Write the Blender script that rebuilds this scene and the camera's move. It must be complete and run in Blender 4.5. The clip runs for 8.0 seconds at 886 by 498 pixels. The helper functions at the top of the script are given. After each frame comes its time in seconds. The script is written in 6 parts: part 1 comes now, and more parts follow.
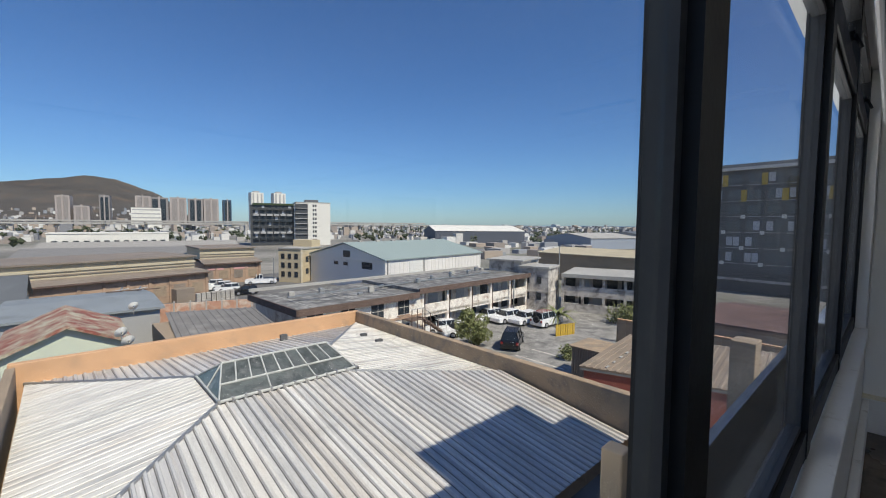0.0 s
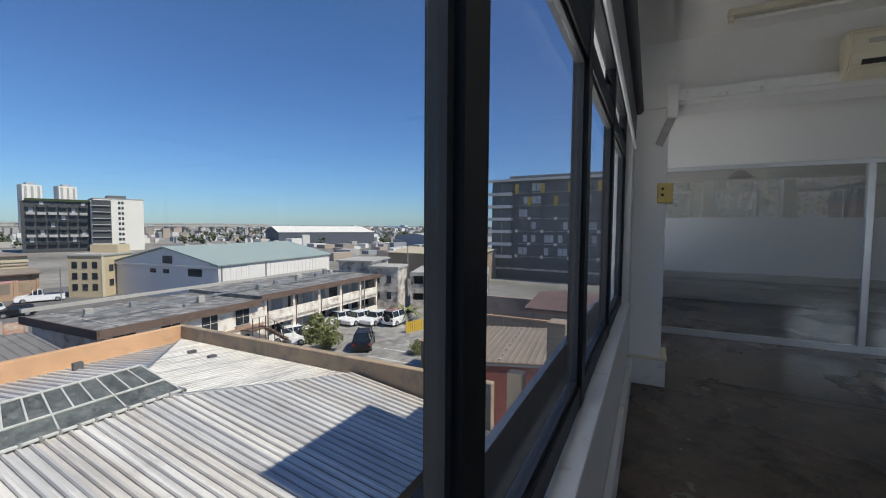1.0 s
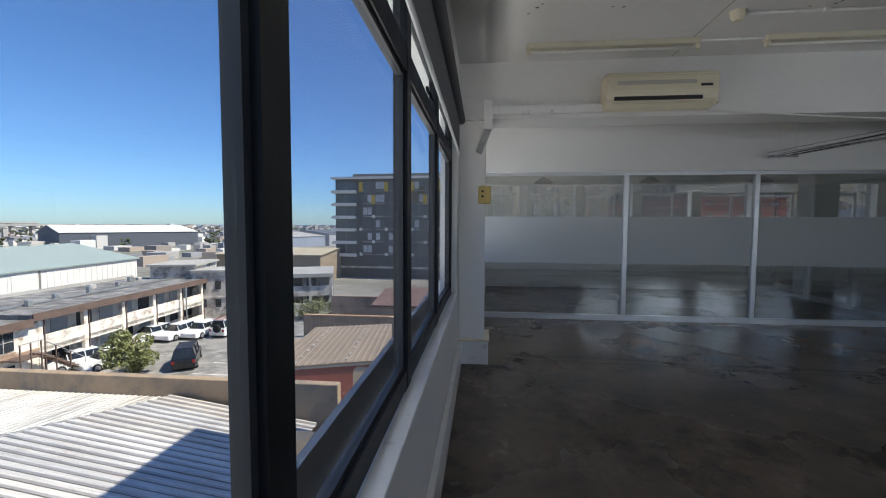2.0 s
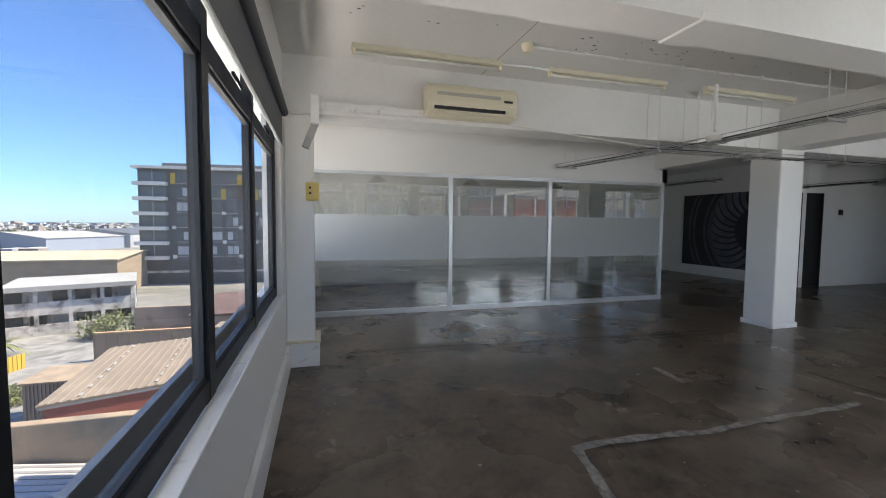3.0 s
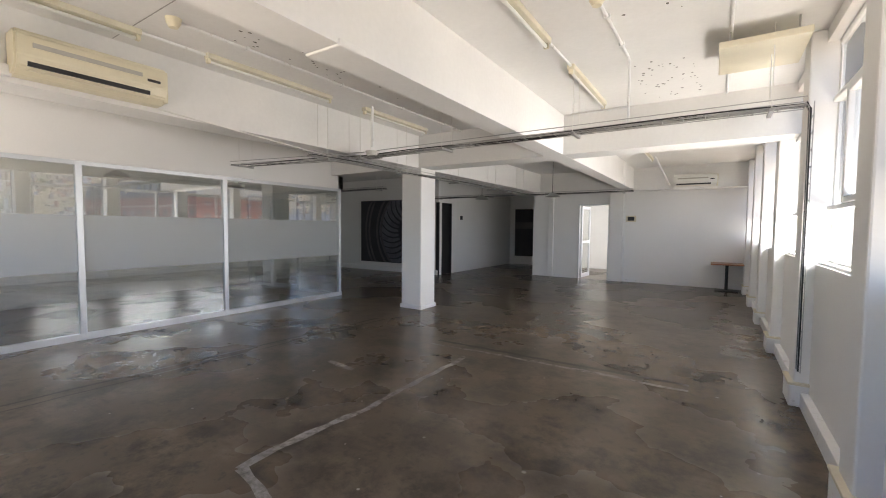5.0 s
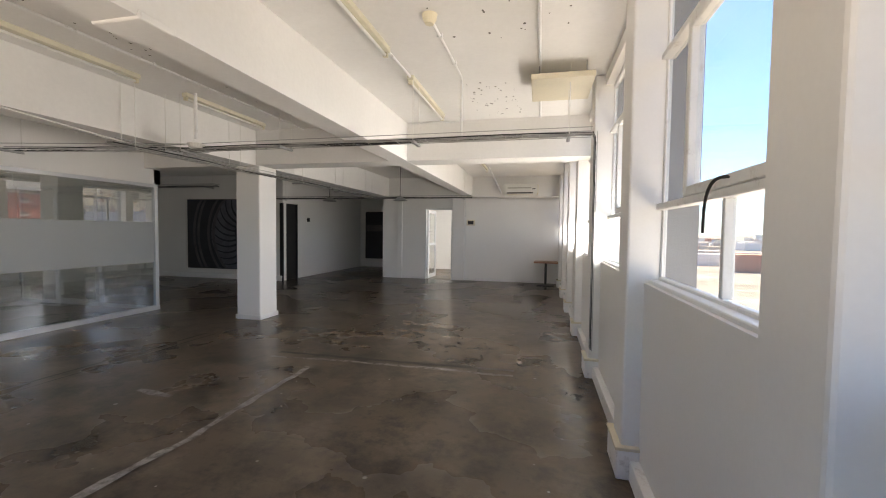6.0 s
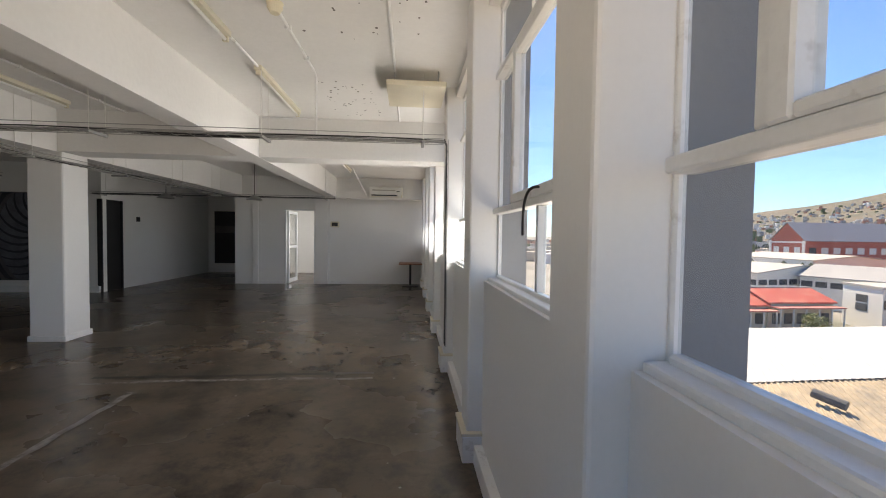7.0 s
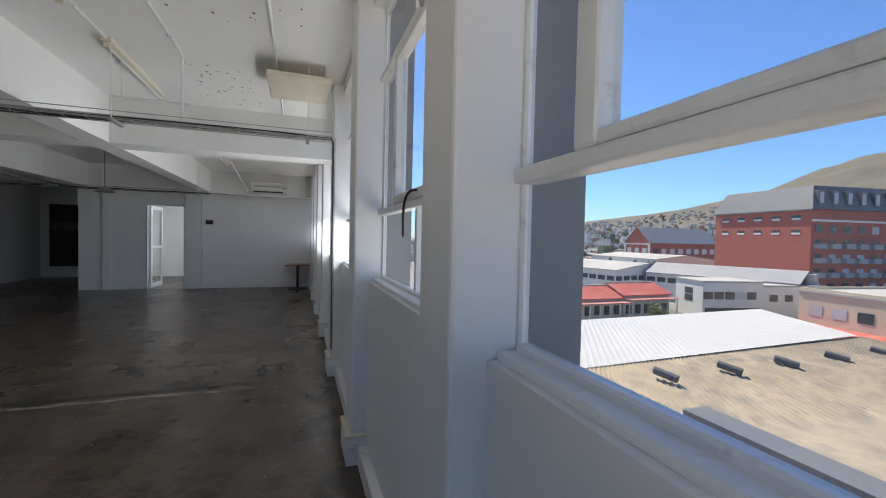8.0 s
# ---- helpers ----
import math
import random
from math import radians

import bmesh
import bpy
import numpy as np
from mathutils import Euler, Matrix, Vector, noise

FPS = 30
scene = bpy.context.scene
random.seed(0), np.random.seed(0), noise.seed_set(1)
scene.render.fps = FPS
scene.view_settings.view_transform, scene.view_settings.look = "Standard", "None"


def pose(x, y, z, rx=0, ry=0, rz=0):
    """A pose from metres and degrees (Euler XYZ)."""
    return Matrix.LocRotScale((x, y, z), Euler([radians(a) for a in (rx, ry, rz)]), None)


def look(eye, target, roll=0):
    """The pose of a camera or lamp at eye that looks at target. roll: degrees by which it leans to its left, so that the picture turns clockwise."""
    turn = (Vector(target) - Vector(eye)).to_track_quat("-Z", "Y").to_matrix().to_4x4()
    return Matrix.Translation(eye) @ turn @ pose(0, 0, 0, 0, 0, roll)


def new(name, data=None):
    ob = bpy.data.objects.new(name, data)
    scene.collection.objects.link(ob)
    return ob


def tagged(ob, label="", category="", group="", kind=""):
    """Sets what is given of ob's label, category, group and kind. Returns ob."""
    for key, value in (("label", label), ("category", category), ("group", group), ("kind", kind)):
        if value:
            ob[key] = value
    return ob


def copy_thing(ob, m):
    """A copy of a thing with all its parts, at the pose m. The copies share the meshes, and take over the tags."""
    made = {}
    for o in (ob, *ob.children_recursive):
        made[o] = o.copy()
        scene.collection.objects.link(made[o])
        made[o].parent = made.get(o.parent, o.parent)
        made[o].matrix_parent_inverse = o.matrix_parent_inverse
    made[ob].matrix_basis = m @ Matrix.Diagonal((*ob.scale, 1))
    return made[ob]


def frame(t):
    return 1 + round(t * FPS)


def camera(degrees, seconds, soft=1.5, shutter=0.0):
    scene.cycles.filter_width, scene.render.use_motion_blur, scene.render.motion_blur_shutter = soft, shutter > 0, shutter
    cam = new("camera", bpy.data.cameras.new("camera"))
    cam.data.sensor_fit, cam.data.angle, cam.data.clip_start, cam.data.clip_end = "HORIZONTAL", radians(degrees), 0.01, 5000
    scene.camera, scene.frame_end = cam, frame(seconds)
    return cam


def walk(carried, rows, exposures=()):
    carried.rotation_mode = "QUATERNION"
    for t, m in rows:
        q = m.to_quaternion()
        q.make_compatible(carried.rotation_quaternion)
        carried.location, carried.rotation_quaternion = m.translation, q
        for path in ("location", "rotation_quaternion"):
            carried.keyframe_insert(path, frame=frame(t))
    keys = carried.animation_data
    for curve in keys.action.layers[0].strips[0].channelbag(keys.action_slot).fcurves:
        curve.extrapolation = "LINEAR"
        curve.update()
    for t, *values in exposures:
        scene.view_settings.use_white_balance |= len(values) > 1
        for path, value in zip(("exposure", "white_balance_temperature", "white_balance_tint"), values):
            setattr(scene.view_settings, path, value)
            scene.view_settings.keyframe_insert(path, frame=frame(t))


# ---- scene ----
cam = camera(93.9, 8.0, 1.0)
PATH = [
    (0, (0.475, 0.822, 1.378), (1.831, 2.287, 1.257), 0.5),
    (0.5, (0.49, 0.8, 1.381), (2.061, 2.031, 1.262), 0.1),
    (1, (0.462, 0.748, 1.377), (2.247, 1.643, 1.265), 0.4),
    (1.5, (0.435, 0.707, 1.378), (2.353, 1.262, 1.265), 0.3),
    (3, (0.352, 0.565, 1.371), (2.268, 0.006, 1.25), 0.4),
    (3.5, (0.343, 0.505, 1.379), (2.131, -0.384, 1.258), 0.4),
    (4, (0.318, 0.449, 1.384), (1.918, -0.745, 1.268), 0.4),
    (4.5, (0.287, 0.411, 1.383), (1.658, -1.041, 1.273), 0.4),
    (6, (0.179, 0.351, 1.408), (0.632, -1.596, 1.322), 0.7),
    (6.5, (0.121, 0.349, 1.413), (0.251, -1.645, 1.336), 0.7),
    (7, (0.071, 0.355, 1.41), (-0.098, -1.637, 1.342), 0.8),
    (7.5, (0.041, 0.367, 1.411), (-0.395, -1.584, 1.349), 1.0),
    (8, (0.02, 0.396, 1.413), (-0.645, -1.489, 1.357), 1.3),
]
EXPOSURES = [(0.0, -0.02, 6300, 10), (1.0, 0.0, 6200, 10), (1.7, 0.25, 6200, 10), (2.8, 1.2, 6600, 10), (3.0, 1.35, 6700, 10), (3.5, 1.7, 6700, 10),
             (4.0, 1.9, 6900, 11), (4.5, 2.02, 7100, 14), (5.8, 1.8, 7900, 15), (6.5, 1.55, 7900, 15), (7.0, 1.25, 7600, 14), (8.0, 0.82, 6500, 11)]
walk(cam, [(t, look(eye, target, roll)) for t, eye, target, roll in PATH], EXPOSURES)
# Light: a clear day, sun high behind the building
SUN_AZ, SUN_EL = 180.0 - 4.0, 53.0
world = bpy.data.worlds.new("sky")
scene.world = world
world.use_nodes = True
wn = world.node_tree.nodes
sky = wn.new("ShaderNodeTexSky")
sky.sky_type = "NISHITA"
sky.sun_disc = False
sky.sun_elevation = radians(SUN_EL)
sky.sun_rotation = radians(SUN_AZ)
sky.altitude = 20
sky.air_density, sky.dust_density, sky.ozone_density = 1.0, 0.25, 3.0
wn["Background"].inputs[1].default_value = 0.095
deep = wn.new("ShaderNodeMixRGB")
deep.blend_type = "MULTIPLY"
deep.inputs[0].default_value = 1
deep.inputs[2].default_value = (0.66, 0.89, 1.22, 1)
world.node_tree.links.new(sky.outputs[0], deep.inputs[1])
world.node_tree.links.new(deep.outputs[0], wn["Background"].inputs[0])
sun = new("sun", bpy.data.lights.new("sun", "SUN"))
sun.data.energy, sun.data.angle, sun.data.color = 5.0, radians(0.53), (1.0, 0.89, 0.74)
sa, se = radians(SUN_AZ), radians(SUN_EL)
sun.matrix_world = look((0, 0, 60), (-math.sin(sa) * math.cos(se), -math.cos(sa) * math.cos(se), 60 - math.sin(se)))


# watts of the added west fill lamps: upward, then straight in, per window
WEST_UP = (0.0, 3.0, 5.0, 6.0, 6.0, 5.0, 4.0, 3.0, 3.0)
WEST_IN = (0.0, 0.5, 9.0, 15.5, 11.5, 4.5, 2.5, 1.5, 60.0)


def fill_lamp(at, target, size, watts, col=(1.0, 0.95, 0.88)):
    """An added area lamp outside a window, filling in for sky and roof-bounce light."""
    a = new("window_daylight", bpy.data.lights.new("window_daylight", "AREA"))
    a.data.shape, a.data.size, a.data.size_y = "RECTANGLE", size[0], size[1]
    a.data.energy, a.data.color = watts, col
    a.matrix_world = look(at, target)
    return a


# added fill lamps outside the west windows, standing in for sky and roof-bounce light
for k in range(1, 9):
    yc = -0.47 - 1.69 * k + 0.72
    fill_lamp((-1.0, yc, 0.92), (2.0, yc, 2.75), (1.3, 0.5), WEST_UP[k])
    fill_lamp((-0.66, yc, 1.34), (1.0, yc, 1.34), (1.25, 0.38), WEST_IN[k], (0.86, 0.93, 1.0))
# added lamps out of sight below the north windows, brightening ceiling like roof bounce
fill_lamp((4.4, 5.2, -1.3), (4.4, -2.6, 2.3), (11.0, 3.0), 215.0, (1.0, 0.94, 0.86))
fill_lamp((4.4, 1.75, -0.42), (4.4, -2.4, 2.4), (8.9, 0.6), 105.0, (1.0, 0.94, 0.86))
# added lamp above the north windows beside the corner, aimed to brighten the west wall
fill_lamp((1.2, 1.45, 2.75), (-0.5, -1.6, 0.8), (2.6, 0.4), 18.0, (0.88, 0.94, 1.0))
# added lamps outside the unseen north windows, brightening the glazed office
fill_lamp((5.9, 1.12, 1.55), (5.4, -3.0, 2.1), (1.6, 1.3), 5.0, (0.92, 0.95, 1.0))
fill_lamp((7.9, 1.12, 1.55), (7.9, -3.0, 2.1), (1.6, 1.3), 2.0, (0.92, 0.95, 1.0))


# ---- materials ----
def mat(name, col, rough=0.6, metal=0.0, var=0.12, scale=3.0, fine=40.0, bump=0.15, spec=0.5, dirt=None, dirt_at=0.6, by_piece=0.0):
    """A surface with colour drift at two scales, optional stains of another colour, and fine relief."""
    m = bpy.data.materials.new(name)
    m.use_nodes = True
    nt = m.node_tree
    n, l = nt.nodes, nt.links
    b = n["Principled BSDF"]
    b.inputs["Metallic"].default_value = metal
    b.inputs["Specular IOR Level"].default_value = spec
    tc = n.new("ShaderNodeTexCoord")
    big = n.new("ShaderNodeTexNoise")
    big.inputs["Scale"].default_value, big.inputs["Detail"].default_value = scale, 5
    small = n.new("ShaderNodeTexNoise")
    small.inputs["Scale"].default_value, small.inputs["Detail"].default_value = fine, 4
    geo = n.new("ShaderNodeNewGeometry")
    l.new(geo.outputs["Position"], big.inputs["Vector"])
    l.new(geo.outputs["Position"], small.inputs["Vector"])
    add = n.new("ShaderNodeMath")
    add.operation = "MULTIPLY_ADD"
    l.new(small.outputs["Fac"], add.inputs[0])
    add.inputs[1].default_value = 0.5
    l.new(big.outputs["Fac"], add.inputs[2])
    rng = n.new("ShaderNodeMapRange")
    rng.inputs[1].default_value, rng.inputs[2].default_value = 0.45, 1.05
    rng.inputs[3].default_value, rng.inputs[4].default_value = 1 - var, 1 + var
    l.new(add.outputs[0], rng.inputs[0])
    mul = n.new("ShaderNodeMixRGB")
    mul.blend_type = "MULTIPLY"
    mul.inputs[0].default_value = 1
    mul.inputs[1].default_value = (*col, 1)
    l.new(rng.outputs[0], mul.inputs[2])
    out = mul.outputs[0]
    if by_piece:
        info = n.new("ShaderNodeObjectInfo")
        r2 = n.new("ShaderNodeMapRange")
        r2.inputs[3].default_value, r2.inputs[4].default_value = 1 - by_piece, 1 + by_piece
        l.new(info.outputs["Random"], r2.inputs[0])
        m2 = n.new("ShaderNodeMixRGB")
        m2.blend_type = "MULTIPLY"
        m2.inputs[0].default_value = 1
        l.new(out, m2.inputs[1])
        l.new(r2.outputs[0], m2.inputs[2])
        out = m2.outputs[0]
    if dirt:
        st = n.new("ShaderNodeTexNoise")
        st.inputs["Scale"].default_value, st.inputs["Detail"].default_value = scale * 1.7, 8
        st.inputs["Roughness"].default_value = 0.65
        l.new(geo.outputs["Position"], st.inputs["Vector"])
        ramp = n.new("ShaderNodeValToRGB")
        ramp.color_ramp.elements[0].position, ramp.color_ramp.elements[1].position = dirt_at - 0.1, dirt_at + 0.12
        l.new(st.outputs["Fac"], ramp.inputs[0])
        mx = n.new("ShaderNodeMixRGB")
        mx.inputs[2].default_value = (*dirt, 1)
        l.new(ramp.outputs[0], mx.inputs[0])
        l.new(out, mx.inputs[1])
        out = mx.outputs[0]
    l.new(out, b.inputs["Base Color"])
    rr = n.new("ShaderNodeMapRange")
    rr.inputs[3].default_value, rr.inputs[4].default_value = max(0.02, rough - 0.12), min(1, rough + 0.12)
    l.new(big.outputs["Fac"], rr.inputs[0])
    l.new(rr.outputs[0], b.inputs["Roughness"])
    if bump:
        bp = n.new("ShaderNodeBump")
        bp.inputs["Strength"].default_value, bp.inputs["Distance"].default_value = bump, 0.01
        l.new(small.outputs["Fac"], bp.inputs["Height"])
        l.new(bp.outputs[0], b.inputs["Normal"])
    return m


def glass_mat(name, tint=(0.96, 0.98, 0.97), gloss=0.09, frost=0.0, haze=0.03, edge=0.36):
    """Thin pane: mostly clear, a mirror-like share that grows at grazing angles, a little dust."""
    m = bpy.data.materials.new(name)
    m.use_nodes = True
    nt = m.node_tree
    n, l = nt.nodes, nt.links
    n.remove(n["Principled BSDF"])
    clear = n.new("ShaderNodeBsdfTransparent")
    clear.inputs[0].default_value = (*tint, 1)
    gl = n.new("ShaderNodeBsdfGlossy")
    gl.inputs["Roughness"].default_value = 0.35 if frost else 0.01
    df = n.new("ShaderNodeBsdfDiffuse")
    df.inputs[0].default_value = (0.8, 0.82, 0.84, 1)
    tr = n.new("ShaderNodeBsdfTranslucent")
    tr.inputs[0].default_value = (0.85, 0.88, 0.9, 1)
    half = n.new("ShaderNodeMixShader")
    half.inputs[0].default_value = 0.5
    l.new(df.outputs[0], half.inputs[1])
    l.new(tr.outputs[0], half.inputs[2])
    dust = n.new("ShaderNodeMixShader")
    dust.inputs[0].default_value = max(frost, haze) * 0.6
    l.new(clear.outputs[0], dust.inputs[1])
    l.new(half.outputs[0], dust.inputs[2])
    fr = n.new("ShaderNodeLayerWeight")
    fr.inputs[0].default_value = 0.5
    pw = n.new("ShaderNodeMath")
    pw.operation = "POWER"
    pw.inputs[1].default_value = 5
    l.new(fr.outputs["Facing"], pw.inputs[0])
    sc = n.new("ShaderNodeMath")
    sc.operation = "MULTIPLY_ADD"
    sc.inputs[1].default_value, sc.inputs[2].default_value = edge, gloss * 0.5
    sc.use_clamp = True
    l.new(pw.outputs[0], sc.inputs[0])
    mx = n.new("ShaderNodeMixShader")
    l.new(sc.outputs[0], mx.inputs[0])
    l.new(dust.outputs[0], mx.inputs[1])
    l.new(gl.outputs[0], mx.inputs[2])
    l.new(mx.outputs[0], n["Material Output"].inputs[0])
    return m


WHITE = mat("white wall paint", (0.80, 0.79, 0.77), 0.55, var=0.03, scale=1.3, fine=60, bump=0.05)
CEIL = mat("white ceiling paint", (0.78, 0.77, 0.75), 0.7, var=0.05, scale=1.5, fine=25, bump=0.12)
TRIMW = mat("white gloss paint", (0.78, 0.78, 0.77), 0.35, var=0.05, scale=6, fine=80, bump=0.1, dirt=(0.36, 0.32, 0.28), dirt_at=0.69)
CREAM = mat("cream paint", (0.70, 0.64, 0.50), 0.5, var=0.06, scale=5, fine=60, bump=0.1)
BLACKAL = mat("black aluminium", (0.016, 0.0175, 0.020), 0.45, spec=0.22, var=0.15, scale=8, fine=90, bump=0.04)
GREYFR = mat("grey aluminium", (0.05, 0.053, 0.058), 0.45, spec=0.2, var=0.1, scale=8, fine=90, bump=0.03)
SILVER = mat("anodised aluminium", (0.62, 0.64, 0.66), 0.38, metal=0.6, var=0.05, scale=6, fine=90, bump=0.02)
STEEL = mat("galvanised steel", (0.42, 0.42, 0.41), 0.42, metal=0.7, var=0.15, scale=12, fine=90, bump=0.05)
BLACKC = mat("black cable", (0.012, 0.012, 0.013), 0.5, var=0.1, bump=0.05)
REDC = mat("red cable", (0.16, 0.035, 0.025), 0.5, var=0.1, bump=0.05)
PLASTIC = mat("aged cream plastic", (0.72, 0.66, 0.50), 0.4, var=0.04, scale=4, bump=0.02)
PLASTW = mat("white plastic", (0.75, 0.74, 0.70), 0.4, var=0.04, scale=4, bump=0.02)
DARKP = mat("dark plastic", (0.02, 0.02, 0.022), 0.4, var=0.1, bump=0.03)
TABLEW = mat("table wood", (0.30, 0.13, 0.06), 0.4, var=0.25, scale=7, fine=50, bump=0.05)
DARKDOOR = mat("black door", (0.012, 0.012, 0.013), 0.5, var=0.1, bump=0.04)
BLIND = mat("grey blind fabric", (0.16, 0.16, 0.17), 0.8, var=0.08, scale=10, fine=120, bump=0.2)
PANE = glass_mat("window glass", gloss=0.05, haze=0.004)
DIRTY = glass_mat("grimy window glass", (0.93, 0.95, 0.95), gloss=0.05, haze=0.06)
DUSTY = glass_mat("dusty window glass", (0.86, 0.89, 0.91), gloss=0.05, haze=0.03, edge=0.2)
OFFICE = glass_mat("office glass", gloss=0.5, haze=0.02)
FROST = glass_mat("frosted film on glass", gloss=0.03, frost=0.72, edge=0.1)


FINM = mat("grey outer plaster", (0.20, 0.20, 0.21), 0.8, var=0.08, scale=2, bump=0.3)


def floor_mat():
    m = mat("power-floated concrete floor", (0.128, 0.096, 0.069), 0.30, var=0.0, scale=0.7, fine=9, bump=0.0, spec=0.28)
    nt = m.node_tree
    n, l = nt.nodes, nt.links
    b = n["Principled BSDF"]
    src = b.inputs["Base Color"].links[0].from_socket
    geo = n.new("ShaderNodeNewGeometry")
    rmap = b.inputs["Roughness"].links[0].from_node
    rmap.inputs[3].default_value, rmap.inputs[4].default_value = 0.22, 0.33

    def layer(col, stretch, turn, scale, lo, hi, most, detail=8, rough=0.6):
        nonlocal src
        mp = n.new("ShaderNodeMapping")
        mp.inputs["Scale"].default_value, mp.inputs["Rotation"].default_value = stretch, (0, 0, math.radians(turn))
        l.new(geo.outputs["Position"], mp.inputs["Vector"])
        no = n.new("ShaderNodeTexNoise")
        no.inputs["Scale"].default_value, no.inputs["Detail"].default_value, no.inputs["Roughness"].default_value = scale, detail, rough
        l.new(mp.outputs[0], no.inputs["Vector"])
        r = n.new("ShaderNodeMapRange")
        r.inputs[1].default_value, r.inputs[2].default_value, r.inputs[4].default_value = lo, hi, most
        l.new(no.outputs["Fac"], r.inputs[0])
        mx = n.new("ShaderNodeMixRGB")
        mx.inputs[2].default_value = (*col, 1)
        l.new(r.outputs[0], mx.inputs[0])
        l.new(src, mx.inputs[1])
        src = mx.outputs[0]

    layer((0.094, 0.074, 0.056), (1, 1, 1), 20, 1.1, 0.42, 0.62, 0.8, 10, 0.65)
    layer((0.042, 0.034, 0.027), (1, 1, 1), 50, 2.6, 0.47, 0.62, 0.9, 12, 0.70)
    layer((0.205, 0.16, 0.118), (1, 1, 1), 8, 1.9, 0.50, 0.68, 0.75, 12, 0.72)
    layer((0.028, 0.024, 0.021), (0.35, 2.2, 1), 6, 2.4, 0.60, 0.72, 0.5, 9, 0.68)
    layer((0.035, 0.03, 0.026), (1, 1, 1), 15, 11.0, 0.58, 0.70, 0.55, 4)
    layer((0.035, 0.03, 0.026), (1.0, 5.0, 1), 40, 1.8, 0.62, 0.76, 0.55, 4, 0.5)
    for size, near in ((2.6, 0.05), (5.0, 0.055)):
        spots = n.new("ShaderNodeTexVoronoi")
        spots.inputs["Scale"].default_value = size
        l.new(geo.outputs["Position"], spots.inputs["Vector"])
        lt = n.new("ShaderNodeMapRange")
        lt.inputs[1].default_value, lt.inputs[2].default_value = near, near * 0.6
        l.new(spots.outputs["Distance"], lt.inputs[0])
        few = n.new("ShaderNodeSeparateColor")
        l.new(spots.outputs["Color"], few.inputs[0])
        gt = n.new("ShaderNodeMath")
        gt.operation = "GREATER_THAN"
        gt.inputs[1].default_value = 0.38
        l.new(few.outputs[0], gt.inputs[0])
        both = n.new("ShaderNodeMath")
        both.operation = "MULTIPLY"
        l.new(lt.outputs[0], both.inputs[0])
        l.new(gt.outputs[0], both.inputs[1])
        m3 = n.new("ShaderNodeMixRGB")
        m3.inputs[2].default_value = (0.40, 0.38, 0.35, 1)
        l.new(both.outputs[0], m3.inputs[0])
        l.new(src, m3.inputs[1])
        src = m3.outputs[0]
    l.new(src, b.inputs["Base Color"])
    return m


FLOOR = floor_mat()
SCREED = mat("pale screed patch", (0.29, 0.27, 0.245), 0.55, var=0.3, scale=9, fine=40, bump=0.2, dirt=(0.10, 0.085, 0.072), dirt_at=0.54)


# ---- helpers for building ----
def cube(bm, x0, x1, y0, y1, z0, z1, m=None):
    mx = Matrix.LocRotScale(((x0 + x1) / 2, (y0 + y1) / 2, (z0 + z1) / 2), None, (abs(x1 - x0), abs(y1 - y0), abs(z1 - z0)))
    r = bmesh.ops.create_cube(bm, size=1, matrix=(m @ mx) if m else mx)
    return r["verts"]


def soft_cube(x0, x1, y0, y1, z0, z1, bevel=0.008, seg=2, m=None):
    bm = bmesh.new()
    cube(bm, x0, x1, y0, y1, z0, z1, m)
    bmesh.ops.bevel(bm, geom=bm.edges[:], offset=bevel, segments=seg, affect="EDGES", profile=0.5)
    return bm


def boxes(*rows):
    bm = bmesh.new()
    for r in rows:
        cube(bm, *r)
    return bm


def rod(bm, p, q, r, seg=8):
    p, q = Vector(p), Vector(q)
    d = q - p
    m = Matrix.Translation((p + q) / 2) @ d.to_track_quat("Z", "Y").to_matrix().to_4x4()
    bmesh.ops.create_cone(bm, cap_ends=True, segments=seg, radius1=r, radius2=r, depth=d.length, matrix=m)


def line_rods(points, r, seg=6):
    """A continuous round tube through the points."""
    bm = bmesh.new()
    pts = [Vector(p) for p in points]
    rings = []
    for i, p in enumerate(pts):
        d = (pts[min(i + 1, len(pts) - 1)] - pts[max(i - 1, 0)]).normalized()
        a = d.orthogonal().normalized() if abs(d.z) > 0.9 else d.cross(Vector((0, 0, 1))).normalized()
        b = d.cross(a)
        rings.append([bm.verts.new(p + (a * math.cos(k * math.tau / seg) + b * math.sin(k * math.tau / seg)) * r) for k in range(seg)])
    for u, w in zip(rings, rings[1:]):
        for k in range(seg):
            j = (k + 1) % seg
            bm.faces.new((u[k], u[j], w[j], w[k]))
    bm.faces.new(rings[0][::-1])
    bm.faces.new(rings[-1])
    bmesh.ops.recalc_face_normals(bm, faces=bm.faces[:])
    return bm


def obj(name, bm, material, smooth=False):
    me = bpy.data.meshes.new(name)
    bm.to_mesh(me)
    bm.free()
    if smooth:
        for p in me.polygons:
            p.use_smooth = True
    me.materials.append(material)
    return new(name, me)


def part(name, bm, material, parent, label="", smooth=False):
    ob = obj(name, bm, material, smooth)
    ob.parent = parent
    if label:
        ob["label"] = label
    return ob


def thing(name, label, category, group="", kind="", at=(0, 0, 0), turn=0):
    e = new(name)
    e.empty_display_size = 0.1
    e.matrix_world = pose(*at, 0, 0, turn)
    return tagged(e, label, category, group, kind)


def piece(name, bm, material, label, category, group="", kind="structure", smooth=False):
    return tagged(obj(name, bm, material, smooth), label, category, group, kind)


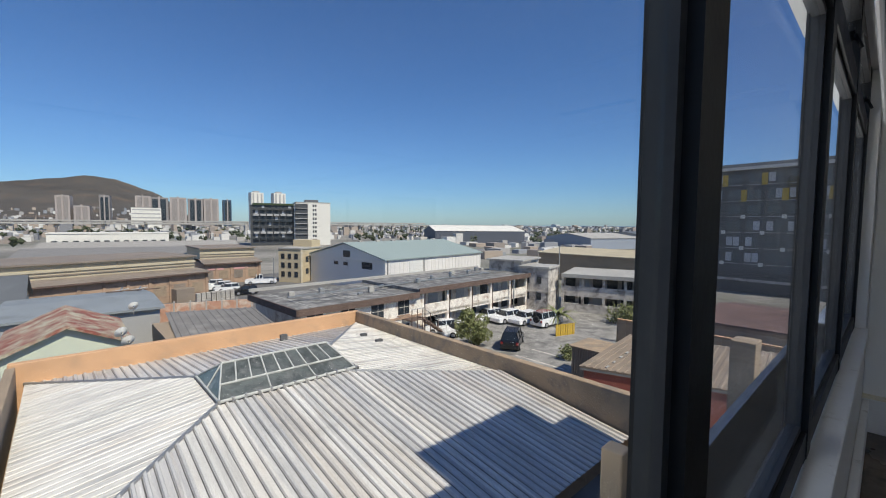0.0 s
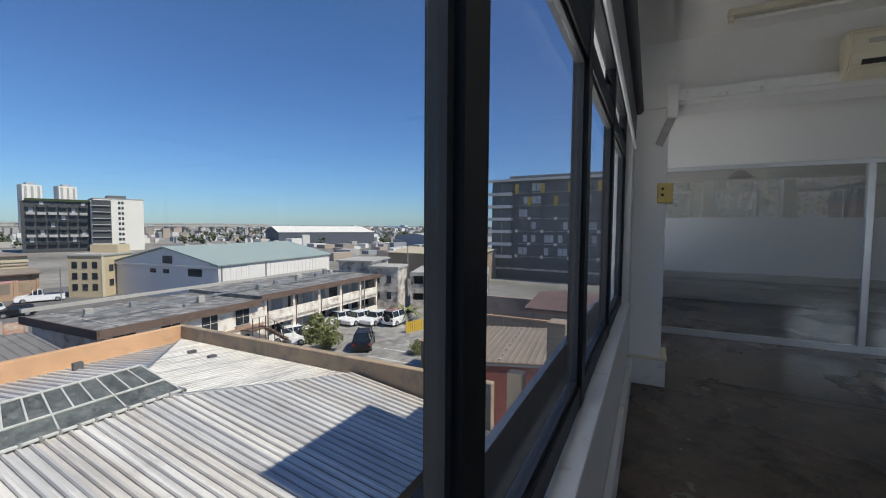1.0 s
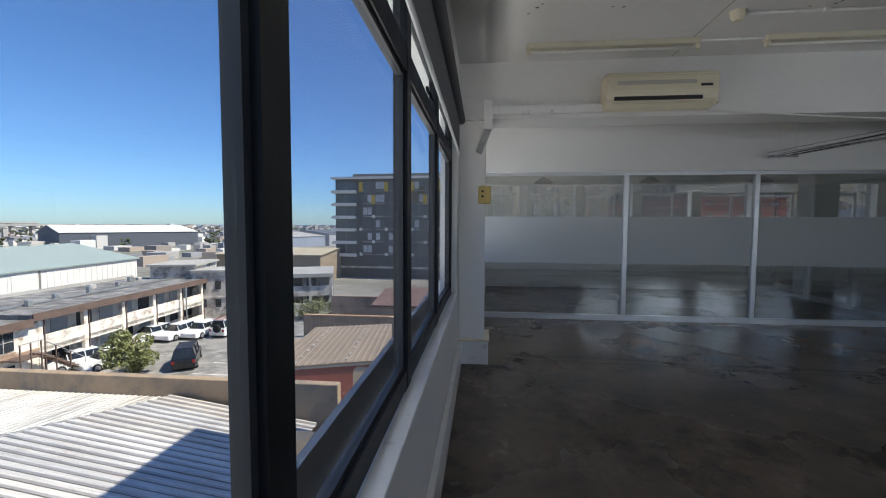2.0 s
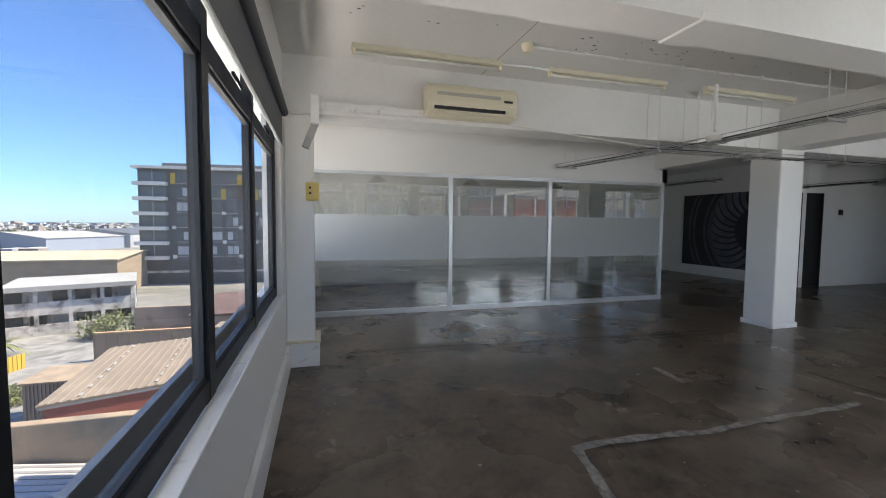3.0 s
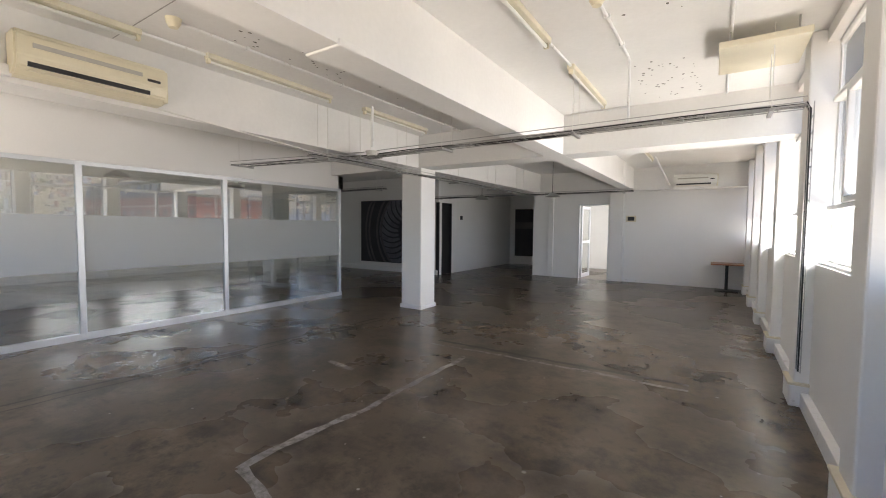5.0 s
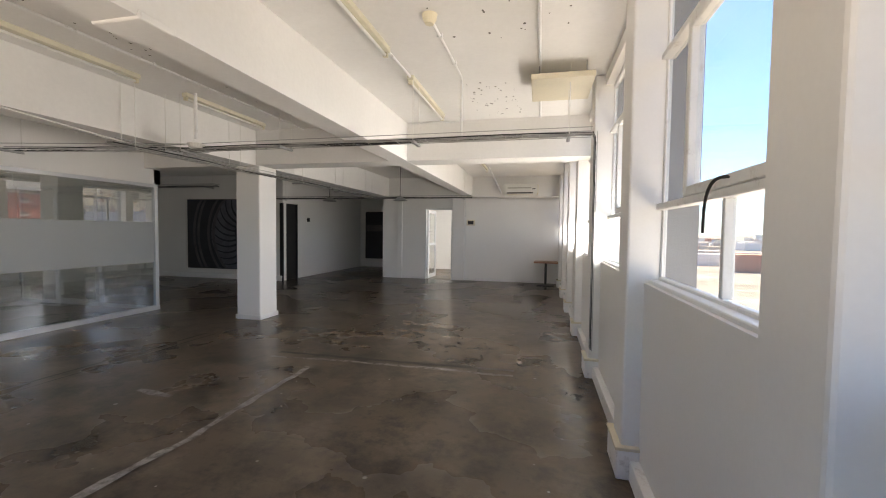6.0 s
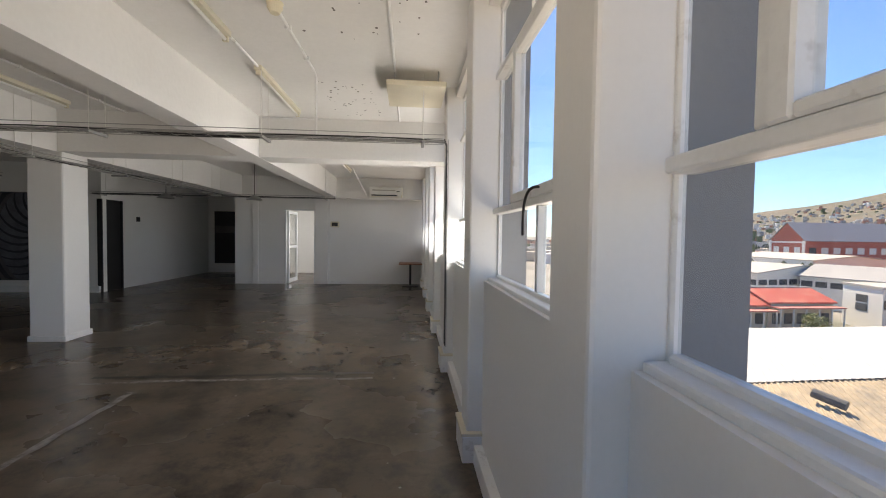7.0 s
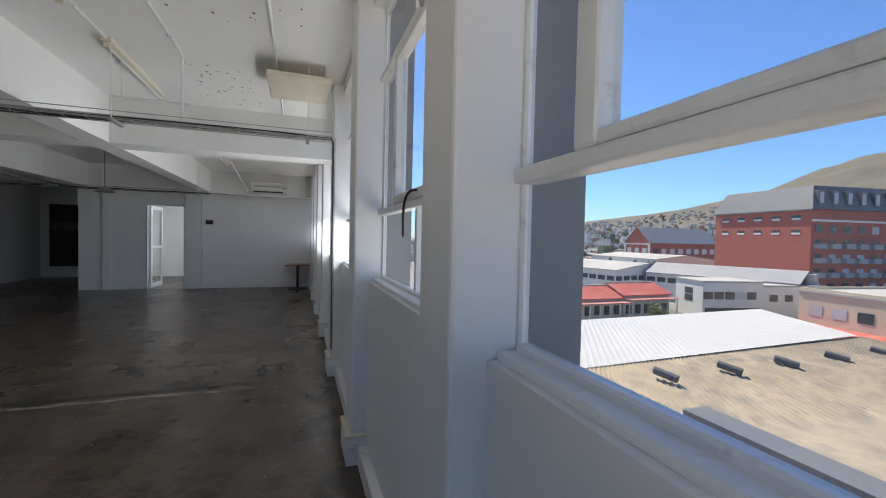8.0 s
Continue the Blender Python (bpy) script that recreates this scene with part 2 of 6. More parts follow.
# ---- structure of the office floor ----
CZ, BZ = 2.9, 2.38
NB = 9
PIER0, PITCH, PW = -0.47, 1.69, 0.25
piece("floor", boxes((-0.75, 12.0, -15.2, 1.3, -0.25, -0.0015)), FLOOR, "dark brown power-floated concrete floor with pale screed scars", "floor")
piece("ceiling", boxes((-0.75, 12.0, -15.2, 1.3, CZ, CZ + 0.25)), CEIL, "white painted concrete ceiling slab", "ceiling")
beams = boxes((2.0, 2.26, -15.0, 0.9, BZ, CZ), (4.42, 4.78, -11.4, 0.9, BZ - 0.003, CZ), (-0.5, 6.95, -5.62, -5.2, BZ + 0.003, CZ),
              (-0.5, 4.42, -11.32, -10.95, 2.36, CZ), (6.6, 11.8, -5.62, -5.2, BZ + 0.003, CZ))
piece("ceiling_beams", beams, CEIL, "deep white painted concrete beams under the ceiling", "beam")
# patches of repair on the long beam
tagged(obj("beam_patch", soft_cube(1.985, 2.275, -1.42, -1.22, BZ - 0.012, BZ + 0.03, 0.01), CEIL), "rough plaster repair on the beam", "plaster", kind="structure")

# wall A: the long window wall with black frames
wa = boxes((-0.75, 12.0, 0.90, 1.17, -0.2, 0.70), (-0.75, 12.0, 0.90, 1.17, 2.34, CZ), (4.16, 4.95, 0.90, 1.05, 0.70, 2.34), (9.2, 12.0, 0.90, 1.17, 0.70, 2.34), (-0.75, -0.18, 0.90, 1.17, 0.70, 2.34))
piece("wall_north", wa, WHITE, "white plastered wall under and over the black-framed windows", "wall")
piece("window_sill_north", soft_cube(-0.10, 4.16, 0.885, 0.95, 0.70, 0.748, 0.006), TRIMW, "white painted inner window sill", "window sill")
piece("outer_sill_north", boxes((-0.3, 4.4, 1.02, 1.20, 0.64, 0.70)), mat("weathered outer sill", (0.30, 0.31, 0.33), 0.6, dirt=(0.15, 0.15, 0.16), scale=3), "grey weathered outer window ledge", "ledge")
piece("skirting_north", soft_cube(-0.3, 4.44, 0.862, 0.898, 0.0, 0.22, 0.006), TRIMW, "white boxed skirting along the wall foot", "skirting")


def black_window(i, x0, x1, first, last):
    w = thing("window_%d" % i, "black aluminium window with a fixed pane and a top light", "window", "black-framed windows", "structure", (x0, 0.95, 0.75))
    W = x1 - x0
    fr = boxes((0, W, 0, 0.05, 0, 0.07), (0, W, 0, 0.05, 1.19, 1.28), (0, W, 0, 0.05, 1.50, 1.59))
    part("rail", fr, BLACKAL, w)
    if first:
        part("jamb", boxes((-0.08, 0.0, -0.003, 0.052, -0.02, 1.59)), BLACKAL, w)
    part("mullion" if not last else "jamb", boxes((W, W + 0.08, -0.003, 0.052, -0.02, 1.59)), BLACKAL, w)
    part("glazing_bead", boxes((0.0, 0.018, 0.012, 0.04, 0.07, 1.19), (W - 0.018, W, 0.012, 0.04, 0.07, 1.19), (0.018, W - 0.018, 0.012, 0.04, 0.07, 0.088), (0.018, W - 0.018, 0.012, 0.04, 1.172, 1.19)), GREYFR, w)
    g = part("pane", boxes((0.018, W - 0.018, 0.022, 0.027, 0.088, 1.172)), PANE if i == 1 else DUSTY, w)
    g.visible_shadow = False
    g = part("top_pane", boxes((0.01, W - 0.01, 0.022, 0.027, 1.28, 1.50)), DUSTY, w)
    g.visible_shadow = False
    bm = boxes((W * 0.5 - 0.05, W * 0.5 + 0.05, -0.012, 0.0, 1.285, 1.30))
    rod(bm, (W * 0.5, -0.012, 1.29), (W * 0.5 + 0.02, -0.03, 1.245), 0.006)
    part("stay", bm, BLACKAL, w)
    return w


for i, x in enumerate((-0.10, 0.995, 2.025, 3.05)):
    black_window(i + 1, x, (0.915, 1.945, 2.97, 4.08)[i], i == 0, i == 3)
# windows past the pier, out of view, added to let light into the office
for i in range(4):
    black_window(5 + i, 5.03 + i * 1.03, 5.03 + i * 1.03 + 0.95, i == 0, i == 3)

# roller blind rolled up at the head
bl = thing("roller_blind", "rolled-up grey roller blind above the black windows", "blind", at=(1.6, 0.86, 2.28))
bm = bmesh.new()
rod(bm, (-1.9, 0, 0), (2.45, 0, 0), 0.036, 16)
part("roll", bm, BLIND, bl, smooth=True)
bm = bmesh.new()
rod(bm, (-1.88, 0.014, -0.29), (2.43, 0.014, -0.29), 0.010, 8)
part("bottom_bar", bm, SILVER, bl)
g = part("fabric", boxes((-1.88, 2.43, 0.012, 0.016, -0.285, 0.0)), BLIND, bl)
part("bracket", boxes((2.45, 2.462, -0.045, 0.04, -0.05, 0.05)), PLASTW, bl)

# pier under the second beam
piece("pier_north", soft_cube(4.47, 4.80, 0.64, 0.9, 0.0, BZ, 0.012), WHITE, "white plastered wall pier under the beam", "pier")
piece("pier_base", soft_cube(4.43, 4.83, 0.60, 0.93, 0.0, 0.23, 0.008), TRIMW, "white boxed base of the pier", "skirting")
piece("pier_base_cap", soft_cube(4.42, 4.84, 0.59, 0.94, 0.23, 0.25, 0.004), CREAM, "cream capping on the pier base", "skirting")

# wall B: white steel windows between piers
wb = [(-0.50, -0.40, -15.2, 0.9, -0.2, 1.13), (-0.50, -0.40, -15.2, 0.9, 2.80, CZ)]
piece("wall_west", boxes(*wb), WHITE, "white plastered wall under the white steel windows", "wall")
for k in range(NB):
    y1 = PIER0 - PITCH * k
    piece("pier_west", soft_cube(-0.485, -0.305, y1 - PW, y1, 0.0, CZ, 0.012), WHITE, "white plastered pier between steel windows", "pier", "window piers")
    piece("pier_plinth", soft_cube(-0.40, -0.275, y1 - PW - 0.03, y1 + 0.03, 0.0, 0.17, 0.008), TRIMW, "boxed white base of a pier", "skirting", "pier bases")
    piece("pier_plinth_cap", soft_cube(-0.40, -0.268, y1 - PW - 0.035, y1 + 0.035, 0.17, 0.19, 0.004), CREAM, "cream cap on the pier base", "skirting", "pier bases")
    piece("outer_fin", boxes((-0.665, -0.485, y1 - PW, y1 - 0.004, -4.5, 3.6)), FINM, "grey plastered fin outside the window", "facade fin", "facade fins")
    piece("skirting_west", soft_cube(-0.40, -0.345, y1 - PITCH + 0.03, y1 - PW - 0.03, 0.0, 0.12, 0.006), TRIMW, "white boxed skirting under the windows", "skirting", "skirting runs")


def white_window(i, y0, y1, kind):
    """Steel window in the west wall, from y0 (south) to y1 (north)."""
    w = thing("window_%d" % i, "white painted steel window, chipped, with an upper casement", "window", "white steel windows", "structure", (-0.49, y0, 1.13))
    L = y1 - y0
    H = 1.67
    rail = 0.046 if kind == 0 else 0.066
    a, lm, c = (0.265, 0.675, 0.42) if kind == 0 else (0.47, 0.82, 0.42)
    H2 = 1.21
    fr = boxes((-0.015, 0.012, -0.014, 0.012, 0, H), (-0.015, 0.012, L - 0.012, L + 0.014, 0, H), (-0.015, 0.022, 0.016, L - 0.016, 0, 0.04), (-0.015, 0.022, 0.016, L - 0.016, H - 0.04, H))
    bmesh.ops.bevel(fr, geom=fr.edges[:], offset=0.006, segments=1, affect="EDGES")
    part("frame", fr, TRIMW, w)
    part("transom", soft_cube(-0.02, 0.05, 0.028, L - 0.028, c - 0.012, c + 0.022, 0.006), TRIMW, w)
    part("upper_transom", soft_cube(-0.02, 0.05, 0.04, L - 0.04, H2, H2 + 0.03, 0.006), TRIMW, w)
    part("sill", soft_cube(0.0, 0.068, 0.0, L, -0.005, 0.022, 0.008), TRIMW, w, "white sill with flaking paint")
    part("lower_mullion", soft_cube(-0.01, 0.03, lm, lm + (0.02 if kind == 0 else 0.028), 0.045, c - 0.012, 0.004), BLACKAL if kind == 0 else TRIMW, w)
    part("upper_mullion", soft_cube(-0.015, 0.045, a - 0.03, a, c + 0.022, H2, 0.006), TRIMW, w)
    sash = boxes((0.0, 0.055, a, a + 0.042, c + 0.022, H2), (0.0, 0.055, L - 0.085, L - 0.04, c + 0.022, H2), (0.0, 0.055, a + 0.042, L - 0.085, c + 0.022, c + rail), (0.0, 0.055, a + 0.042, L - 0.085, H2 - 0.045, H2))
    bmesh.ops.bevel(sash, geom=sash.edges[:], offset=0.005, segments=1, affect="EDGES")
    s = part("casement", sash, TRIMW, w)
    g = part("pane", boxes((0.02, 0.024, a + 0.036, L - 0.08, c + rail - 0.006, H2 - 0.04)), DIRTY, s)
    g.visible_shadow = False
    for r in ((0.0, 0.004, 0.022, L - 0.022, 0.036, c - 0.008), (0.0, 0.004, 0.022, a - 0.025, c + 0.018, H2 + 0.005), (0.0, 0.004, 0.035, L - 0.035, H2 + 0.025, H - 0.035)):
        g = part("pane", boxes(r), DIRTY, w)
        g.visible_shadow = False
    st = bmesh.new()
    rod(st, (0.055, a + 0.5, H2 - 0.02), (0.075, a + 0.5, H2 + 0.02), 0.012)
    rod(st, (0.075, a + 0.5, H2 + 0.02), (0.075, a + 0.62, H2 + 0.03), 0.009)
    part("stay", st, STEEL, s)
    return w


# the row runs on out of view at its south end, added to light the back room
for k in range(NB):
    north = PIER0 - PITCH * k + (PITCH - PW) if k else 0.88
    white_window(10 + k, PIER0 - PITCH * k, north, 0 if k == 0 else 1)

# inner walls
piece("wall_south", boxes((-0.4, 2.64, -11.56, -11.40, 0, CZ), (2.64, 3.46, -11.56, -11.40, 2.06, CZ), (3.46, 4.62, -11.56, -11.40, 0, CZ)), WHITE, "white plastered wall with a doorway", "wall")
piece("pilaster_south", soft_cube(2.28, 2.63, -11.40, -11.30, 0, 2.36, 0.01), WHITE, "white pilaster beside the doorway", "pilaster")
piece("pilaster_south_far", soft_cube(4.16, 4.32, -11.40, -11.36, 0, 2.36, 0.01), WHITE, "white pilaster on the end wall", "pilaster")
piece("skirting_south", boxes((-0.38, 2.28, -11.40, -11.385, 0, 0.08), (3.50, 4.62, -11.40, -11.385, 0, 0.08)), TRIMW, "low white skirting", "skirting")
piece("wall_recess_west", boxes((4.62, 4.78, -14.66, -11.40, 0, CZ)), WHITE, "white side wall of the recess", "wall")
piece("wall_recess_end", boxes((4.6, 12.0, -14.82, -14.66, 0, CZ)), WHITE, "white end wall of the recess behind the tall print", "wall")
piece("wall_recess_east", boxes((6.98, 7.14, -14.66, -10.32, 0, CZ), (6.98, 7.14, -10.32, -9.79, 2.12, CZ)), WHITE, "white recess wall with a black door", "wall")
piece("wall_painting", boxes((6.98, 11.8, -9.79, -9.63, 0, CZ)), WHITE, "white wall that carries the large picture", "wall")
piece("wall_east", boxes((11.8, 12.0, -14.66, 0.9, 0, CZ)), WHITE, "plain white wall closing the passage", "wall")
piece("wall_back_room", boxes((-0.4, 4.62, -14.82, -14.66, 0, CZ)), WHITE, "plain white wall of the room behind the doorway", "wall")
piece("skirting_painting", soft_cube(7.0, 11.6, -9.63, -9.57, 0.0, 0.14, 0.006), TRIMW, "white boxed skirting under the picture", "skirting")
piece("wall_office_back", boxes((9.75, 9.9, -5.6, 0.9, 0, CZ)), WHITE, "white back wall of the glazed office", "wall")
piece("office_trunking", soft_cube(9.66, 9.75, -5.4, 0.85, 0.05, 0.30, 0.01), TRIMW, "white trunking along the office back wall", "trunking")
piece("office_skirting", soft_cube(9.72, 9.75, -5.4, 0.85, 0.40, 0.46, 0.005), TRIMW, "white cable duct on the office wall", "trunking")

# doors
d = thing("door_1", "narrow black door standing shut in the recess wall", "door", kind="structure", at=(7.04, -9.97, 0))
part("leaf", soft_cube(-0.03, 0.03, -0.35, 0.35, 0, 2.12, 0.004), DARKDOOR, d)
part("frame", boxes((-0.075, -0.03, -0.35, -0.32, 0, 2.12), (-0.075, -0.03, 0.32, 0.35, 0, 2.12)), DARKP, d)
d = thing("door_2", "aluminium-framed glass door standing ajar in the doorway", "door", kind="structure", at=(3.44, -11.46, 0))
part("frame", boxes((-0.80, -0.77, -0.06, 0.07, 0, 2.06), (-0.01, 0.02, -0.06, 0.07, 0, 2.06), (-0.77, -0.01, -0.06, 0.07, 2.03, 2.06)), SILVER, d)
leaf = part("leaf", boxes((-0.06, -0.02, -0.80, -0.72, 0.01, 2.02), (-0.06, -0.02, -0.12, -0.04, 0.01, 2.02), (-0.06, -0.02, -0.72, -0.12, 1.94, 2.02), (-0.06, -0.02, -0.72, -0.12, 0.01, 0.12), (-0.06, -0.02, -0.72, -0.12, 0.98, 1.05)), SILVER, d)
leaf.matrix_basis = pose(0, 0, 0, 0, 0, -3)
part("pane", boxes((-0.042, -0.038, -0.72, -0.12, 0.12, 0.98), (-0.042, -0.038, -0.72, -0.12, 1.05, 1.94)), OFFICE, leaf)

# free-standing column
col = thing("column", "square white painted concrete column with a low skirting", "column", kind="structure", at=(4.57, -5.41, 0))
part("shaft", soft_cube(-0.21, 0.21, -0.21, 0.21, 0, BZ, 0.02), WHITE, col)
part("skirting", soft_cube(-0.225, 0.225, -0.225, 0.225, 0, 0.07, 0.004), TRIMW, col)

# glazed office front
GX = 6.59
piece("wall_over_glass", boxes((GX - 0.06, GX + 0.06, -5.50, 0.9, 2.14, CZ), (GX - 0.06, 9.75, -5.50, -5.38, 2.14, CZ)), WHITE, "white bulkhead over the glazed office front", "wall")
gp = thing("glass_partition", "full-height glazed office front with a frosted band", "partition", kind="structure", at=(GX, 0, 0))
part("head_rail", boxes((-0.03, 0.03, -5.48, 0.88, 2.09, 2.14)), SILVER, gp)
part("floor_rail", boxes((-0.035, 0.035, -5.48, 0.88, 0.0, 0.075)), SILVER, gp)
for y in (0.84, -1.37, -3.12, -5.44):
    part("post", soft_cube(-0.032, 0.032, y - 0.032, y + 0.032, 0.075, 2.09, 0.004), SILVER, gp)
for y0, y1 in ((-1.338, 0.808), (-3.088, -1.402), (-5.408, -3.152)):
    part("clear_pane", boxes((-0.004, 0.004, y0, y1, 1.50, 2.09)), OFFICE, gp)
    part("frosted_pane", boxes((-0.004, 0.004, y0, y1, 0.82, 1.50)), FROST, gp, "frosted band of glass")
    part("clear_pane", boxes((-0.004, 0.004, y0, y1, 0.075, 0.82)), OFFICE, gp)
# return with a sliding door
gr = thing("glass_return", "glazed side of the office with a sliding glass door", "partition", kind="structure", at=(GX, -5.44, 0))
part("head_rail", boxes((0.03, 3.1, -0.03, 0.03, 2.09, 2.14)), SILVER, gr)
part("floor_rail", boxes((0.03, 3.1, -0.035, 0.035, 0.0, 0.05)), SILVER, gr)
for x in (1.2, 2.15, 3.1):
    part("post", boxes((x - 0.03, x + 0.03, -0.03, 0.03, 0.05, 2.09)), SILVER, gr)
for x0, x1 in ((0.03, 1.17), (2.18, 3.07)):
    part("clear_pane", boxes((x0, x1, -0.004, 0.004, 1.50, 2.09)), OFFICE, gr)
    part("frosted_pane", boxes((x0, x1, -0.004, 0.004, 0.82, 1.50)), FROST, gr)
    part("clear_pane", boxes((x0, x1, -0.004, 0.004, 0.05, 0.82)), OFFICE, gr)
sd = part("sliding_door", boxes((1.15, 1.23, 0.04, 0.08, 0.02, 2.08), (2.08, 2.16, 0.04, 0.08, 0.02, 2.08), (1.23, 2.08, 0.04, 0.08, 2.0, 2.08), (1.23, 2.08, 0.04, 0.08, 0.02, 0.11)), SILVER, gr)
part("door_pane", boxes((1.23, 2.08, 0.057, 0.063, 0.11, 0.82), (1.23, 2.08, 0.057, 0.063, 1.50, 2.0)), OFFICE, sd)
part("frosted_band", boxes((1.23, 2.08, 0.057, 0.063, 0.82, 1.50)), FROST, sd, "frosted band of the sliding door")

# ---- outside: ground, yard and town ----
G = -9.5
ASPH = mat("worn asphalt", (0.21, 0.20, 0.185), 0.85, var=0.45, scale=0.5, fine=5, bump=0.3, dirt=(0.38, 0.36, 0.33), dirt_at=0.53)
GROUND = mat("town ground", (0.26, 0.24, 0.21), 0.9, var=0.5, scale=0.03, fine=0.4, bump=0.0, dirt=(0.09, 0.10, 0.06), dirt_at=0.58)
SEA = mat("sea", (0.05, 0.11, 0.19), 0.25, var=0.1, scale=0.004, fine=0.05, bump=0.0)
TINW = mat("fresh white roofing", (0.52, 0.50, 0.46), 0.45, var=0.08, scale=0.5, fine=9, bump=0.05, dirt=(0.58, 0.54, 0.48), dirt_at=0.62)
OCHRE = mat("ochre parapet plaster", (0.60, 0.36, 0.20), 0.85, var=0.14, scale=0.7, fine=9, bump=0.2, dirt=(0.40, 0.27, 0.17), dirt_at=0.64)
TAN = mat("weathered tan plaster", (0.34, 0.26, 0.18), 0.85, var=0.16, scale=0.8, fine=9, bump=0.2, dirt=(0.2, 0.16, 0.12), dirt_at=0.62)
PARATAN = mat("weathered ochre plaster", (0.40, 0.29, 0.185), 0.85, var=0.2, scale=0.8, fine=7, bump=0.25, dirt=(0.23, 0.19, 0.15), dirt_at=0.56)
LEAD = mat("dark roof gutter", (0.10, 0.10, 0.10), 0.7, var=0.2, scale=2, fine=20)
FELT = mat("dark roof felt", (0.15, 0.145, 0.138), 0.85, var=0.45, scale=0.6, fine=6, bump=0.1, dirt=(0.40, 0.385, 0.36), dirt_at=0.56)
PEEL = mat("peeling white render", (0.82, 0.76, 0.67), 0.85, var=0.12, scale=0.9, fine=6, bump=0.3, dirt=(0.34, 0.23, 0.16), dirt_at=0.60)
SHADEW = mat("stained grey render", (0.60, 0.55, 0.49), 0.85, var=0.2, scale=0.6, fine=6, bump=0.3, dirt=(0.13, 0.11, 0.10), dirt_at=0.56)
HALLG = mat("grey-green roof sheeting", (0.30, 0.36, 0.34), 0.6, var=0.06, scale=0.15, fine=4, bump=0.05)
HALLW = mat("pale cladding", (0.76, 0.73, 0.69), 0.6, var=0.06, scale=0.15, fine=4, bump=0.05)
BRICKB = mat("brown brick", (0.40, 0.275, 0.19), 0.9, var=0.2, scale=0.5, fine=7, bump=0.3, dirt=(0.14, 0.10, 0.08), dirt_at=0.62)
BRICKR = mat("red brick", (0.42, 0.115, 0.075), 0.85, var=0.12, scale=0.4, fine=8, bump=0.2)
OLIVE = mat("olive roof sheeting", (0.50, 0.43, 0.30), 0.7, var=0.15, scale=0.3, fine=6, bump=0.1)
BROWNR = mat("brown roof sheeting", (0.25, 0.205, 0.165), 0.75, var=0.2, scale=0.4, fine=6, bump=0.1)
YELLOW = mat("pale yellow render", (0.56, 0.46, 0.30), 0.85, var=0.06, scale=0.3, fine=5)
SLATE = mat("slate grey roofing", (0.12, 0.127, 0.135), 0.6, var=0.12, scale=0.4, fine=8)
LIGHTR = mat("pale concrete roof", (0.42, 0.40, 0.365), 0.8, var=0.12, scale=0.2, fine=4, dirt=(0.36, 0.34, 0.30), dirt_at=0.6)
REDTIN = mat("faded red roofing", (0.45, 0.09, 0.06), 0.7, var=0.2, scale=0.5, fine=6, dirt=(0.55, 0.24, 0.17), dirt_at=0.58)
RUST = mat("rusted red roofing", (0.27, 0.085, 0.06), 0.8, var=0.35, scale=0.8, fine=8, dirt=(0.46, 0.42, 0.31), dirt_at=0.50)
MINT = mat("pale green plaster", (0.60, 0.64, 0.52), 0.85, var=0.08, scale=0.5, fine=8)
CREAMB = mat("cream render", (0.62, 0.54, 0.40), 0.85, var=0.08, scale=0.4, fine=6)
BEIGE = mat("beige render", (0.60, 0.49, 0.34), 0.85, var=0.08, scale=0.4, fine=6)
OFFW = mat("off-white render", (0.74, 0.71, 0.64), 0.85, var=0.06, scale=0.3, fine=5)
DARKBL = mat("dark grey facade", (0.06, 0.064, 0.068), 0.6, var=0.1, scale=0.2, fine=4)
MIDGR = mat("mid grey facade", (0.38, 0.375, 0.37), 0.8, var=0.12, scale=0.2, fine=4)
WINGL = mat("dark window glazing", (0.035, 0.042, 0.05), 0.15, var=0.3, scale=0.5, fine=4, bump=0.0)
BLINDW = mat("pale blinds behind glazing", (0.45, 0.46, 0.47), 0.5, var=0.2, scale=0.5, fine=4, bump=0.0)
MUSTARD = mat("mustard panel", (0.55, 0.36, 0.04), 0.6, var=0.08)
TILE = mat("sandy asbestos roofing", (0.36, 0.29, 0.20), 0.9, var=0.3, scale=0.5, fine=8, bump=0.2, dirt=(0.22, 0.19, 0.15), dirt_at=0.56)
SCRUB = mat("scrub-covered slope", (0.13, 0.108, 0.075), 0.95, var=0.4, scale=0.006, fine=0.08, bump=0.0, dirt=(0.07, 0.08, 0.05), dirt_at=0.55)
LEAF = mat("green leaves", (0.20, 0.215, 0.075), 0.6, var=0.4, scale=3, fine=20, bump=0.0)
BARK = mat("bark", (0.11, 0.08, 0.055), 0.9, var=0.3, scale=5, fine=40, bump=0.4)

bm = bmesh.new()
cube(bm, -4600, 4600, -4600, 4600, G - 1, G)
piece("ground", bm, GROUND, "dry town ground reaching to the horizon", "ground", kind="structure")
piece("sea", boxes((1500, 4600, -1200, 2600, G + 0.05, G + 0.6), (900, 1500, 800, 2600, G + 0.05, G + 0.6)), SEA, "blue sea beyond the harbour", "water")
piece("parking_yard", boxes((13.5, 48, 6, 36, G, G + 0.03)), ASPH, "worn grey asphalt parking yard", "yard")
piece("street_yard", boxes((-6, 46, 37, 90, G, G + 0.03)), mat("dark street asphalt", (0.15, 0.145, 0.14), 0.9, var=0.2, scale=0.2, fine=4), "dark asphalt yard between warehouses", "yard")
for i in range(3):
    piece("parking_line", boxes((25.5 + i * 2.4, 25.62 + i * 2.4, 17.0, 21.5, G + 0.03, G + 0.036)), PEEL, "faded white parking bay line", "road marking", "parking lines")

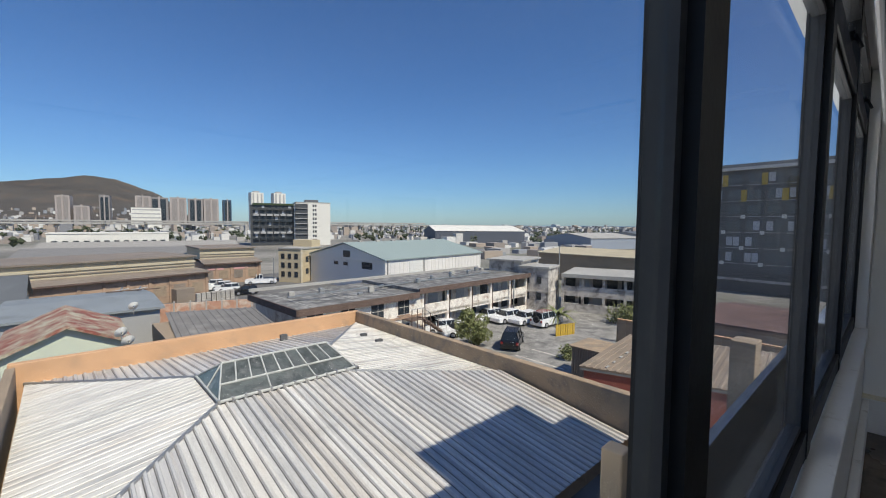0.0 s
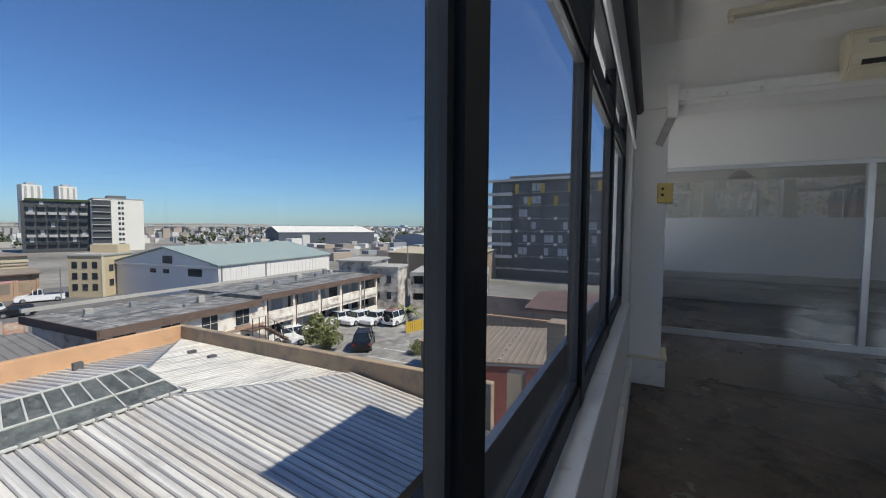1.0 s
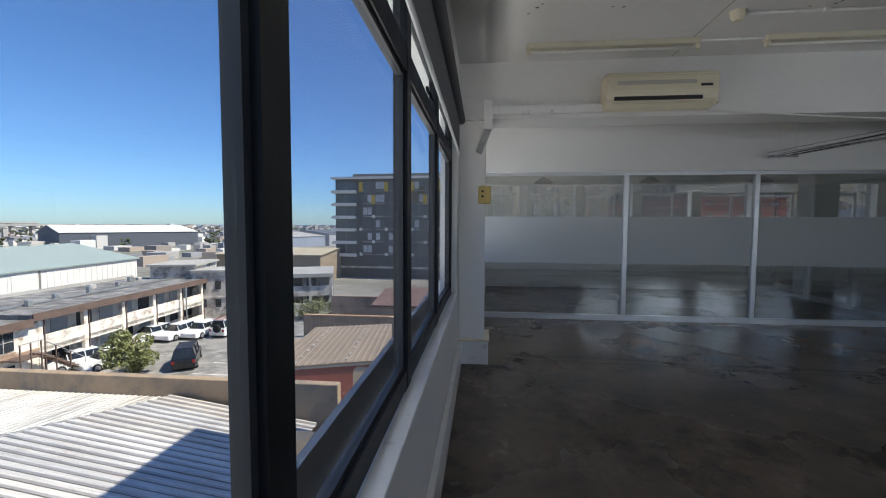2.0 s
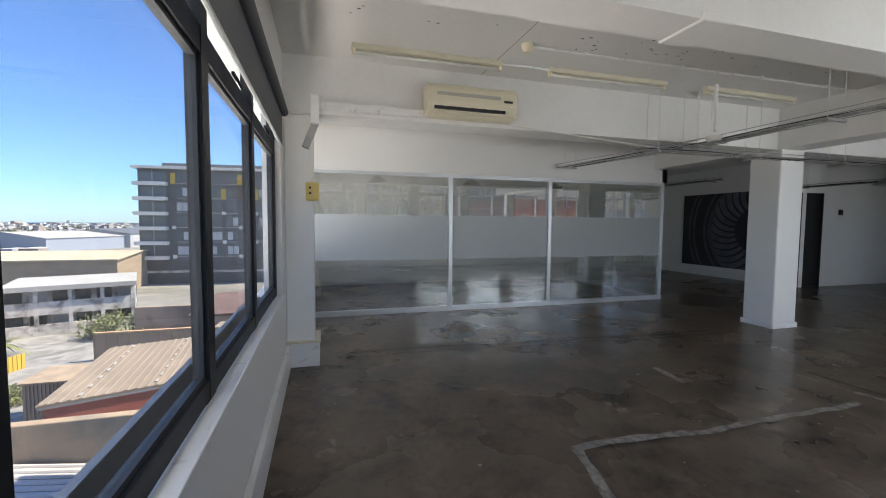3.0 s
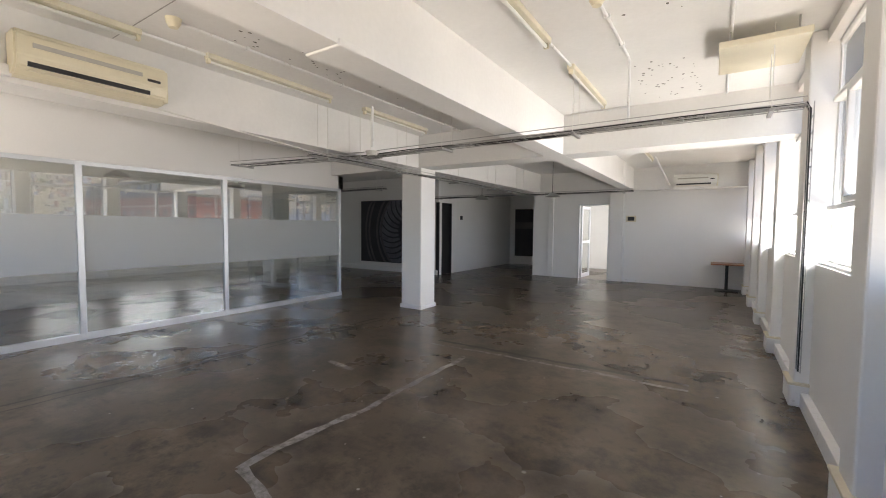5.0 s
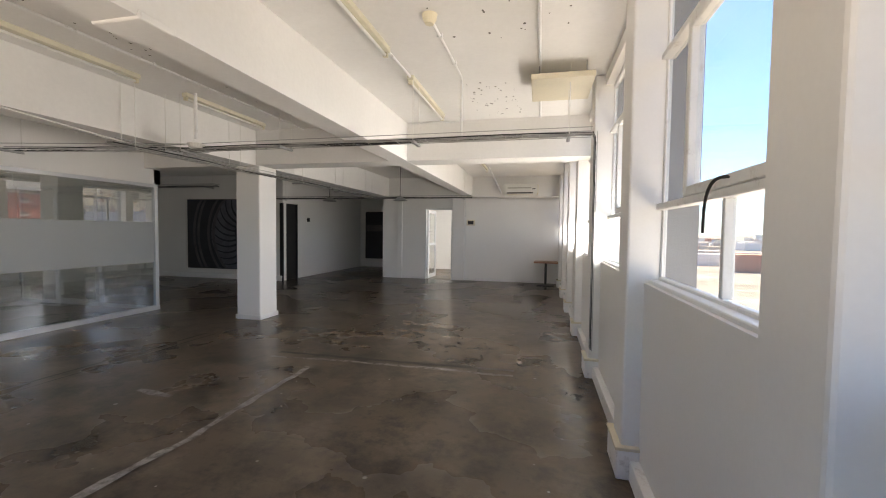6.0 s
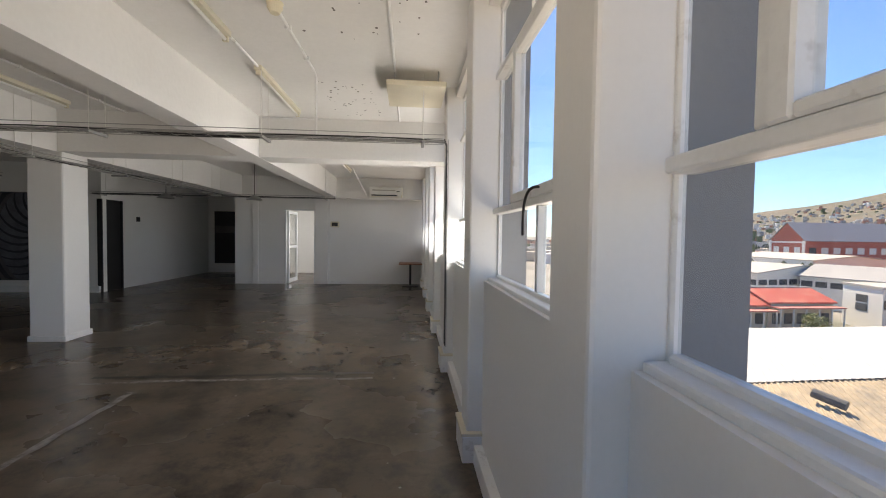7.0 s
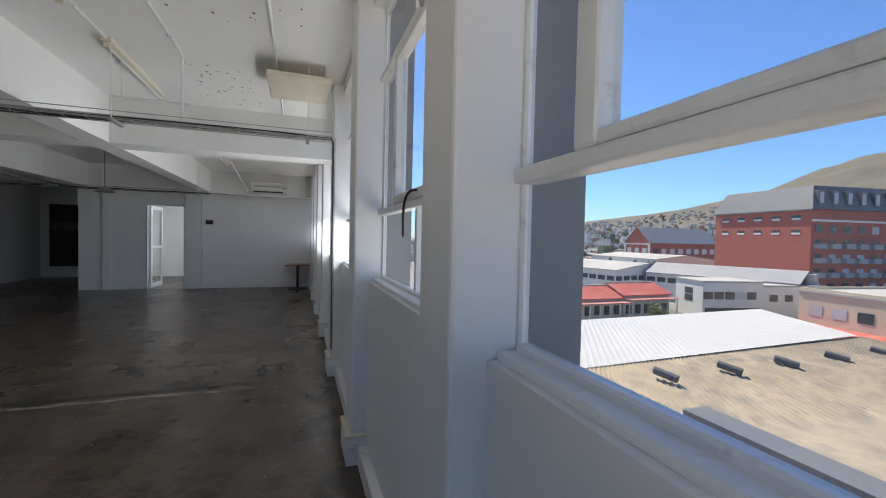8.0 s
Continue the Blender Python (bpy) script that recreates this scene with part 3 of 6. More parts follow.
# this building's outer body: it throws the shadow on the neighbouring roof
piece("own_facade", boxes((-0.75, 12.0, 1.10, 1.17, -9.5, -0.2), (-0.75, 12.2, 0.9, 1.17, 3.15, 3.62), (-0.75, 12.2, -15.2, 0.9, 3.15, 3.4)), FINM, "grey plastered outer wall of this building", "facade")
piece("own_roof_block", boxes((7.2, 11.3, -5.0, 1.2, 3.62, 5.45)), FINM, "raised plant room on this roof", "plant room")
piece("own_lower_floors", boxes((-0.55, 11.9, -15.0, 1.1, -9.5, -0.26)), FINM, "lower storeys of this building", "facade")


def corrugated(name, label, quad, ridge_dir, mat_, pitch=0.32, h=0.05, group=""):
    """A sheet between four corners (a, b along the eave; c, d along the top), with ribs running from eave to top."""
    a, b, c, d = [Vector(p) for p in quad]
    n = max(2, int((b - a).length / pitch))
    nrm = (b - a).cross(d - a).normalized()
    if nrm.z < 0:
        nrm = -nrm
    vs, fs = [], []
    for i in range(n):
        for u, k in ((0, 0), (0.52, 0), (0.62, 1), (0.9, 1)):
            f = (i + u) / n
            vs += [a + (b - a) * f + nrm * h * k, d + (c - d) * f + nrm * h * k]
    vs += [b, c]
    for i in range(len(vs) // 2 - 1):
        fs.append((2 * i, 2 * i + 2, 2 * i + 3, 2 * i + 1))
    me = bpy.data.meshes.new(name)
    me.from_pydata([tuple(v) for v in vs], [], fs)
    me.materials.append(mat_)
    return tagged(new(name, me), label, "roof", group, "structure")


# neighbouring hipped roof with skylight
RX0, RX1, RYN, RYF, EZ, RZ = -0.6, 12.35, 5.6, 20.75, -4.25, -3.62
SX0, SX1, SYM = 3.5, 7.35, 14.3
hip = thing("neighbour_roof", "low hipped roof of white corrugated sheeting with worn paint", "roof", kind="structure")


def slope(p, e, up, L, top, pitch, mat_, rib=0.055, seam=0.0):
    """One slope: ribs square to the eave (start p, direction e), each running up to top(u) metres; sheets of a few ribs."""
    p, e, up = Vector(p), Vector(e).normalized(), Vector(up)
    nrm = e.cross(up).normalized()
    if nrm.z < 0:
        nrm = -nrm
    vs, fs = [], []
    n, sheet = int(L / pitch), 3
    for i in range(n):
        row = []
        for du, k in ((0, 0), (0.62, 0), (0.70, 1), (0.92, 1), (1.0, 0)):
            u = (i + du) * pitch
            row.append(p + e * u + nrm * rib * k)
            row.append(p + e * u + up * max(0.01, top(u)) + nrm * rib * k)
        if i % sheet == 0:
            base = len(vs)
            vs += row
        else:
            base = len(vs) - 2
            vs += row[2:]
        for j in range(4):
            fs.append((base + 2 * j, base + 2 * j + 2, base + 2 * j + 3, base + 2 * j + 1))
    me = bpy.data.meshes.new("slope")
    me.from_pydata([tuple(v) for v in vs], [], fs)
    me.materials.append(mat_)
    ob = new("slope", me)
    ob.parent = hip
    # a thin dark strip laid on the sheet beside each rib
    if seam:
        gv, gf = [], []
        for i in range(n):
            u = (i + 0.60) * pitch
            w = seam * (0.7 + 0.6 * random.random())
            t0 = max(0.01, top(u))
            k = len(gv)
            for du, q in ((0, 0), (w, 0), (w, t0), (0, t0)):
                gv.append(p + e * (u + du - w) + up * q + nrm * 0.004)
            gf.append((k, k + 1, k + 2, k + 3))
        gm = bpy.data.meshes.new("seam_strip")
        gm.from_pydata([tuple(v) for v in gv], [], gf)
        gm.materials.append(SEAM_DARK)
        o = new("seam_strip", gm)
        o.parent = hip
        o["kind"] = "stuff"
    return ob


SEAM_DARK = mat("dark strip along roof seams", (0.13, 0.125, 0.125), 0.8, var=0.5, scale=1.5, fine=12, bump=0.0)


def sheet_mat(name, cols, rough=0.45, along=(1.0, 1.0, 1.0), streak=0.0):
    """Painted sheeting whose tone changes from sheet to sheet, streaked down the slope."""
    m = mat(name, (0.6, 0.6, 0.6), rough, var=0.1, scale=0.7, fine=9, bump=0.05, dirt=(0.42, 0.39, 0.36), dirt_at=0.66)
    n, l = m.node_tree.nodes, m.node_tree.links
    g = n.new("ShaderNodeNewGeometry")
    rp = n.new("ShaderNodeValToRGB")
    e = rp.color_ramp.elements
    e[0].color = (*cols[0], 1)
    e[1].color = (*cols[-1], 1)
    for i, c in enumerate(cols[1:-1], 1):
        k = e.new(i / (len(cols) - 1))
        k.color = (*c, 1)
    l.new(g.outputs["Random Per Island"], rp.inputs[0])
    for node in n:
        if node.type == "MIX_RGB" and node.blend_type == "MULTIPLY":
            l.new(rp.outputs[0], node.inputs[1])
    # weather streaks running down the slope, and flakes of bare paint
    b = n["Principled BSDF"]
    src = b.inputs["Base Color"].links[0].from_socket
    for scale, lo, hi, most, col in ((1.0, 0.50, 0.66, streak, (0.25, 0.25, 0.26)), (1.9, 0.55, 0.70, streak * 0.8, (0.42, 0.33, 0.25)), (2.3, 0.60, 0.66, streak, (0.82, 0.80, 0.76))):
        mp = n.new("ShaderNodeMapping")
        mp.inputs["Scale"].default_value = along
        l.new(g.outputs["Position"], mp.inputs["Vector"])
        no = n.new("ShaderNodeTexNoise")
        no.inputs["Scale"].default_value, no.inputs["Detail"].default_value = scale, 6
        l.new(mp.outputs[0], no.inputs["Vector"])
        mr = n.new("ShaderNodeMapRange")
        mr.inputs[1].default_value, mr.inputs[2].default_value, mr.inputs[4].default_value = lo, hi, most
        l.new(no.outputs["Fac"], mr.inputs[0])
        mx = n.new("ShaderNodeMixRGB")
        mx.inputs[2].default_value = (*col, 1)
        l.new(mr.outputs[0], mx.inputs[0])
        l.new(src, mx.inputs[1])
        src = mx.outputs[0]
    l.new(src, b.inputs["Base Color"])
    return m


SHEET_A = sheet_mat("worn white sheeting", ((0.47, 0.46, 0.46), (0.62, 0.60, 0.57), (0.56, 0.51, 0.46), (0.70, 0.67, 0.63), (0.40, 0.41, 0.44)), along=(5.0, 0.22, 1.0), streak=0.4)
SHEET_B = sheet_mat("bright white sheeting", ((0.70, 0.67, 0.61), (0.76, 0.73, 0.68), (0.66, 0.61, 0.54)), along=(0.3, 6.0, 1.0), streak=0.6)
TA, TB, TC, TD = (SX0, 13.1, RZ), (SX1, 13.1, RZ), (SX1 + 0.5, 15.6, RZ), (SX0 + 0.2, 15.6, RZ)
SL = 0.14
x0 = -4.0
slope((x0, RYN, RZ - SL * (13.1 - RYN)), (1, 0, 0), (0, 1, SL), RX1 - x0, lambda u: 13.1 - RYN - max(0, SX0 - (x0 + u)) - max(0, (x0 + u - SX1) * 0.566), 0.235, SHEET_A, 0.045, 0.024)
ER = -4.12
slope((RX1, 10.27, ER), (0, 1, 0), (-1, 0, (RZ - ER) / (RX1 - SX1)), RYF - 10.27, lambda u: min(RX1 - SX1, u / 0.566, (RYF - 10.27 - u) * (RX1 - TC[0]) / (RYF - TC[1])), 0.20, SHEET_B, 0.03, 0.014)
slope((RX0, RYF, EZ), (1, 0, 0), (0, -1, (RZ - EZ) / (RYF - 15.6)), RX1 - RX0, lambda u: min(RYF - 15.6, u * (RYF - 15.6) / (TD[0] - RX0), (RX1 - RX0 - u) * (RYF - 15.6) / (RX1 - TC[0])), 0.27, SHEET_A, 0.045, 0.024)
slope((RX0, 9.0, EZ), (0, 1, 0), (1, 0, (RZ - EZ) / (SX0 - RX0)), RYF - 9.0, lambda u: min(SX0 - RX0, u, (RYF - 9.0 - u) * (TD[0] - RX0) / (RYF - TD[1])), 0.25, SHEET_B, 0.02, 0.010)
for a, b in ((TA, (RX0, 9.0, EZ)), (TB, (RX1, 10.27, ER)), (TC, (RX1, RYF, ER - 0.06)), (TD, (RX0, RYF, EZ))):
    bm = bmesh.new()
    rod(bm, Vector(a) + Vector((0, 0, 0.02)), Vector(b) + Vector((0, 0, 0.02)), 0.06, 8)
    part("hip_cap", bm, STEEL, hip, "grey hip capping")
part("curb", boxes((SX0 - 0.05, SX1 + 0.55, 13.05, 15.65, RZ - 0.25, RZ + 0.06)), LEAD, hip, "dark lead curb under the skylight")
PARA = [("parapet_far", (RX0 - 0.4, RX1 + 0.25, RYF, RYF + 0.3, -6.0, -3.5), OCHRE), ("parapet_side", (RX1, RX1 + 0.3, 5.0, RYF, -6.0, -3.5), PARATAN), ("parapet_other_side", (RX0 - 0.45, RX0 - 0.2, 5.0, RYF, -6.0, -3.6), TAN)]
for nm, r, m_ in PARA:
    piece(nm, soft_cube(*r, 0.03), m_, "plastered parapet round the corrugated roof", "parapet", "parapets")
piece("neighbour_walls", boxes((RX0 - 0.35, RX1 + 0.25, 1.3, RYF + 0.25, G, -5.2)), TAN, "plastered body of the neighbouring building", "building")
piece("roof_gutter", boxes((RX0 - 0.4, RX1 + 0.3, 1.3, 5.6, -5.3, -5.0)), LEAD, "flat gutter roof beside the corrugated roof", "roof")

sk = thing("skylight", "glazed ridge skylight with white aluminium bars", "skylight", at=(0, 0, 0))
ya, yb, ym, zb, zt = 13.05, 15.65, 14.35, RZ + 0.06, RZ + 0.72
LEAN = 0.42
SKG = mat("sooty skylight glass", (0.10, 0.11, 0.105), 0.12, var=0.6, scale=1.6, fine=9, bump=0.0, spec=0.6, dirt=(0.20, 0.20, 0.19), dirt_at=0.6)
SKX0, SKX1 = SX0, SX1 + 0.4


def sky_at(f, y0, h):
    """Point on a long face: f along it, h up the slope; the ends lean in."""
    a, b = SKX0 + LEAN * h, SKX1 - LEAN * h
    return Vector((a + (b - a) * f, y0 + (ym - y0) * h, zb + (zt - zb) * h))


def sky_pane(pts):
    me = bpy.data.meshes.new("glass_panel")
    low = [Vector(p) - Vector((0, 0, 0.02)) for p in pts]
    k = len(pts)
    fs = [tuple(range(k)), tuple(range(2 * k - 1, k - 1, -1))] + [(i, k + i, k + (i + 1) % k, (i + 1) % k) for i in range(k)]
    me.from_pydata([tuple(p) for p in pts] + [tuple(p) for p in low], [], fs)
    me.materials.append(SKG)
    o = new("glass_panel", me)
    o.parent = sk


SKBAR = mat("weathered white glazing bar", (0.52, 0.52, 0.49), 0.5, var=0.2, scale=3, fine=20)


def sky_bar(p, q, r=0.024):
    bm = bmesh.new()
    rod(bm, Vector(p) + Vector((0, 0, 0.02)), Vector(q) + Vector((0, 0, 0.02)), r, 6)
    part("bar", bm, SKBAR, sk)


MIDH = 0.42
for y0 in (ya, yb):
    for i in range(9):
        sky_pane([sky_at(i / 9, y0, MIDH), sky_at((i + 1) / 9, y0, MIDH), sky_at((i + 1) / 9, y0, 1), sky_at(i / 9, y0, 1)])
    for i in range(3):
        sky_pane([sky_at(i / 3, y0, 0), sky_at((i + 1) / 3, y0, 0), sky_at((i + 1) / 3, y0, MIDH), sky_at(i / 3, y0, MIDH)])
    for i in range(10):
        sky_bar(sky_at(i / 9, y0, MIDH), sky_at(i / 9, y0, 1))
    for i in range(4):
        sky_bar(sky_at(i / 3, y0, 0), sky_at(i / 3, y0, MIDH))
    sky_bar(sky_at(0, y0, MIDH), sky_at(1, y0, MIDH), 0.035)
    sky_bar(sky_at(0, y0, 0), sky_at(1, y0, 0), 0.045)
    for i in range(13):
        c = sky_at(i / 12, y0, 0)
        part("clip", soft_cube(c.x - 0.03, c.x + 0.03, c.y - 0.06, c.y + 0.06, c.z - 0.10, c.z + 0.08, 0.01), STEEL, sk)
sky_bar(sky_at(0, ya, 1), sky_at(1, ya, 1), 0.035)
for f in (0, 1):
    sky_pane([sky_at(f, ya, 0), sky_at(f, yb, 0), sky_at(f, ya, 1)])
    m0 = (sky_at(f, ya, 0) + sky_at(f, yb, 0)) / 2
    sky_bar(m0, sky_at(f, ya, 1), 0.025)
    sky_bar(sky_at(f, ya, 0), sky_at(f, yb, 0), 0.035)
for i, (x, y) in enumerate(((10.9, 17.6), (10.9, 16.3), (8.0, 19.9), (0.6, 10.2))):
    piece("roof_vent", soft_cube(x - 0.16, x + 0.16, y - 0.09, y + 0.09, -4.15, -3.85, 0.02), LEAD, "small dark roof vent", "vent", "roof vents", kind="")

# ---- buildings ----
_win = {}


def win_mesh(w, h, pane):
    key = (round(w, 2), round(h, 2), pane.name)
    if key not in _win:
        bm = boxes((-w / 2, w / 2, -0.05, 0.03, -h / 2, h / 2))
        me = bpy.data.meshes.new("window")
        bm.to_mesh(me)
        bm.free()
        me.materials.append(pane)
        _win[key] = me
    return _win[key]


def windows(parent, face, rows, cols, size, u0, u1, z0, z1, pane=WINGL, skip=0.0, alt=None):
    """Window units in a grid on a face ((x, y), (x, y)) of a building, each its own part."""
    (ax, ay), (bx, by) = face
    dx, dy = bx - ax, by - ay
    L = math.hypot(dx, dy)
    ang = math.degrees(math.atan2(dy, dx))
    for r in range(rows):
        for c in range(cols):
            if random.random() < skip:
                continue
            f = u0 + (u1 - u0) * (c + 0.5) / cols
            z = z0 + (z1 - z0) * (r + 0.5) / rows
            p = pane if alt is None or random.random() < 0.6 else alt
            o = new("window", win_mesh(*size, p))
            o.parent = parent
            o.matrix_basis = pose(ax + dx * f, ay + dy * f, z, 0, 0, ang)


def block(name, label, category, x0, x1, y0, y1, z1, wall, roof=None, turn=0, z0=G, over=0.15, para=0.0, group=""):
    b = thing(name, label, category, group, "", ((x0 + x1) / 2, (y0 + y1) / 2, 0), turn)
    w, d = (x1 - x0) / 2, (y1 - y0) / 2
    part("wall", boxes((-w, w, -d, d, z0, z1)), wall, b)
    part("roof", boxes((-w - over, w + over, -d - over, d + over, z1, z1 + 0.25)), roof or LIGHTR, b)
    if para:
        part("parapet", boxes((-w, w, -d, -d + 0.25, z1 + 0.25, z1 + 0.25 + para), (-w, w, d - 0.25, d, z1 + 0.25, z1 + 0.25 + para), (-w, -w + 0.25, -d + 0.25, d - 0.25, z1 + 0.25, z1 + 0.25 + para), (w - 0.25, w, -d + 0.25, d - 0.25, z1 + 0.25, z1 + 0.25 + para)), wall, b)
    return b, w, d


def gable_bm(w, d, z0, z1, zr, axis="x", over=0.3):
    """Body with a pitched top: ridge along axis; returns wall and roof meshes."""
    wall = bmesh.new()
    roof = bmesh.new()
    if axis == "x":
        prof = [(-d, z0), (d, z0), (d, z1), (0, zr), (-d, z1)]
        ends = (-w, w)
        mk = lambda e, p: (e, p[0], p[1])
    else:
        prof = [(-w, z0), (w, z0), (w, z1), (0, zr), (-w, z1)]
        ends = (-d, d)
        mk = lambda e, p: (p[0], e, p[1])
    a = [wall.verts.new(mk(ends[0], p)) for p in prof]
    b = [wall.verts.new(mk(ends[1], p)) for p in prof]
    wall.faces.new(a)
    wall.faces.new(b[::-1])
    for i in range(5):
        j = (i + 1) % 5
        wall.faces.new((a[i], b[i], b[j], a[j]))
    half = prof[1][0]
    k = (zr - z1) / half
    for s in (-1, 1):
        q = []
        for dz in (0.06, 0.22):
            for e in (ends[0] - over, ends[1] + over):
                q.append(roof.verts.new(mk(e, (s * (half + over), z1 - k * over + dz))))
                q.append(roof.verts.new(mk(e, (0, zr + dz))))
        for f in ((0, 1, 3, 2), (4, 6, 7, 5), (0, 4, 5, 1), (2, 3, 7, 6), (0, 2, 6, 4), (1, 5, 7, 3)):
            roof.faces.new([q[i] for i in f])
    for x in (wall, roof):
        bmesh.ops.recalc_face_normals(x, faces=x.faces[:])
    return wall, roof


def shed(name, label, category, cx, cy, w, d, z1, zr, wall, roof, turn=0, axis="x", z0=G, over=0.3):
    b = thing(name, label, category, "", "", (cx, cy, 0), turn)
    a, r = gable_bm(w, d, z0, z1, zr, axis, over)
    part("wall", a, wall, b)
    part("roof", r, roof, b)
    return b


# grey-green hall behind the yard
h = shed("warehouse", "pale clad warehouse with a grey-green pitched roof", "warehouse", 48.85, 65.6, 13.0, 10.2, -4.4, -2.1, HALLW, HALLG, 7.5, "x")
windows(h, ((-13, 10.2), (-13, -10.2)), 1, 1, (2.6, 1.1), 0.68, 0.90, -6.0, -5.0)
windows(h, ((-13, 10.2), (-13, -10.2)), 1, 2, (1.2, 0.6), 0.32, 0.58, -5.9, -5.1)
windows(h, ((-13, 10.2), (-13, -10.2)), 1, 1, (1.9, 1.1), 0.46, 0.60, -4.3, -3.3)
part("door", boxes((-7.6, -4.4, -10.28, -10.2, G, -4.75)), PLASTW, h, "tall white sliding door")
part("verge_trim", boxes((-13.34, -13.28, -10.5, 10.5, -4.72, -4.5)), OFFW, h)
for i in range(27):
    part("cladding_rib", boxes((-12.9 + i * 0.98, -12.84 + i * 0.98, -10.25, -10.2, G, -4.45)), HALLW, h)
for x in (-12.6, -4.2):
    part("downpipe", boxes((x, x + 0.15, -10.36, -10.26, G, -4.5)), STEEL, h)
for i in range(6):
    part("ridge_vent", soft_cube(-10 + i * 3.9, -9.2 + i * 3.9, -0.35, 0.35, -2.0, -1.7, 0.05), LIGHTR, h)

# two-storey gallery building along the yard
gal = thing("gallery_building", "run-down two-storey building with open galleries and a dark felt roof", "building", at=(13.3, 30.0, 0), turn=2.5)
LW, LD, RZL, RZF = 30.5, 8.6, -4.72, -5.05
RUSTY = mat("rusty roof edge", (0.14, 0.095, 0.075), 0.8, var=0.35, scale=1.5, fine=9)
part("wall", boxes((0, 12.0, 0.02, LD, G, RZF - 0.3), (12.0, LW, 1.7, LD, G, RZL - 0.3)), PEEL, gal, "peeling cream render with bare brick")
part("low_roof", boxes((-0.5, 11.4, -0.35, LD + 0.3, RZF - 0.3, RZF)), FELT, gal, "dark patched roof felt")
part("roof", boxes((11.4, LW, -0.35, LD + 0.3, RZL - 0.3, RZL)), FELT, gal, "grey patched roof felt")
part("roof_edge", boxes((-0.5, 11.38, -0.42, -0.3, RZF - 0.42, RZF + 0.12), (-0.56, -0.44, -0.42, LD + 0.3, RZF - 0.42, RZF + 0.12)), RUSTY, gal, "dark metal roof edge")
part("roof_edge", boxes((11.38, LW, -0.42, -0.3, RZL - 0.42, RZL + 0.1)), RUSTY, gal, "dark metal roof edge")
part("back_upstand", boxes((-0.5, LW, LD, LD + 0.3, RZL, RZL + 0.25)), LIGHTR, gal)
for i in range(7):
    part("roof_seam", boxes((1.0 + i * 4.2, 1.12 + i * 4.2, 0.0, LD, RZL + 0.002 if i > 2 else RZF + 0.002, (RZL if i > 2 else RZF) + 0.03)), LIGHTR, gal)
part("roof_pipe", boxes((0.5, LW - 1, 3.2, 3.32, RZL + 0.06, RZL + 0.18)), STEEL, gal)
part("gallery_floor", boxes((12.0, LW, 0.0, 1.7, -7.35, -7.1)), SHADEW, gal)
part("gallery_parapet", boxes((12.0, LW, 0.0, 0.15, -7.5, -6.3)), PEEL, gal, "stained cream gallery parapet")
part("ground_parapet", boxes((15.5, LW, 0.0, 0.15, G, -8.6)), PEEL, gal, "stained cream low wall")
for x in (12.0, 15.4, 18.9, 22.4, 26.0, 29.4):
    part("post", boxes((x, x + 0.3, -0.01, 0.29, G, RZL - 0.3)), PEEL, gal)
    part("downpipe", boxes((x + 0.36, x + 0.44, -0.06, 0.02, G, RZL - 0.3)), RUSTY, gal)
for c in range(4):
    x = 1.1 + c * 2.9
    part("window_surround", boxes((x - 0.75, x + 0.75, -0.03, 0.02, -7.0, -6.88)), BRICKB, gal)
    for z in (-6.15, -8.35):
        w_ = new("window", win_mesh(1.25, 1.25, WINGL))
        w_.parent = gal
        w_.matrix_basis = pose(x, 0.0, z, 0, 0, 0)
        part("glazing_bar", boxes((x - 0.62, x + 0.62, -0.085, -0.05, z - 0.02, z + 0.02), (x - 0.02, x + 0.02, -0.086, -0.05, z - 0.62, z + 0.62)), SHADEW, gal)
part("string_course", boxes((0, 12.0, -0.06, 0.02, -7.25, -7.05)), BRICKB, gal)
windows(gal, ((12, 1.7), (LW, 1.7)), 2, 9, (1.3, 1.3), 0.0, 1.0, -9.1, -5.1, alt=BLINDW)
part("stair", boxes(*[(11.0 + 0.28 * i, 11.28 + 0.28 * i, -1.3, -0.4, -7.2 - 0.19 * i, -7.13 - 0.19 * i) for i in range(11)]), RUSTY, gal, "rusted steel outside stair")
part("stair_landing", boxes((9.6, 11.0, -1.3, -0.06, -7.27, -7.2)), RUSTY, gal)
part("stair_rail", line_rods(((9.6, -1.32, -6.2), (11.0, -1.32, -6.2), (14.0, -1.32, -8.3), (14.0, -1.32, G)), 0.03), STEEL, gal)
for x in (9.65, 10.3, 10.95, 11.9, 12.9):
    part("stair_post", boxes((x - 0.03, x + 0.03, -1.35, -1.29, G if x < 11 else -8.6, -6.2 - max(0, x - 11) * 0.7)), RUSTY, gal)
for i in range(13):
    x, y = 2 + i * 2.2 + random.uniform(-0.8, 0.8), random.uniform(1.2, 6.5)
    z = RZF if x < 11.4 else RZL
    piece("rooftop_vent", soft_cube(13.3 + x, 13.3 + x + random.uniform(0.25, 0.6), 30 + y + 0.044 * x, 30.35 + y + 0.044 * x, z, z + random.uniform(0.25, 0.7), 0.04), STEEL if i % 3 else LIGHTR, "small grey rooftop vent", "vent", "rooftop vents", kind="")

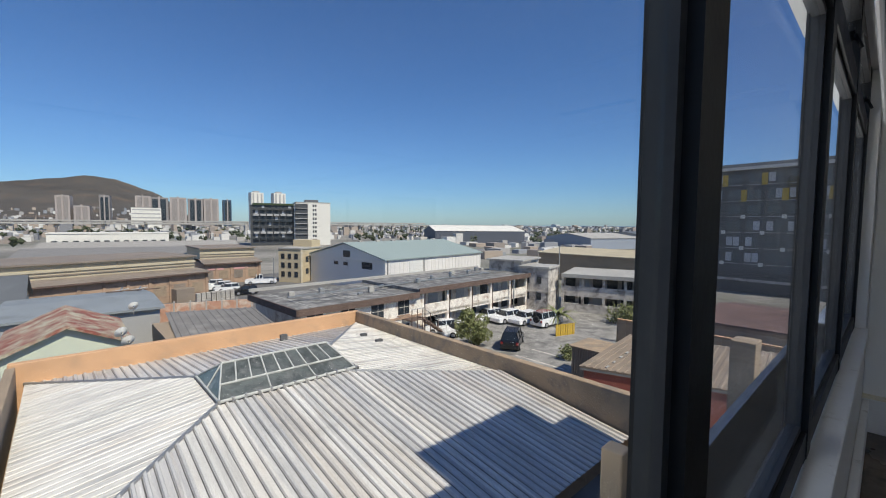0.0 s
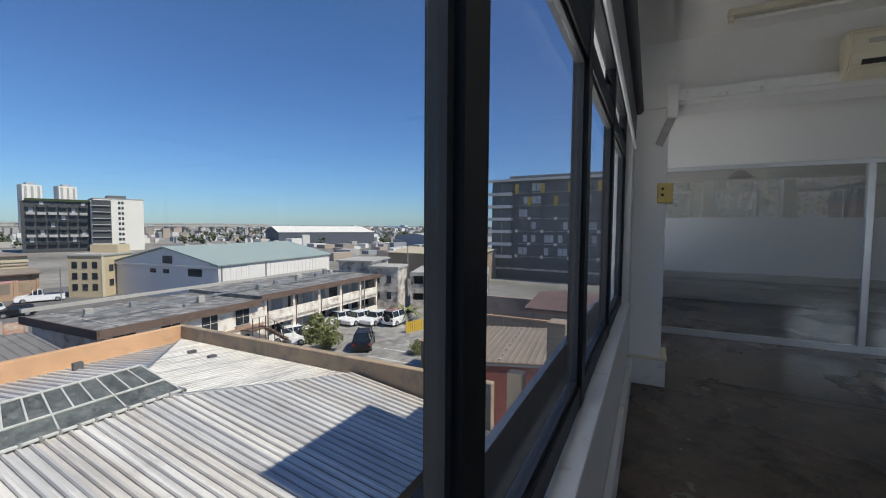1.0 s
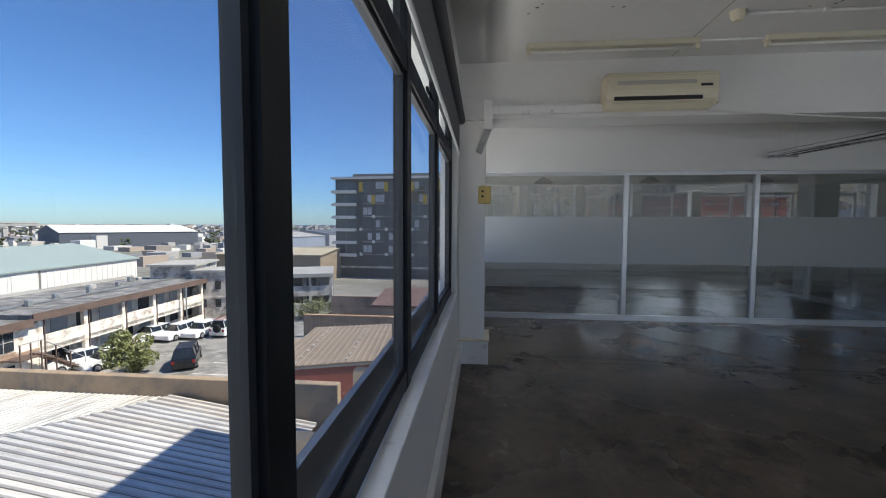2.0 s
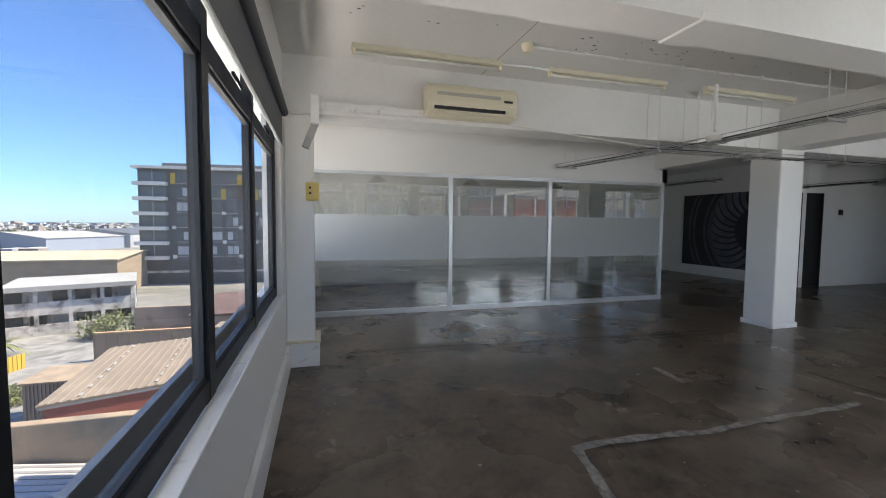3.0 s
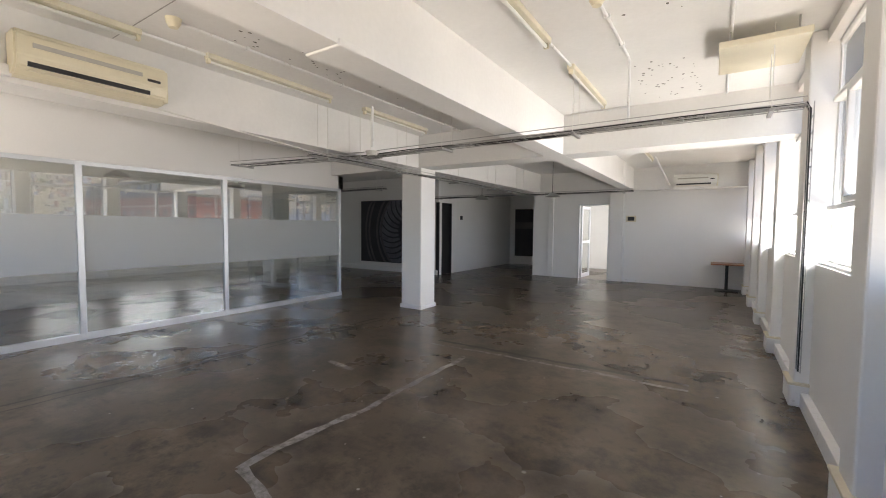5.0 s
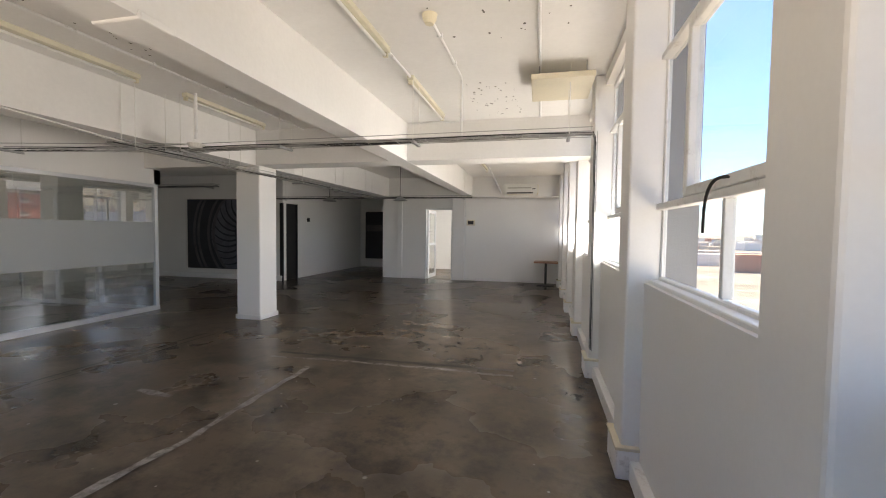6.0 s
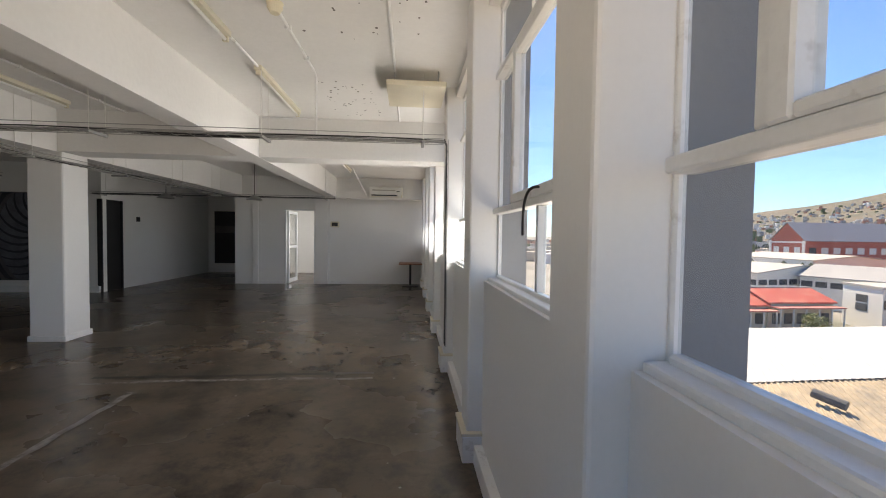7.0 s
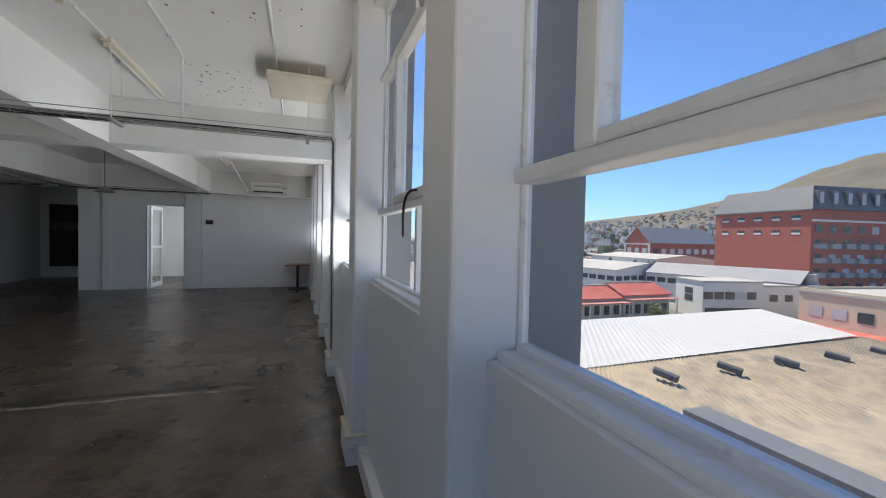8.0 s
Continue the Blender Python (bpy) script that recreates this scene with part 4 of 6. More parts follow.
# stair tower and right-hand wing
tw, w_, d_ = block("stair_tower", "stained white stair tower of the gallery building", "tower", 43.2, 47.2, 29.2, 33.0, -4.0, SHADEW, LIGHTR, 15)
windows(tw, ((-2.0, 1.9), (-2.0, -1.9)), 2, 2, (0.6, 0.9), 0.1, 0.9, -8.4, -4.4)
part("lift_house", boxes((-1.2, 5.2, 1.9, 6.4, G, -3.35)), SHADEW, tw)
part("lift_house_roof", boxes((-1.5, 5.5, 1.6, 6.7, -3.35, -3.15)), LIGHTR, tw)
part("band", boxes((-2.05, 2.05, -1.98, -1.9, -6.9, -6.7), (-2.08, -2.0, -1.98, 1.95, -6.9, -6.7)), SHADEW, tw)
wg = thing("gallery_wing", "grey two-storey wing with open galleries and flat roof", "building", at=(46.9, 28.8, 0), turn=20)
part("wall", boxes((1.6, 9.0, -10.0, 0.0, G, -5.0)), SHADEW, wg)
part("roof", boxes((-0.3, 9.2, -10.2, 0.0, -5.0, -4.75)), LIGHTR, wg)
part("roof_edge", boxes((-0.36, -0.26, -10.2, 0.0, -5.15, -4.7)), LIGHTR, wg)
for z in (-7.35, G + 0.0):
    part("gallery_parapet", boxes((0.0, 0.15, -10.0, 0.0, z, z + 1.1)), SHADEW, wg)
part("gallery_floor", boxes((0.0, 1.6, -10.0, 0.0, -7.5, -7.3)), SHADEW, wg)
for i in range(5):
    part("post", boxes((-0.02, 0.24, -10.0 + i * 2.43, -9.7 + i * 2.43, G, -5.0)), SHADEW, wg)
windows(wg, ((1.6, -0.0), (1.6, -10.0)), 2, 6, (1.2, 1.4), 0, 1, -9.2, -5.1, alt=BLINDW)
part("end_wall", boxes((0.02, 9.0, -10.1, -10.0, G, -5.0)), OFFW, wg)
windows(wg, ((0, -10.1), (9, -10.1)), 2, 3, (1.0, 1.0), 0, 1, -9.2, -5.1)

# dark apartment block
ap = thing("apartment_block", "dark grey apartment block with mustard panels and white balconies", "apartment block", at=(84.0, 31.0, 0), turn=-4)
AZ = 10.6
part("wall", boxes((0, 26, -30, 0, G, AZ)), DARKBL, ap)
part("roof", boxes((-0.6, 26.5, -30.3, 0.8, AZ, AZ + 0.45)), OFFW, ap, "thin pale roof slab")
part("plant_room", boxes((2, 20, -26, -3, AZ + 0.45, AZ + 1.3)), SLATE, ap)
BALG = mat("balcony glass", (0.09, 0.105, 0.11), 0.15, var=0.2, scale=0.5, fine=3, bump=0.0)
for r in range(6):
    z = 8.3 - r * 2.58
    part("balcony", boxes((-1.0, 0, -4.6, 0.5, z - 0.62, z)), OFFW, ap, "white balcony front")
    part("balcony_opening", boxes((-0.06, 0.02, -4.4, -0.3, z, z + 1.7)), BALG, ap)
    part("balcony_post", boxes((-0.1, -0.02, -2.3, -2.2, z, z + 1.9)), MIDGR, ap)
    for c in range(9):
        y = -6.4 - c * 2.7
        for k, dx in ((0, 0.0), (1, 0.95)):
            o = new("window", win_mesh(0.85, 1.45, BLINDW if random.random() < 0.45 else BALG))
            o.parent = ap
            o.matrix_basis = pose(-0.02, y - dx, z + 0.95, 0, 0, -90)
        part("slab_edge", boxes((-0.05, 0.0, y - 1.5, y + 0.6, z - 0.2, z - 0.08)), MIDGR, ap)
        if (r + c) % 2 and r > 1:
            o = new("panel", win_mesh(0.6, 0.6, OFFW))
            o.parent = ap
            o.matrix_basis = pose(-0.03, y + 0.95, z - 0.15, 0, 0, -90)
        if r < 2 and (c + r) % 2 == 0:
            o = new("panel", win_mesh(0.8, 1.9, MUSTARD))
            o.parent = ap
            o.matrix_basis = pose(-0.03, y + 0.95, z + 0.7, 0, 0, -90)
part("podium_band", boxes((-0.2, 0.0, -30, 0.2, -7.6, -7.2)), SHADEW, ap)

# white tower block with dark glazed side and the silos behind it
wt, w_, d_ = block("white_block", "tall white block with dark glazed balcony bays", "apartment block", 67, 87, 198, 214, 9.2, DARKBL, SLATE, -18)
for r in range(6):
    for c in range(6):
        x, z = -8.6 + c * 2.9, -6.6 + r * 2.75
        part("balcony", boxes((x, x + 2.3, -9.0, -8.0, z, z + 0.95)), (WINGL, DARKBL, MIDGR)[(r * 5 + c * 3) % 3], wt)
        o = new("window", win_mesh(1.1, 1.7, BLINDW if (r * 7 + c) % 4 == 0 else WINGL))
        o.parent = wt
        o.matrix_basis = pose(x + 1.2, -8.02, z + 1.8, 0, 0, 0)
part("fin", boxes((9.0, 10.6, -9.2, -7.8, G, 10.2)), OFFW, wt, "white fin wall")
part("roof_garden", boxes((-9, 9.5, -8.6, -7.0, 9.45, 10.3)), mat("roof planting", (0.05, 0.07, 0.035), 0.9, var=0.5, scale=0.6), wt)
wt, w_, d_ = block("white_block", "tall white block with a plain gable wall", "apartment block", 85, 101, 190, 206, 11.0, OFFW, LIGHTR, -18)
windows(wt, ((-8, -8), (8, -8)), 9, 2, (0.75, 1.1), 0.47, 0.60, -8, 10.6)
part("glazed_bay", boxes((-8.3, -2.6, -8.3, -7.9, G, 10.4)), DARKBL, wt)
for r in range(7):
    part("bay_slab", boxes((-8.6, -2.6, -8.9, -8.2, -6.6 + r * 2.45, -6.3 + r * 2.45)), MIDGR, wt)
part("plant_room", boxes((-3, 3, -3, 4, 11.2, 12.6)), SLATE, wt)
for x, y in ((134, 399), (152, 393)):
    s = thing("silo_tower", "pale slender residential tower far off", "tower", "far towers", at=(x, y, 0))
    part("shaft", boxes((-5.4, 5.4, -4, 4, G, 28.5)), OFFW, s)
    part("crown", boxes((-2.4, 2.4, -2, 2, 28.5, 30.0)), MIDGR, s)
    windows(s, ((-5.4, -4), (5.4, -4)), 1, 3, (1.5, 27.0), 0, 1, 0.0, 28, pane=MIDGR)

# yellow building
yb_, w_, d_ = block("yellow_building", "small pale yellow flat-roofed building", "building", 30.3, 37.3, 74.1, 78.7, -3.4, YELLOW, LIGHTR, 32)
windows(yb_, ((-3.5, 2.3), (-3.5, -2.3)), 3, 3, (0.7, 0.95), 0.05, 0.95, -8.8, -3.9)
windows(yb_, ((-3.5, -2.3), (3.5, -2.3)), 2, 3, (0.9, 1.0), 0.15, 0.95, -8.6, -4.2)
part("corner_band", boxes((-3.56, -3.0, -2.4, -2.3, G, -3.4)), CREAMB, yb_)
part("stair_head", boxes((0.5, 3.4, -2, 2.0, -3.2, -1.9)), YELLOW, yb_)

# brown brick warehouses
PALETAN = mat("pale tan sheeting", (0.50, 0.44, 0.32), 0.7, var=0.15, scale=0.5, fine=6)
PINK = mat("pink painted lettering", (0.65, 0.35, 0.32), 0.8)


def brick_warehouse(label, at, turn, xl, xr, ze, zf, zt, nwin):
    """Brick lower storey, dark lean-to roof, ribbed tan clerestory wall and roof; front on local -y."""
    b = thing("brick_warehouse", label, "warehouse", at=at, turn=turn)
    part("wall", boxes((xl, xr, 0, 17, G, ze)), BRICKB, b)
    bm = bmesh.new()
    for dz in (0.0, 0.14):
        [bm.verts.new(v) for v in ((xl - 0.2, -0.5, ze - 0.05 + dz), (xr + 0.2, -0.5, ze - 0.05 + dz), (xr + 0.2, 3.5, zf + dz), (xl - 0.2, 3.5, zf + dz))]
    bm.verts.ensure_lookup_table()
    for f_ in ((0, 1, 2, 3), (4, 5, 6, 7), (0, 1, 5, 4), (1, 2, 6, 5), (2, 3, 7, 6), (3, 0, 4, 7)):
        bm.faces.new([bm.verts[i] for i in f_])
    bmesh.ops.recalc_face_normals(bm, faces=bm.faces[:])
    part("lower_roof", bm, BROWNR, b, "brown lean-to roof")
    part("gutter", boxes((xl, xr, -0.62, -0.5, ze - 0.12, ze + 0.05)), RUSTY, b)
    part("upper_wall", boxes((xl + 0.1, xr - 0.1, 3.5, 15, zf, zt)), OLIVE, b, "tan sheeted upper wall")
    h_ = zt - zf
    part("ledge", boxes((xl, xr, 3.34, 3.5, zf + h_ * 0.52, zf + h_ * 0.66)), PALETAN, b, "pale tan band")
    part("ledge", boxes((xl, xr, 3.38, 3.5, zf + h_ * 0.26, zf + h_ * 0.33)), BROWNR, b)
    part("roof", boxes((xl - 0.1, xr + 0.1, 3.1, 15.4, zt, zt + 0.2)), BROWNR, b)
    n_ = int((xr - xl) / 0.9)
    for i in range(n_):
        x = xl + 0.4 + i * 0.9
        part("sheet_rib", boxes((x, x + 0.05, 3.42, 3.5, zf + h_ * 0.66, zt)), PALETAN if i % 2 else OLIVE, b)
    for i in range(nwin):
        x = xr - 1.5 - i * 2.4
        part("bricked_window", boxes((x - 0.75, x + 0.75, -0.04, 0.0, ze - 2.7, ze - 1.3)), BROWNR if i % 2 else TAN, b)
        part("brick_pier", boxes((x + 1.1, x + 1.4, -0.12, 0.0, G, ze - 0.2)), BRICKB, b)
    return b


br = brick_warehouse("long brown brick warehouse with a tan sheeted upper storey", (6.95, 64.74, 0), 15.3, -16.0, 9.3, -5.75, -5.52, -3.72, 7)
part("annexe", soft_cube(4.3, 6.6, -1.5, 0.0, G, -7.6, 0.03), BROWNR, br, "brown lean-to annexe")
b2 = brick_warehouse("lower brown brick warehouse with a dark lean-to roof", (19.0, 80.3, 0), -1.0, -0.6, 8.7, -5.85, -5.4, -3.5, 4)
for u in (1.2, 5.2):
    part("sign", boxes((u - 1.2, u + 1.2, -0.06, 0.0, -7.0, -6.65)), PINK, b2, "faded pink painted lettering band")
shed("far_warehouse", "long low grey-roofed warehouse", "warehouse", 12, 104, 17, 7, -5.4, -4.0, SHADEW, mat("grey sheeting", (0.22, 0.21, 0.20), 0.7), -12, "x")
shed("far_warehouse", "long low white warehouse", "warehouse", 17, 130, 20, 6, -5.2, -3.9, OFFW, mat("dull sheeting", (0.34, 0.32, 0.29), 0.7), -8, "x")
lw, w_, d_ = block("white_shed", "long white flat-roofed shed", "warehouse", -2, 25, 150, 160, -2.2, OFFW, OFFW, -4)
windows(lw, ((-13, -5), (13, -5)), 1, 12, (1.2, 0.5), 0, 1, -4.6, -4.0)
shed("house", "small house with a dark hipped roof and cream walls", "house", -6.5, 52, 4.5, 6, -5.9, -3.6, CREAMB, SLATE, 0, "x")

# low roofs just over the ochre parapet
r1 = shed("lean_house", "pale green gabled house with a rusted red roof", "house", 0.55, 31.2, 2.3, 3.1, -5.0, -3.95, MINT, RUST, 0, "y")
shed("grey_shed", "low shed with a plain grey roof", "shed", 1.6, 43.0, 4.2, 5.0, -5.2, -4.9, MIDGR, mat("grey sheet roof", (0.26, 0.28, 0.29), 0.6, dirt=(0.18, 0.19, 0.19), scale=0.4), 0, "x")
corrugated("flat_corrugated_roof", "flat weathered corrugated roof", ((4.9, 24.5, -5.6), (10.6, 24.5, -5.6), (11.8, 35.6, -5.5), (6.1, 37.8, -5.5)), 0, mat("weathered grey roofing", (0.21, 0.195, 0.18), 0.8, var=0.25, scale=0.4, fine=5, dirt=(0.33, 0.31, 0.28), dirt_at=0.62), 0.45, 0.05)
piece("flat_roof_body", boxes((4.9, 10.6, 24.5, 35.0, G, -5.65)), TAN, "plain body under the flat corrugated roof", "building")
yw = thing("brick_yard_wall", "peeling red brick yard wall with concrete posts", "wall", at=(7.1, 49.1, 0), turn=-18)
part("wall", boxes((0, 8.6, 0, 0.25, G, -6.75)), mat("peeling red brick", (0.50, 0.27, 0.18), 0.9, var=0.25, scale=0.9, fine=7, bump=0.3, dirt=(0.66, 0.58, 0.48), dirt_at=0.56), yw)
for i in range(7):
    part("post", boxes((i * 1.4, i * 1.4 + 0.14, -0.06, 0.3, G, -6.55)), LIGHTR, yw)
for x, y, z in ((2.6, 27.2, -4.6), (2.8, 26.4, -4.9), (3.8, 33.8, -4.4)):
    dsh = thing("satellite_dish", "white satellite dish on a roof", "satellite dish", "satellite dishes", at=(x, y, z))
    bm = bmesh.new()
    bmesh.ops.create_cone(bm, cap_ends=False, segments=20, radius1=0.3, radius2=0.08, depth=0.1, matrix=pose(0, 0, 0.3, 115, 0, 20))
    bmesh.ops.solidify(bm, geom=bm.faces[:], thickness=0.02)
    part("dish", bm, PLASTW, dsh)
    bm = bmesh.new()
    rod(bm, (0, 0, -0.3), (0, 0.1, 0.35), 0.025)
    part("mast", bm, STEEL, dsh)

# lower roofs to the east of the yard
tr = thing("low_tan_roof", "low building with a tan felt roof over red-painted brick", "building", at=(0, 0, 0))
bm = bmesh.new()
q = [Vector(v) for v in ((19.98, 11.45, -5.9), (26.9, 11.8, -5.55), (31.4, -2.0, -5.55), (24.9, -3.0, -5.9))]


def slab_prism(q, dz, inset=0.0):
    bm = bmesh.new()
    mid = sum(q, Vector()) / len(q)
    top = [v + (mid - v).normalized() * inset for v in q]
    vs = [bm.verts.new(v) for v in top]
    vb = [bm.verts.new((v.x, v.y, dz if dz < -8 else v.z + dz)) for v in top]
    bm.faces.new(vs)
    bm.faces.new(vb)
    for i in range(len(q)):
        j = (i + 1) % len(q)
        bm.faces.new((vs[i], vb[i], vb[j], vs[j]))
    bmesh.ops.recalc_face_normals(bm, faces=bm.faces[:])
    return bm


TANFELT = mat("tan roof felt", (0.27, 0.21, 0.155), 0.9, var=0.16, scale=0.5, fine=6, dirt=(0.20, 0.165, 0.125), dirt_at=0.62)
part("roof", slab_prism(q, -0.07), TANFELT, tr)
tan_sheet = corrugated("sheeting", "", [q[k] + Vector((0, 0, 0.006)) for k in (0, 3, 2, 1)], 0, TANFELT, 0.36, 0.035)
tan_sheet.parent = tr
for key in ("label", "category", "group", "kind"):
    if key in tan_sheet:
        del tan_sheet[key]
part("eave_board", slab_prism([v + Vector((0, 0, -0.074)) for v in q], -0.12, 0.05), LIGHTR, tr, "pale eave board")
part("wall", slab_prism([v + Vector((0, 0, -0.2)) for v in q], G, 0.25), mat("maroon painted brick", (0.30, 0.085, 0.06), 0.85, var=0.2, scale=0.6, fine=8, bump=0.2), tr)
fix = soft_cube(-0.16, 0.16, -0.05, 0.05, -0.01, 0.05, 0.01)
first = part("roof_fixing", fix, LIGHTR, tr, "pale roof fixing")
for i in range(5):
    for j in range(8):
        u, w_ = 0.06 + j * 0.125 + 0.02 * random.random(), 0.08 + i * 0.17
        at = (q[0].lerp(q[3], w_)).lerp(q[1].lerp(q[2], w_), u)
        f_ = first if (i, j) == (0, 0) else new("roof_fixing", first.data)
        f_.parent = tr
        f_.matrix_world = pose(at.x, at.y, at.z + 0.012, 0, 0, 5 + random.uniform(-6, 6))
sh = thing("corrugated_shed", "weathered corrugated shed with a tan flat roof", "shed")
part("wall", boxes((26.56, 29.0, 13.2, 15.6, G, -7.1)), BROWNR, sh)
for i in range(14):
    part("corrugation", boxes((26.50, 26.56, 13.22 + i * 0.17, 13.30 + i * 0.17, G, -7.1)), BROWNR, sh)
part("roof", boxes((26.35, 29.2, 13.0, 15.75, -7.1, -7.0)), PARATAN, sh)
pw_ = thing("panel_wall", "grey-brown precast panel wall along the yard", "wall")
for i in range(17):
    part("panel", boxes((38.4, 38.5, 5.0 + i * 0.75, 5.68 + i * 0.75, G, -7.42)), TAN, pw_)
    part("post", boxes((38.33, 38.57, 5.68 + i * 0.75, 5.75 + i * 0.75, G, -7.36)), TAN, pw_)
part("coping", boxes((38.3, 38.6, 5.0, 17.75, -7.355, -7.28)), OCHRE, pw_)
piece("brick_boundary_wall", boxes((44.3, 44.7, 6.0, 17.2, G, -6.5)), BRICKB, "red-brown brick boundary wall", "wall")
shed("long_low_roof", "long low grey roof beyond the yard", "building", 47, 6.5, 6, 5, -6.9, -6.2, BRICKB, mat("dull brown roofing", (0.15, 0.09, 0.075), 0.8, var=0.3, scale=0.6), 0, "y")
piece("chimney_stack", soft_cube(14.0, 14.7, 3.1, 3.7, -6.0, -1.75, 0.03), TAN, "dark plastered chimney stack", "chimney", kind="")
piece("parapet_post", soft_cube(6.6, 6.95, 3.4, 3.75, -5.2, -2.1, 0.03), TAN, "small plastered parapet post", "chimney", kind="")
piece("parapet_post", soft_cube(9.0, 9.3, 3.1, 3.45, -5.2, -1.8, 0.03), TAN, "small plastered parapet post", "chimney", kind="")

# harbour sheds, far to the north-east
ps = shed("harbour_shed", "dark harbour shed with a white roof", "warehouse", 186, 176, 26, 22, -2.6, 0.4, mat("slate blue cladding", (0.10, 0.11, 0.135), 0.7), OFFW, -32, "x")
shed("harbour_shed", "pale blue harbour shed", "warehouse", 196, 100, 18, 16, -4.6, -2.6, mat("pale blue cladding", (0.30, 0.33, 0.38), 0.7), LIGHTR, -20, "x")
shed("harbour_shed", "long grey harbour shed with slate roof", "warehouse", 228, 88, 22, 14, -3.8, -1.8, MIDGR, SLATE, -10, "x")
shed("long_low_roof", "long low roof with pale sheeting", "warehouse", 82, 40, 9, 10, -4.4, -3.6, TAN, OLIVE, 0, "y")

# towers of the city centre under the hill
TOWERG = mat("grey-brown tower concrete", (0.40, 0.35, 0.32), 0.8, var=0.1, scale=0.05, fine=1, bump=0.0)
TOWERB = mat("dark tower concrete", (0.28, 0.25, 0.235), 0.8, var=0.1, scale=0.05, fine=1, bump=0.0)
for i, (x0, x1, z) in enumerate(((-2, 16, 42), (52, 66, 44), (100, 122, 46), (121, 148, 44), (150, 176, 45), (178, 202, 44), (203, 228, 45), (236, 250, 44), (20, 40, 26))):
    y = 905 - 0.12 * x0
    t_, w_, d_ = block("city_tower", "far grey-brown city tower", "tower", x0, x1, y, y + 26, z, (TOWERG, TOWERB)[i % 2] if i not in (7,) else mat("blue glass tower", (0.05, 0.09, 0.15), 0.3), MIDGR, -10, group="city towers")
    windows(t_, ((-w_, -d_), (w_, -d_)), 1, 2, (w_ * 0.62, z * 0.92), 0.06, 0.94, -2, z, pane=TOWERB if i % 2 == 0 else WINGL)
    part("service_core", boxes((-w_ * 0.12, w_ * 0.12, -d_ - 1.5, -d_, G, z + 2)), TOWERG, t_)
cw, w_, d_ = block("white_block", "broad white office block below the city towers", "office block", 73, 107, 700, 715, 20, OFFW, LIGHTR, -8)
windows(cw, ((-w_, -d_), (w_, -d_)), 4, 10, (3.2, 1.6), 0.03, 0.97, -2, 20, pane=MIDGR)
fw = thing("elevated_road", "long grey elevated motorway before the city", "bridge", at=(60, 470, 0), turn=-6)
for z0, dy in ((-1.6, 0.0), (0.6, 26.0)):
    part("deck", boxes((-260, 330, dy, dy + 10, z0, z0 + 1.0)), MIDGR, fw)
    part("parapet", boxes((-260, 330, dy - 0.3, dy, z0 + 0.3, z0 + 1.7)), LIGHTR, fw)
    for i in range(19):
        part("pier", boxes((-250 + i * 31, -247.5 + i * 31, dy + 3, dy + 7, G, z0)), SHADEW, fw)

# distant town: low blocks, one sheet of many
rng = np.random.default_rng(4)


def town(name, label, az0, az1, d0, d1, n, hmin, hmax, mat_, big=1.0, ground=None):
    bm_v, bm_f = [], []
    for _ in range(n):
        azd = rng.uniform(az0, az1)
        az = math.radians(azd)
        d = d0 + (d1 - d0) * rng.uniform() ** 0.8
        w, dp, hh = rng.uniform(5, 22) * big * (0.5 + d / 900), rng.uniform(5, 16) * big * (0.5 + d / 900), rng.uniform(hmin, hmax) * (1 + (rng.uniform() > 0.93) * 1.2)
        cx, cy, a = d * math.sin(az), d * math.cos(az), rng.uniform(-0.3, 0.3)
        s = len(bm_v)
        zg = ground(azd, d) if ground else G
        for z in (zg - 6, zg + hh):
            for sx, sy in ((-1, -1), (1, -1), (1, 1), (-1, 1)):
                px, py = sx * w / 2, sy * dp / 2
                bm_v.append((cx + px * math.cos(a) - py * math.sin(a), cy + px * math.sin(a) + py * math.cos(a), z))
        for f in ((4, 5, 6, 7), (0, 1, 5, 4), (1, 2, 6, 5), (2, 3, 7, 6), (3, 0, 4, 7)):
            bm_f.append(tuple(s + i for i in f))
    me = bpy.data.meshes.new(name)
    me.from_pydata(bm_v, [], bm_f)
    me.materials.append(mat_)
    return tagged(new(name, me), label, "buildings", kind="stuff")


NORTH_RIDGE = ((-14, 120), (-4, 160), (-1.3, 178), (2.1, 207), (4.4, 201), (6.3, 170), (8.6, 131), (11, 40), (13, -9))
WEST_RIDGE = ((-146, 20), (-141.4, 112), (-137, 135), (-131, 173), (-123, 253), (-118.5, 344), (-114, 398), (-108, 520), (-98, 700), (-85, 800))


def slope_height(ridge, far, depth):
    az = [p[0] for p in ridge]
    hs = [p[1] for p in ridge]
    return lambda a, d: G + (float(np.interp(a, az, hs)) - G) * max(0.0, (d - far + depth) / depth) ** 1.6


def island_mat(name, cols):
    m = mat(name, (0.5, 0.5, 0.5), 0.85, var=0.1, scale=0.05, fine=1, bump=0.0)
    n, l = m.node_tree.nodes, m.node_tree.links
    g = n.new("ShaderNodeNewGeometry")
    rp = n.new("ShaderNodeValToRGB")
    rp.color_ramp.interpolation = "CONSTANT"
    e = rp.color_ramp.elements
    e[0].color = (*cols[0], 1)
    e[1].position, e[1].color = 1 / len(cols), (*cols[1], 1)
    for i, c in enumerate(cols[2:], 2):
        k = e.new(i / len(cols))
        k.color = (*c, 1)
    l.new(g.outputs["Random Per Island"], rp.inputs[0])
    l.new(rp.outputs[0], n["Principled BSDF"].inputs["Base Color"])
    return m


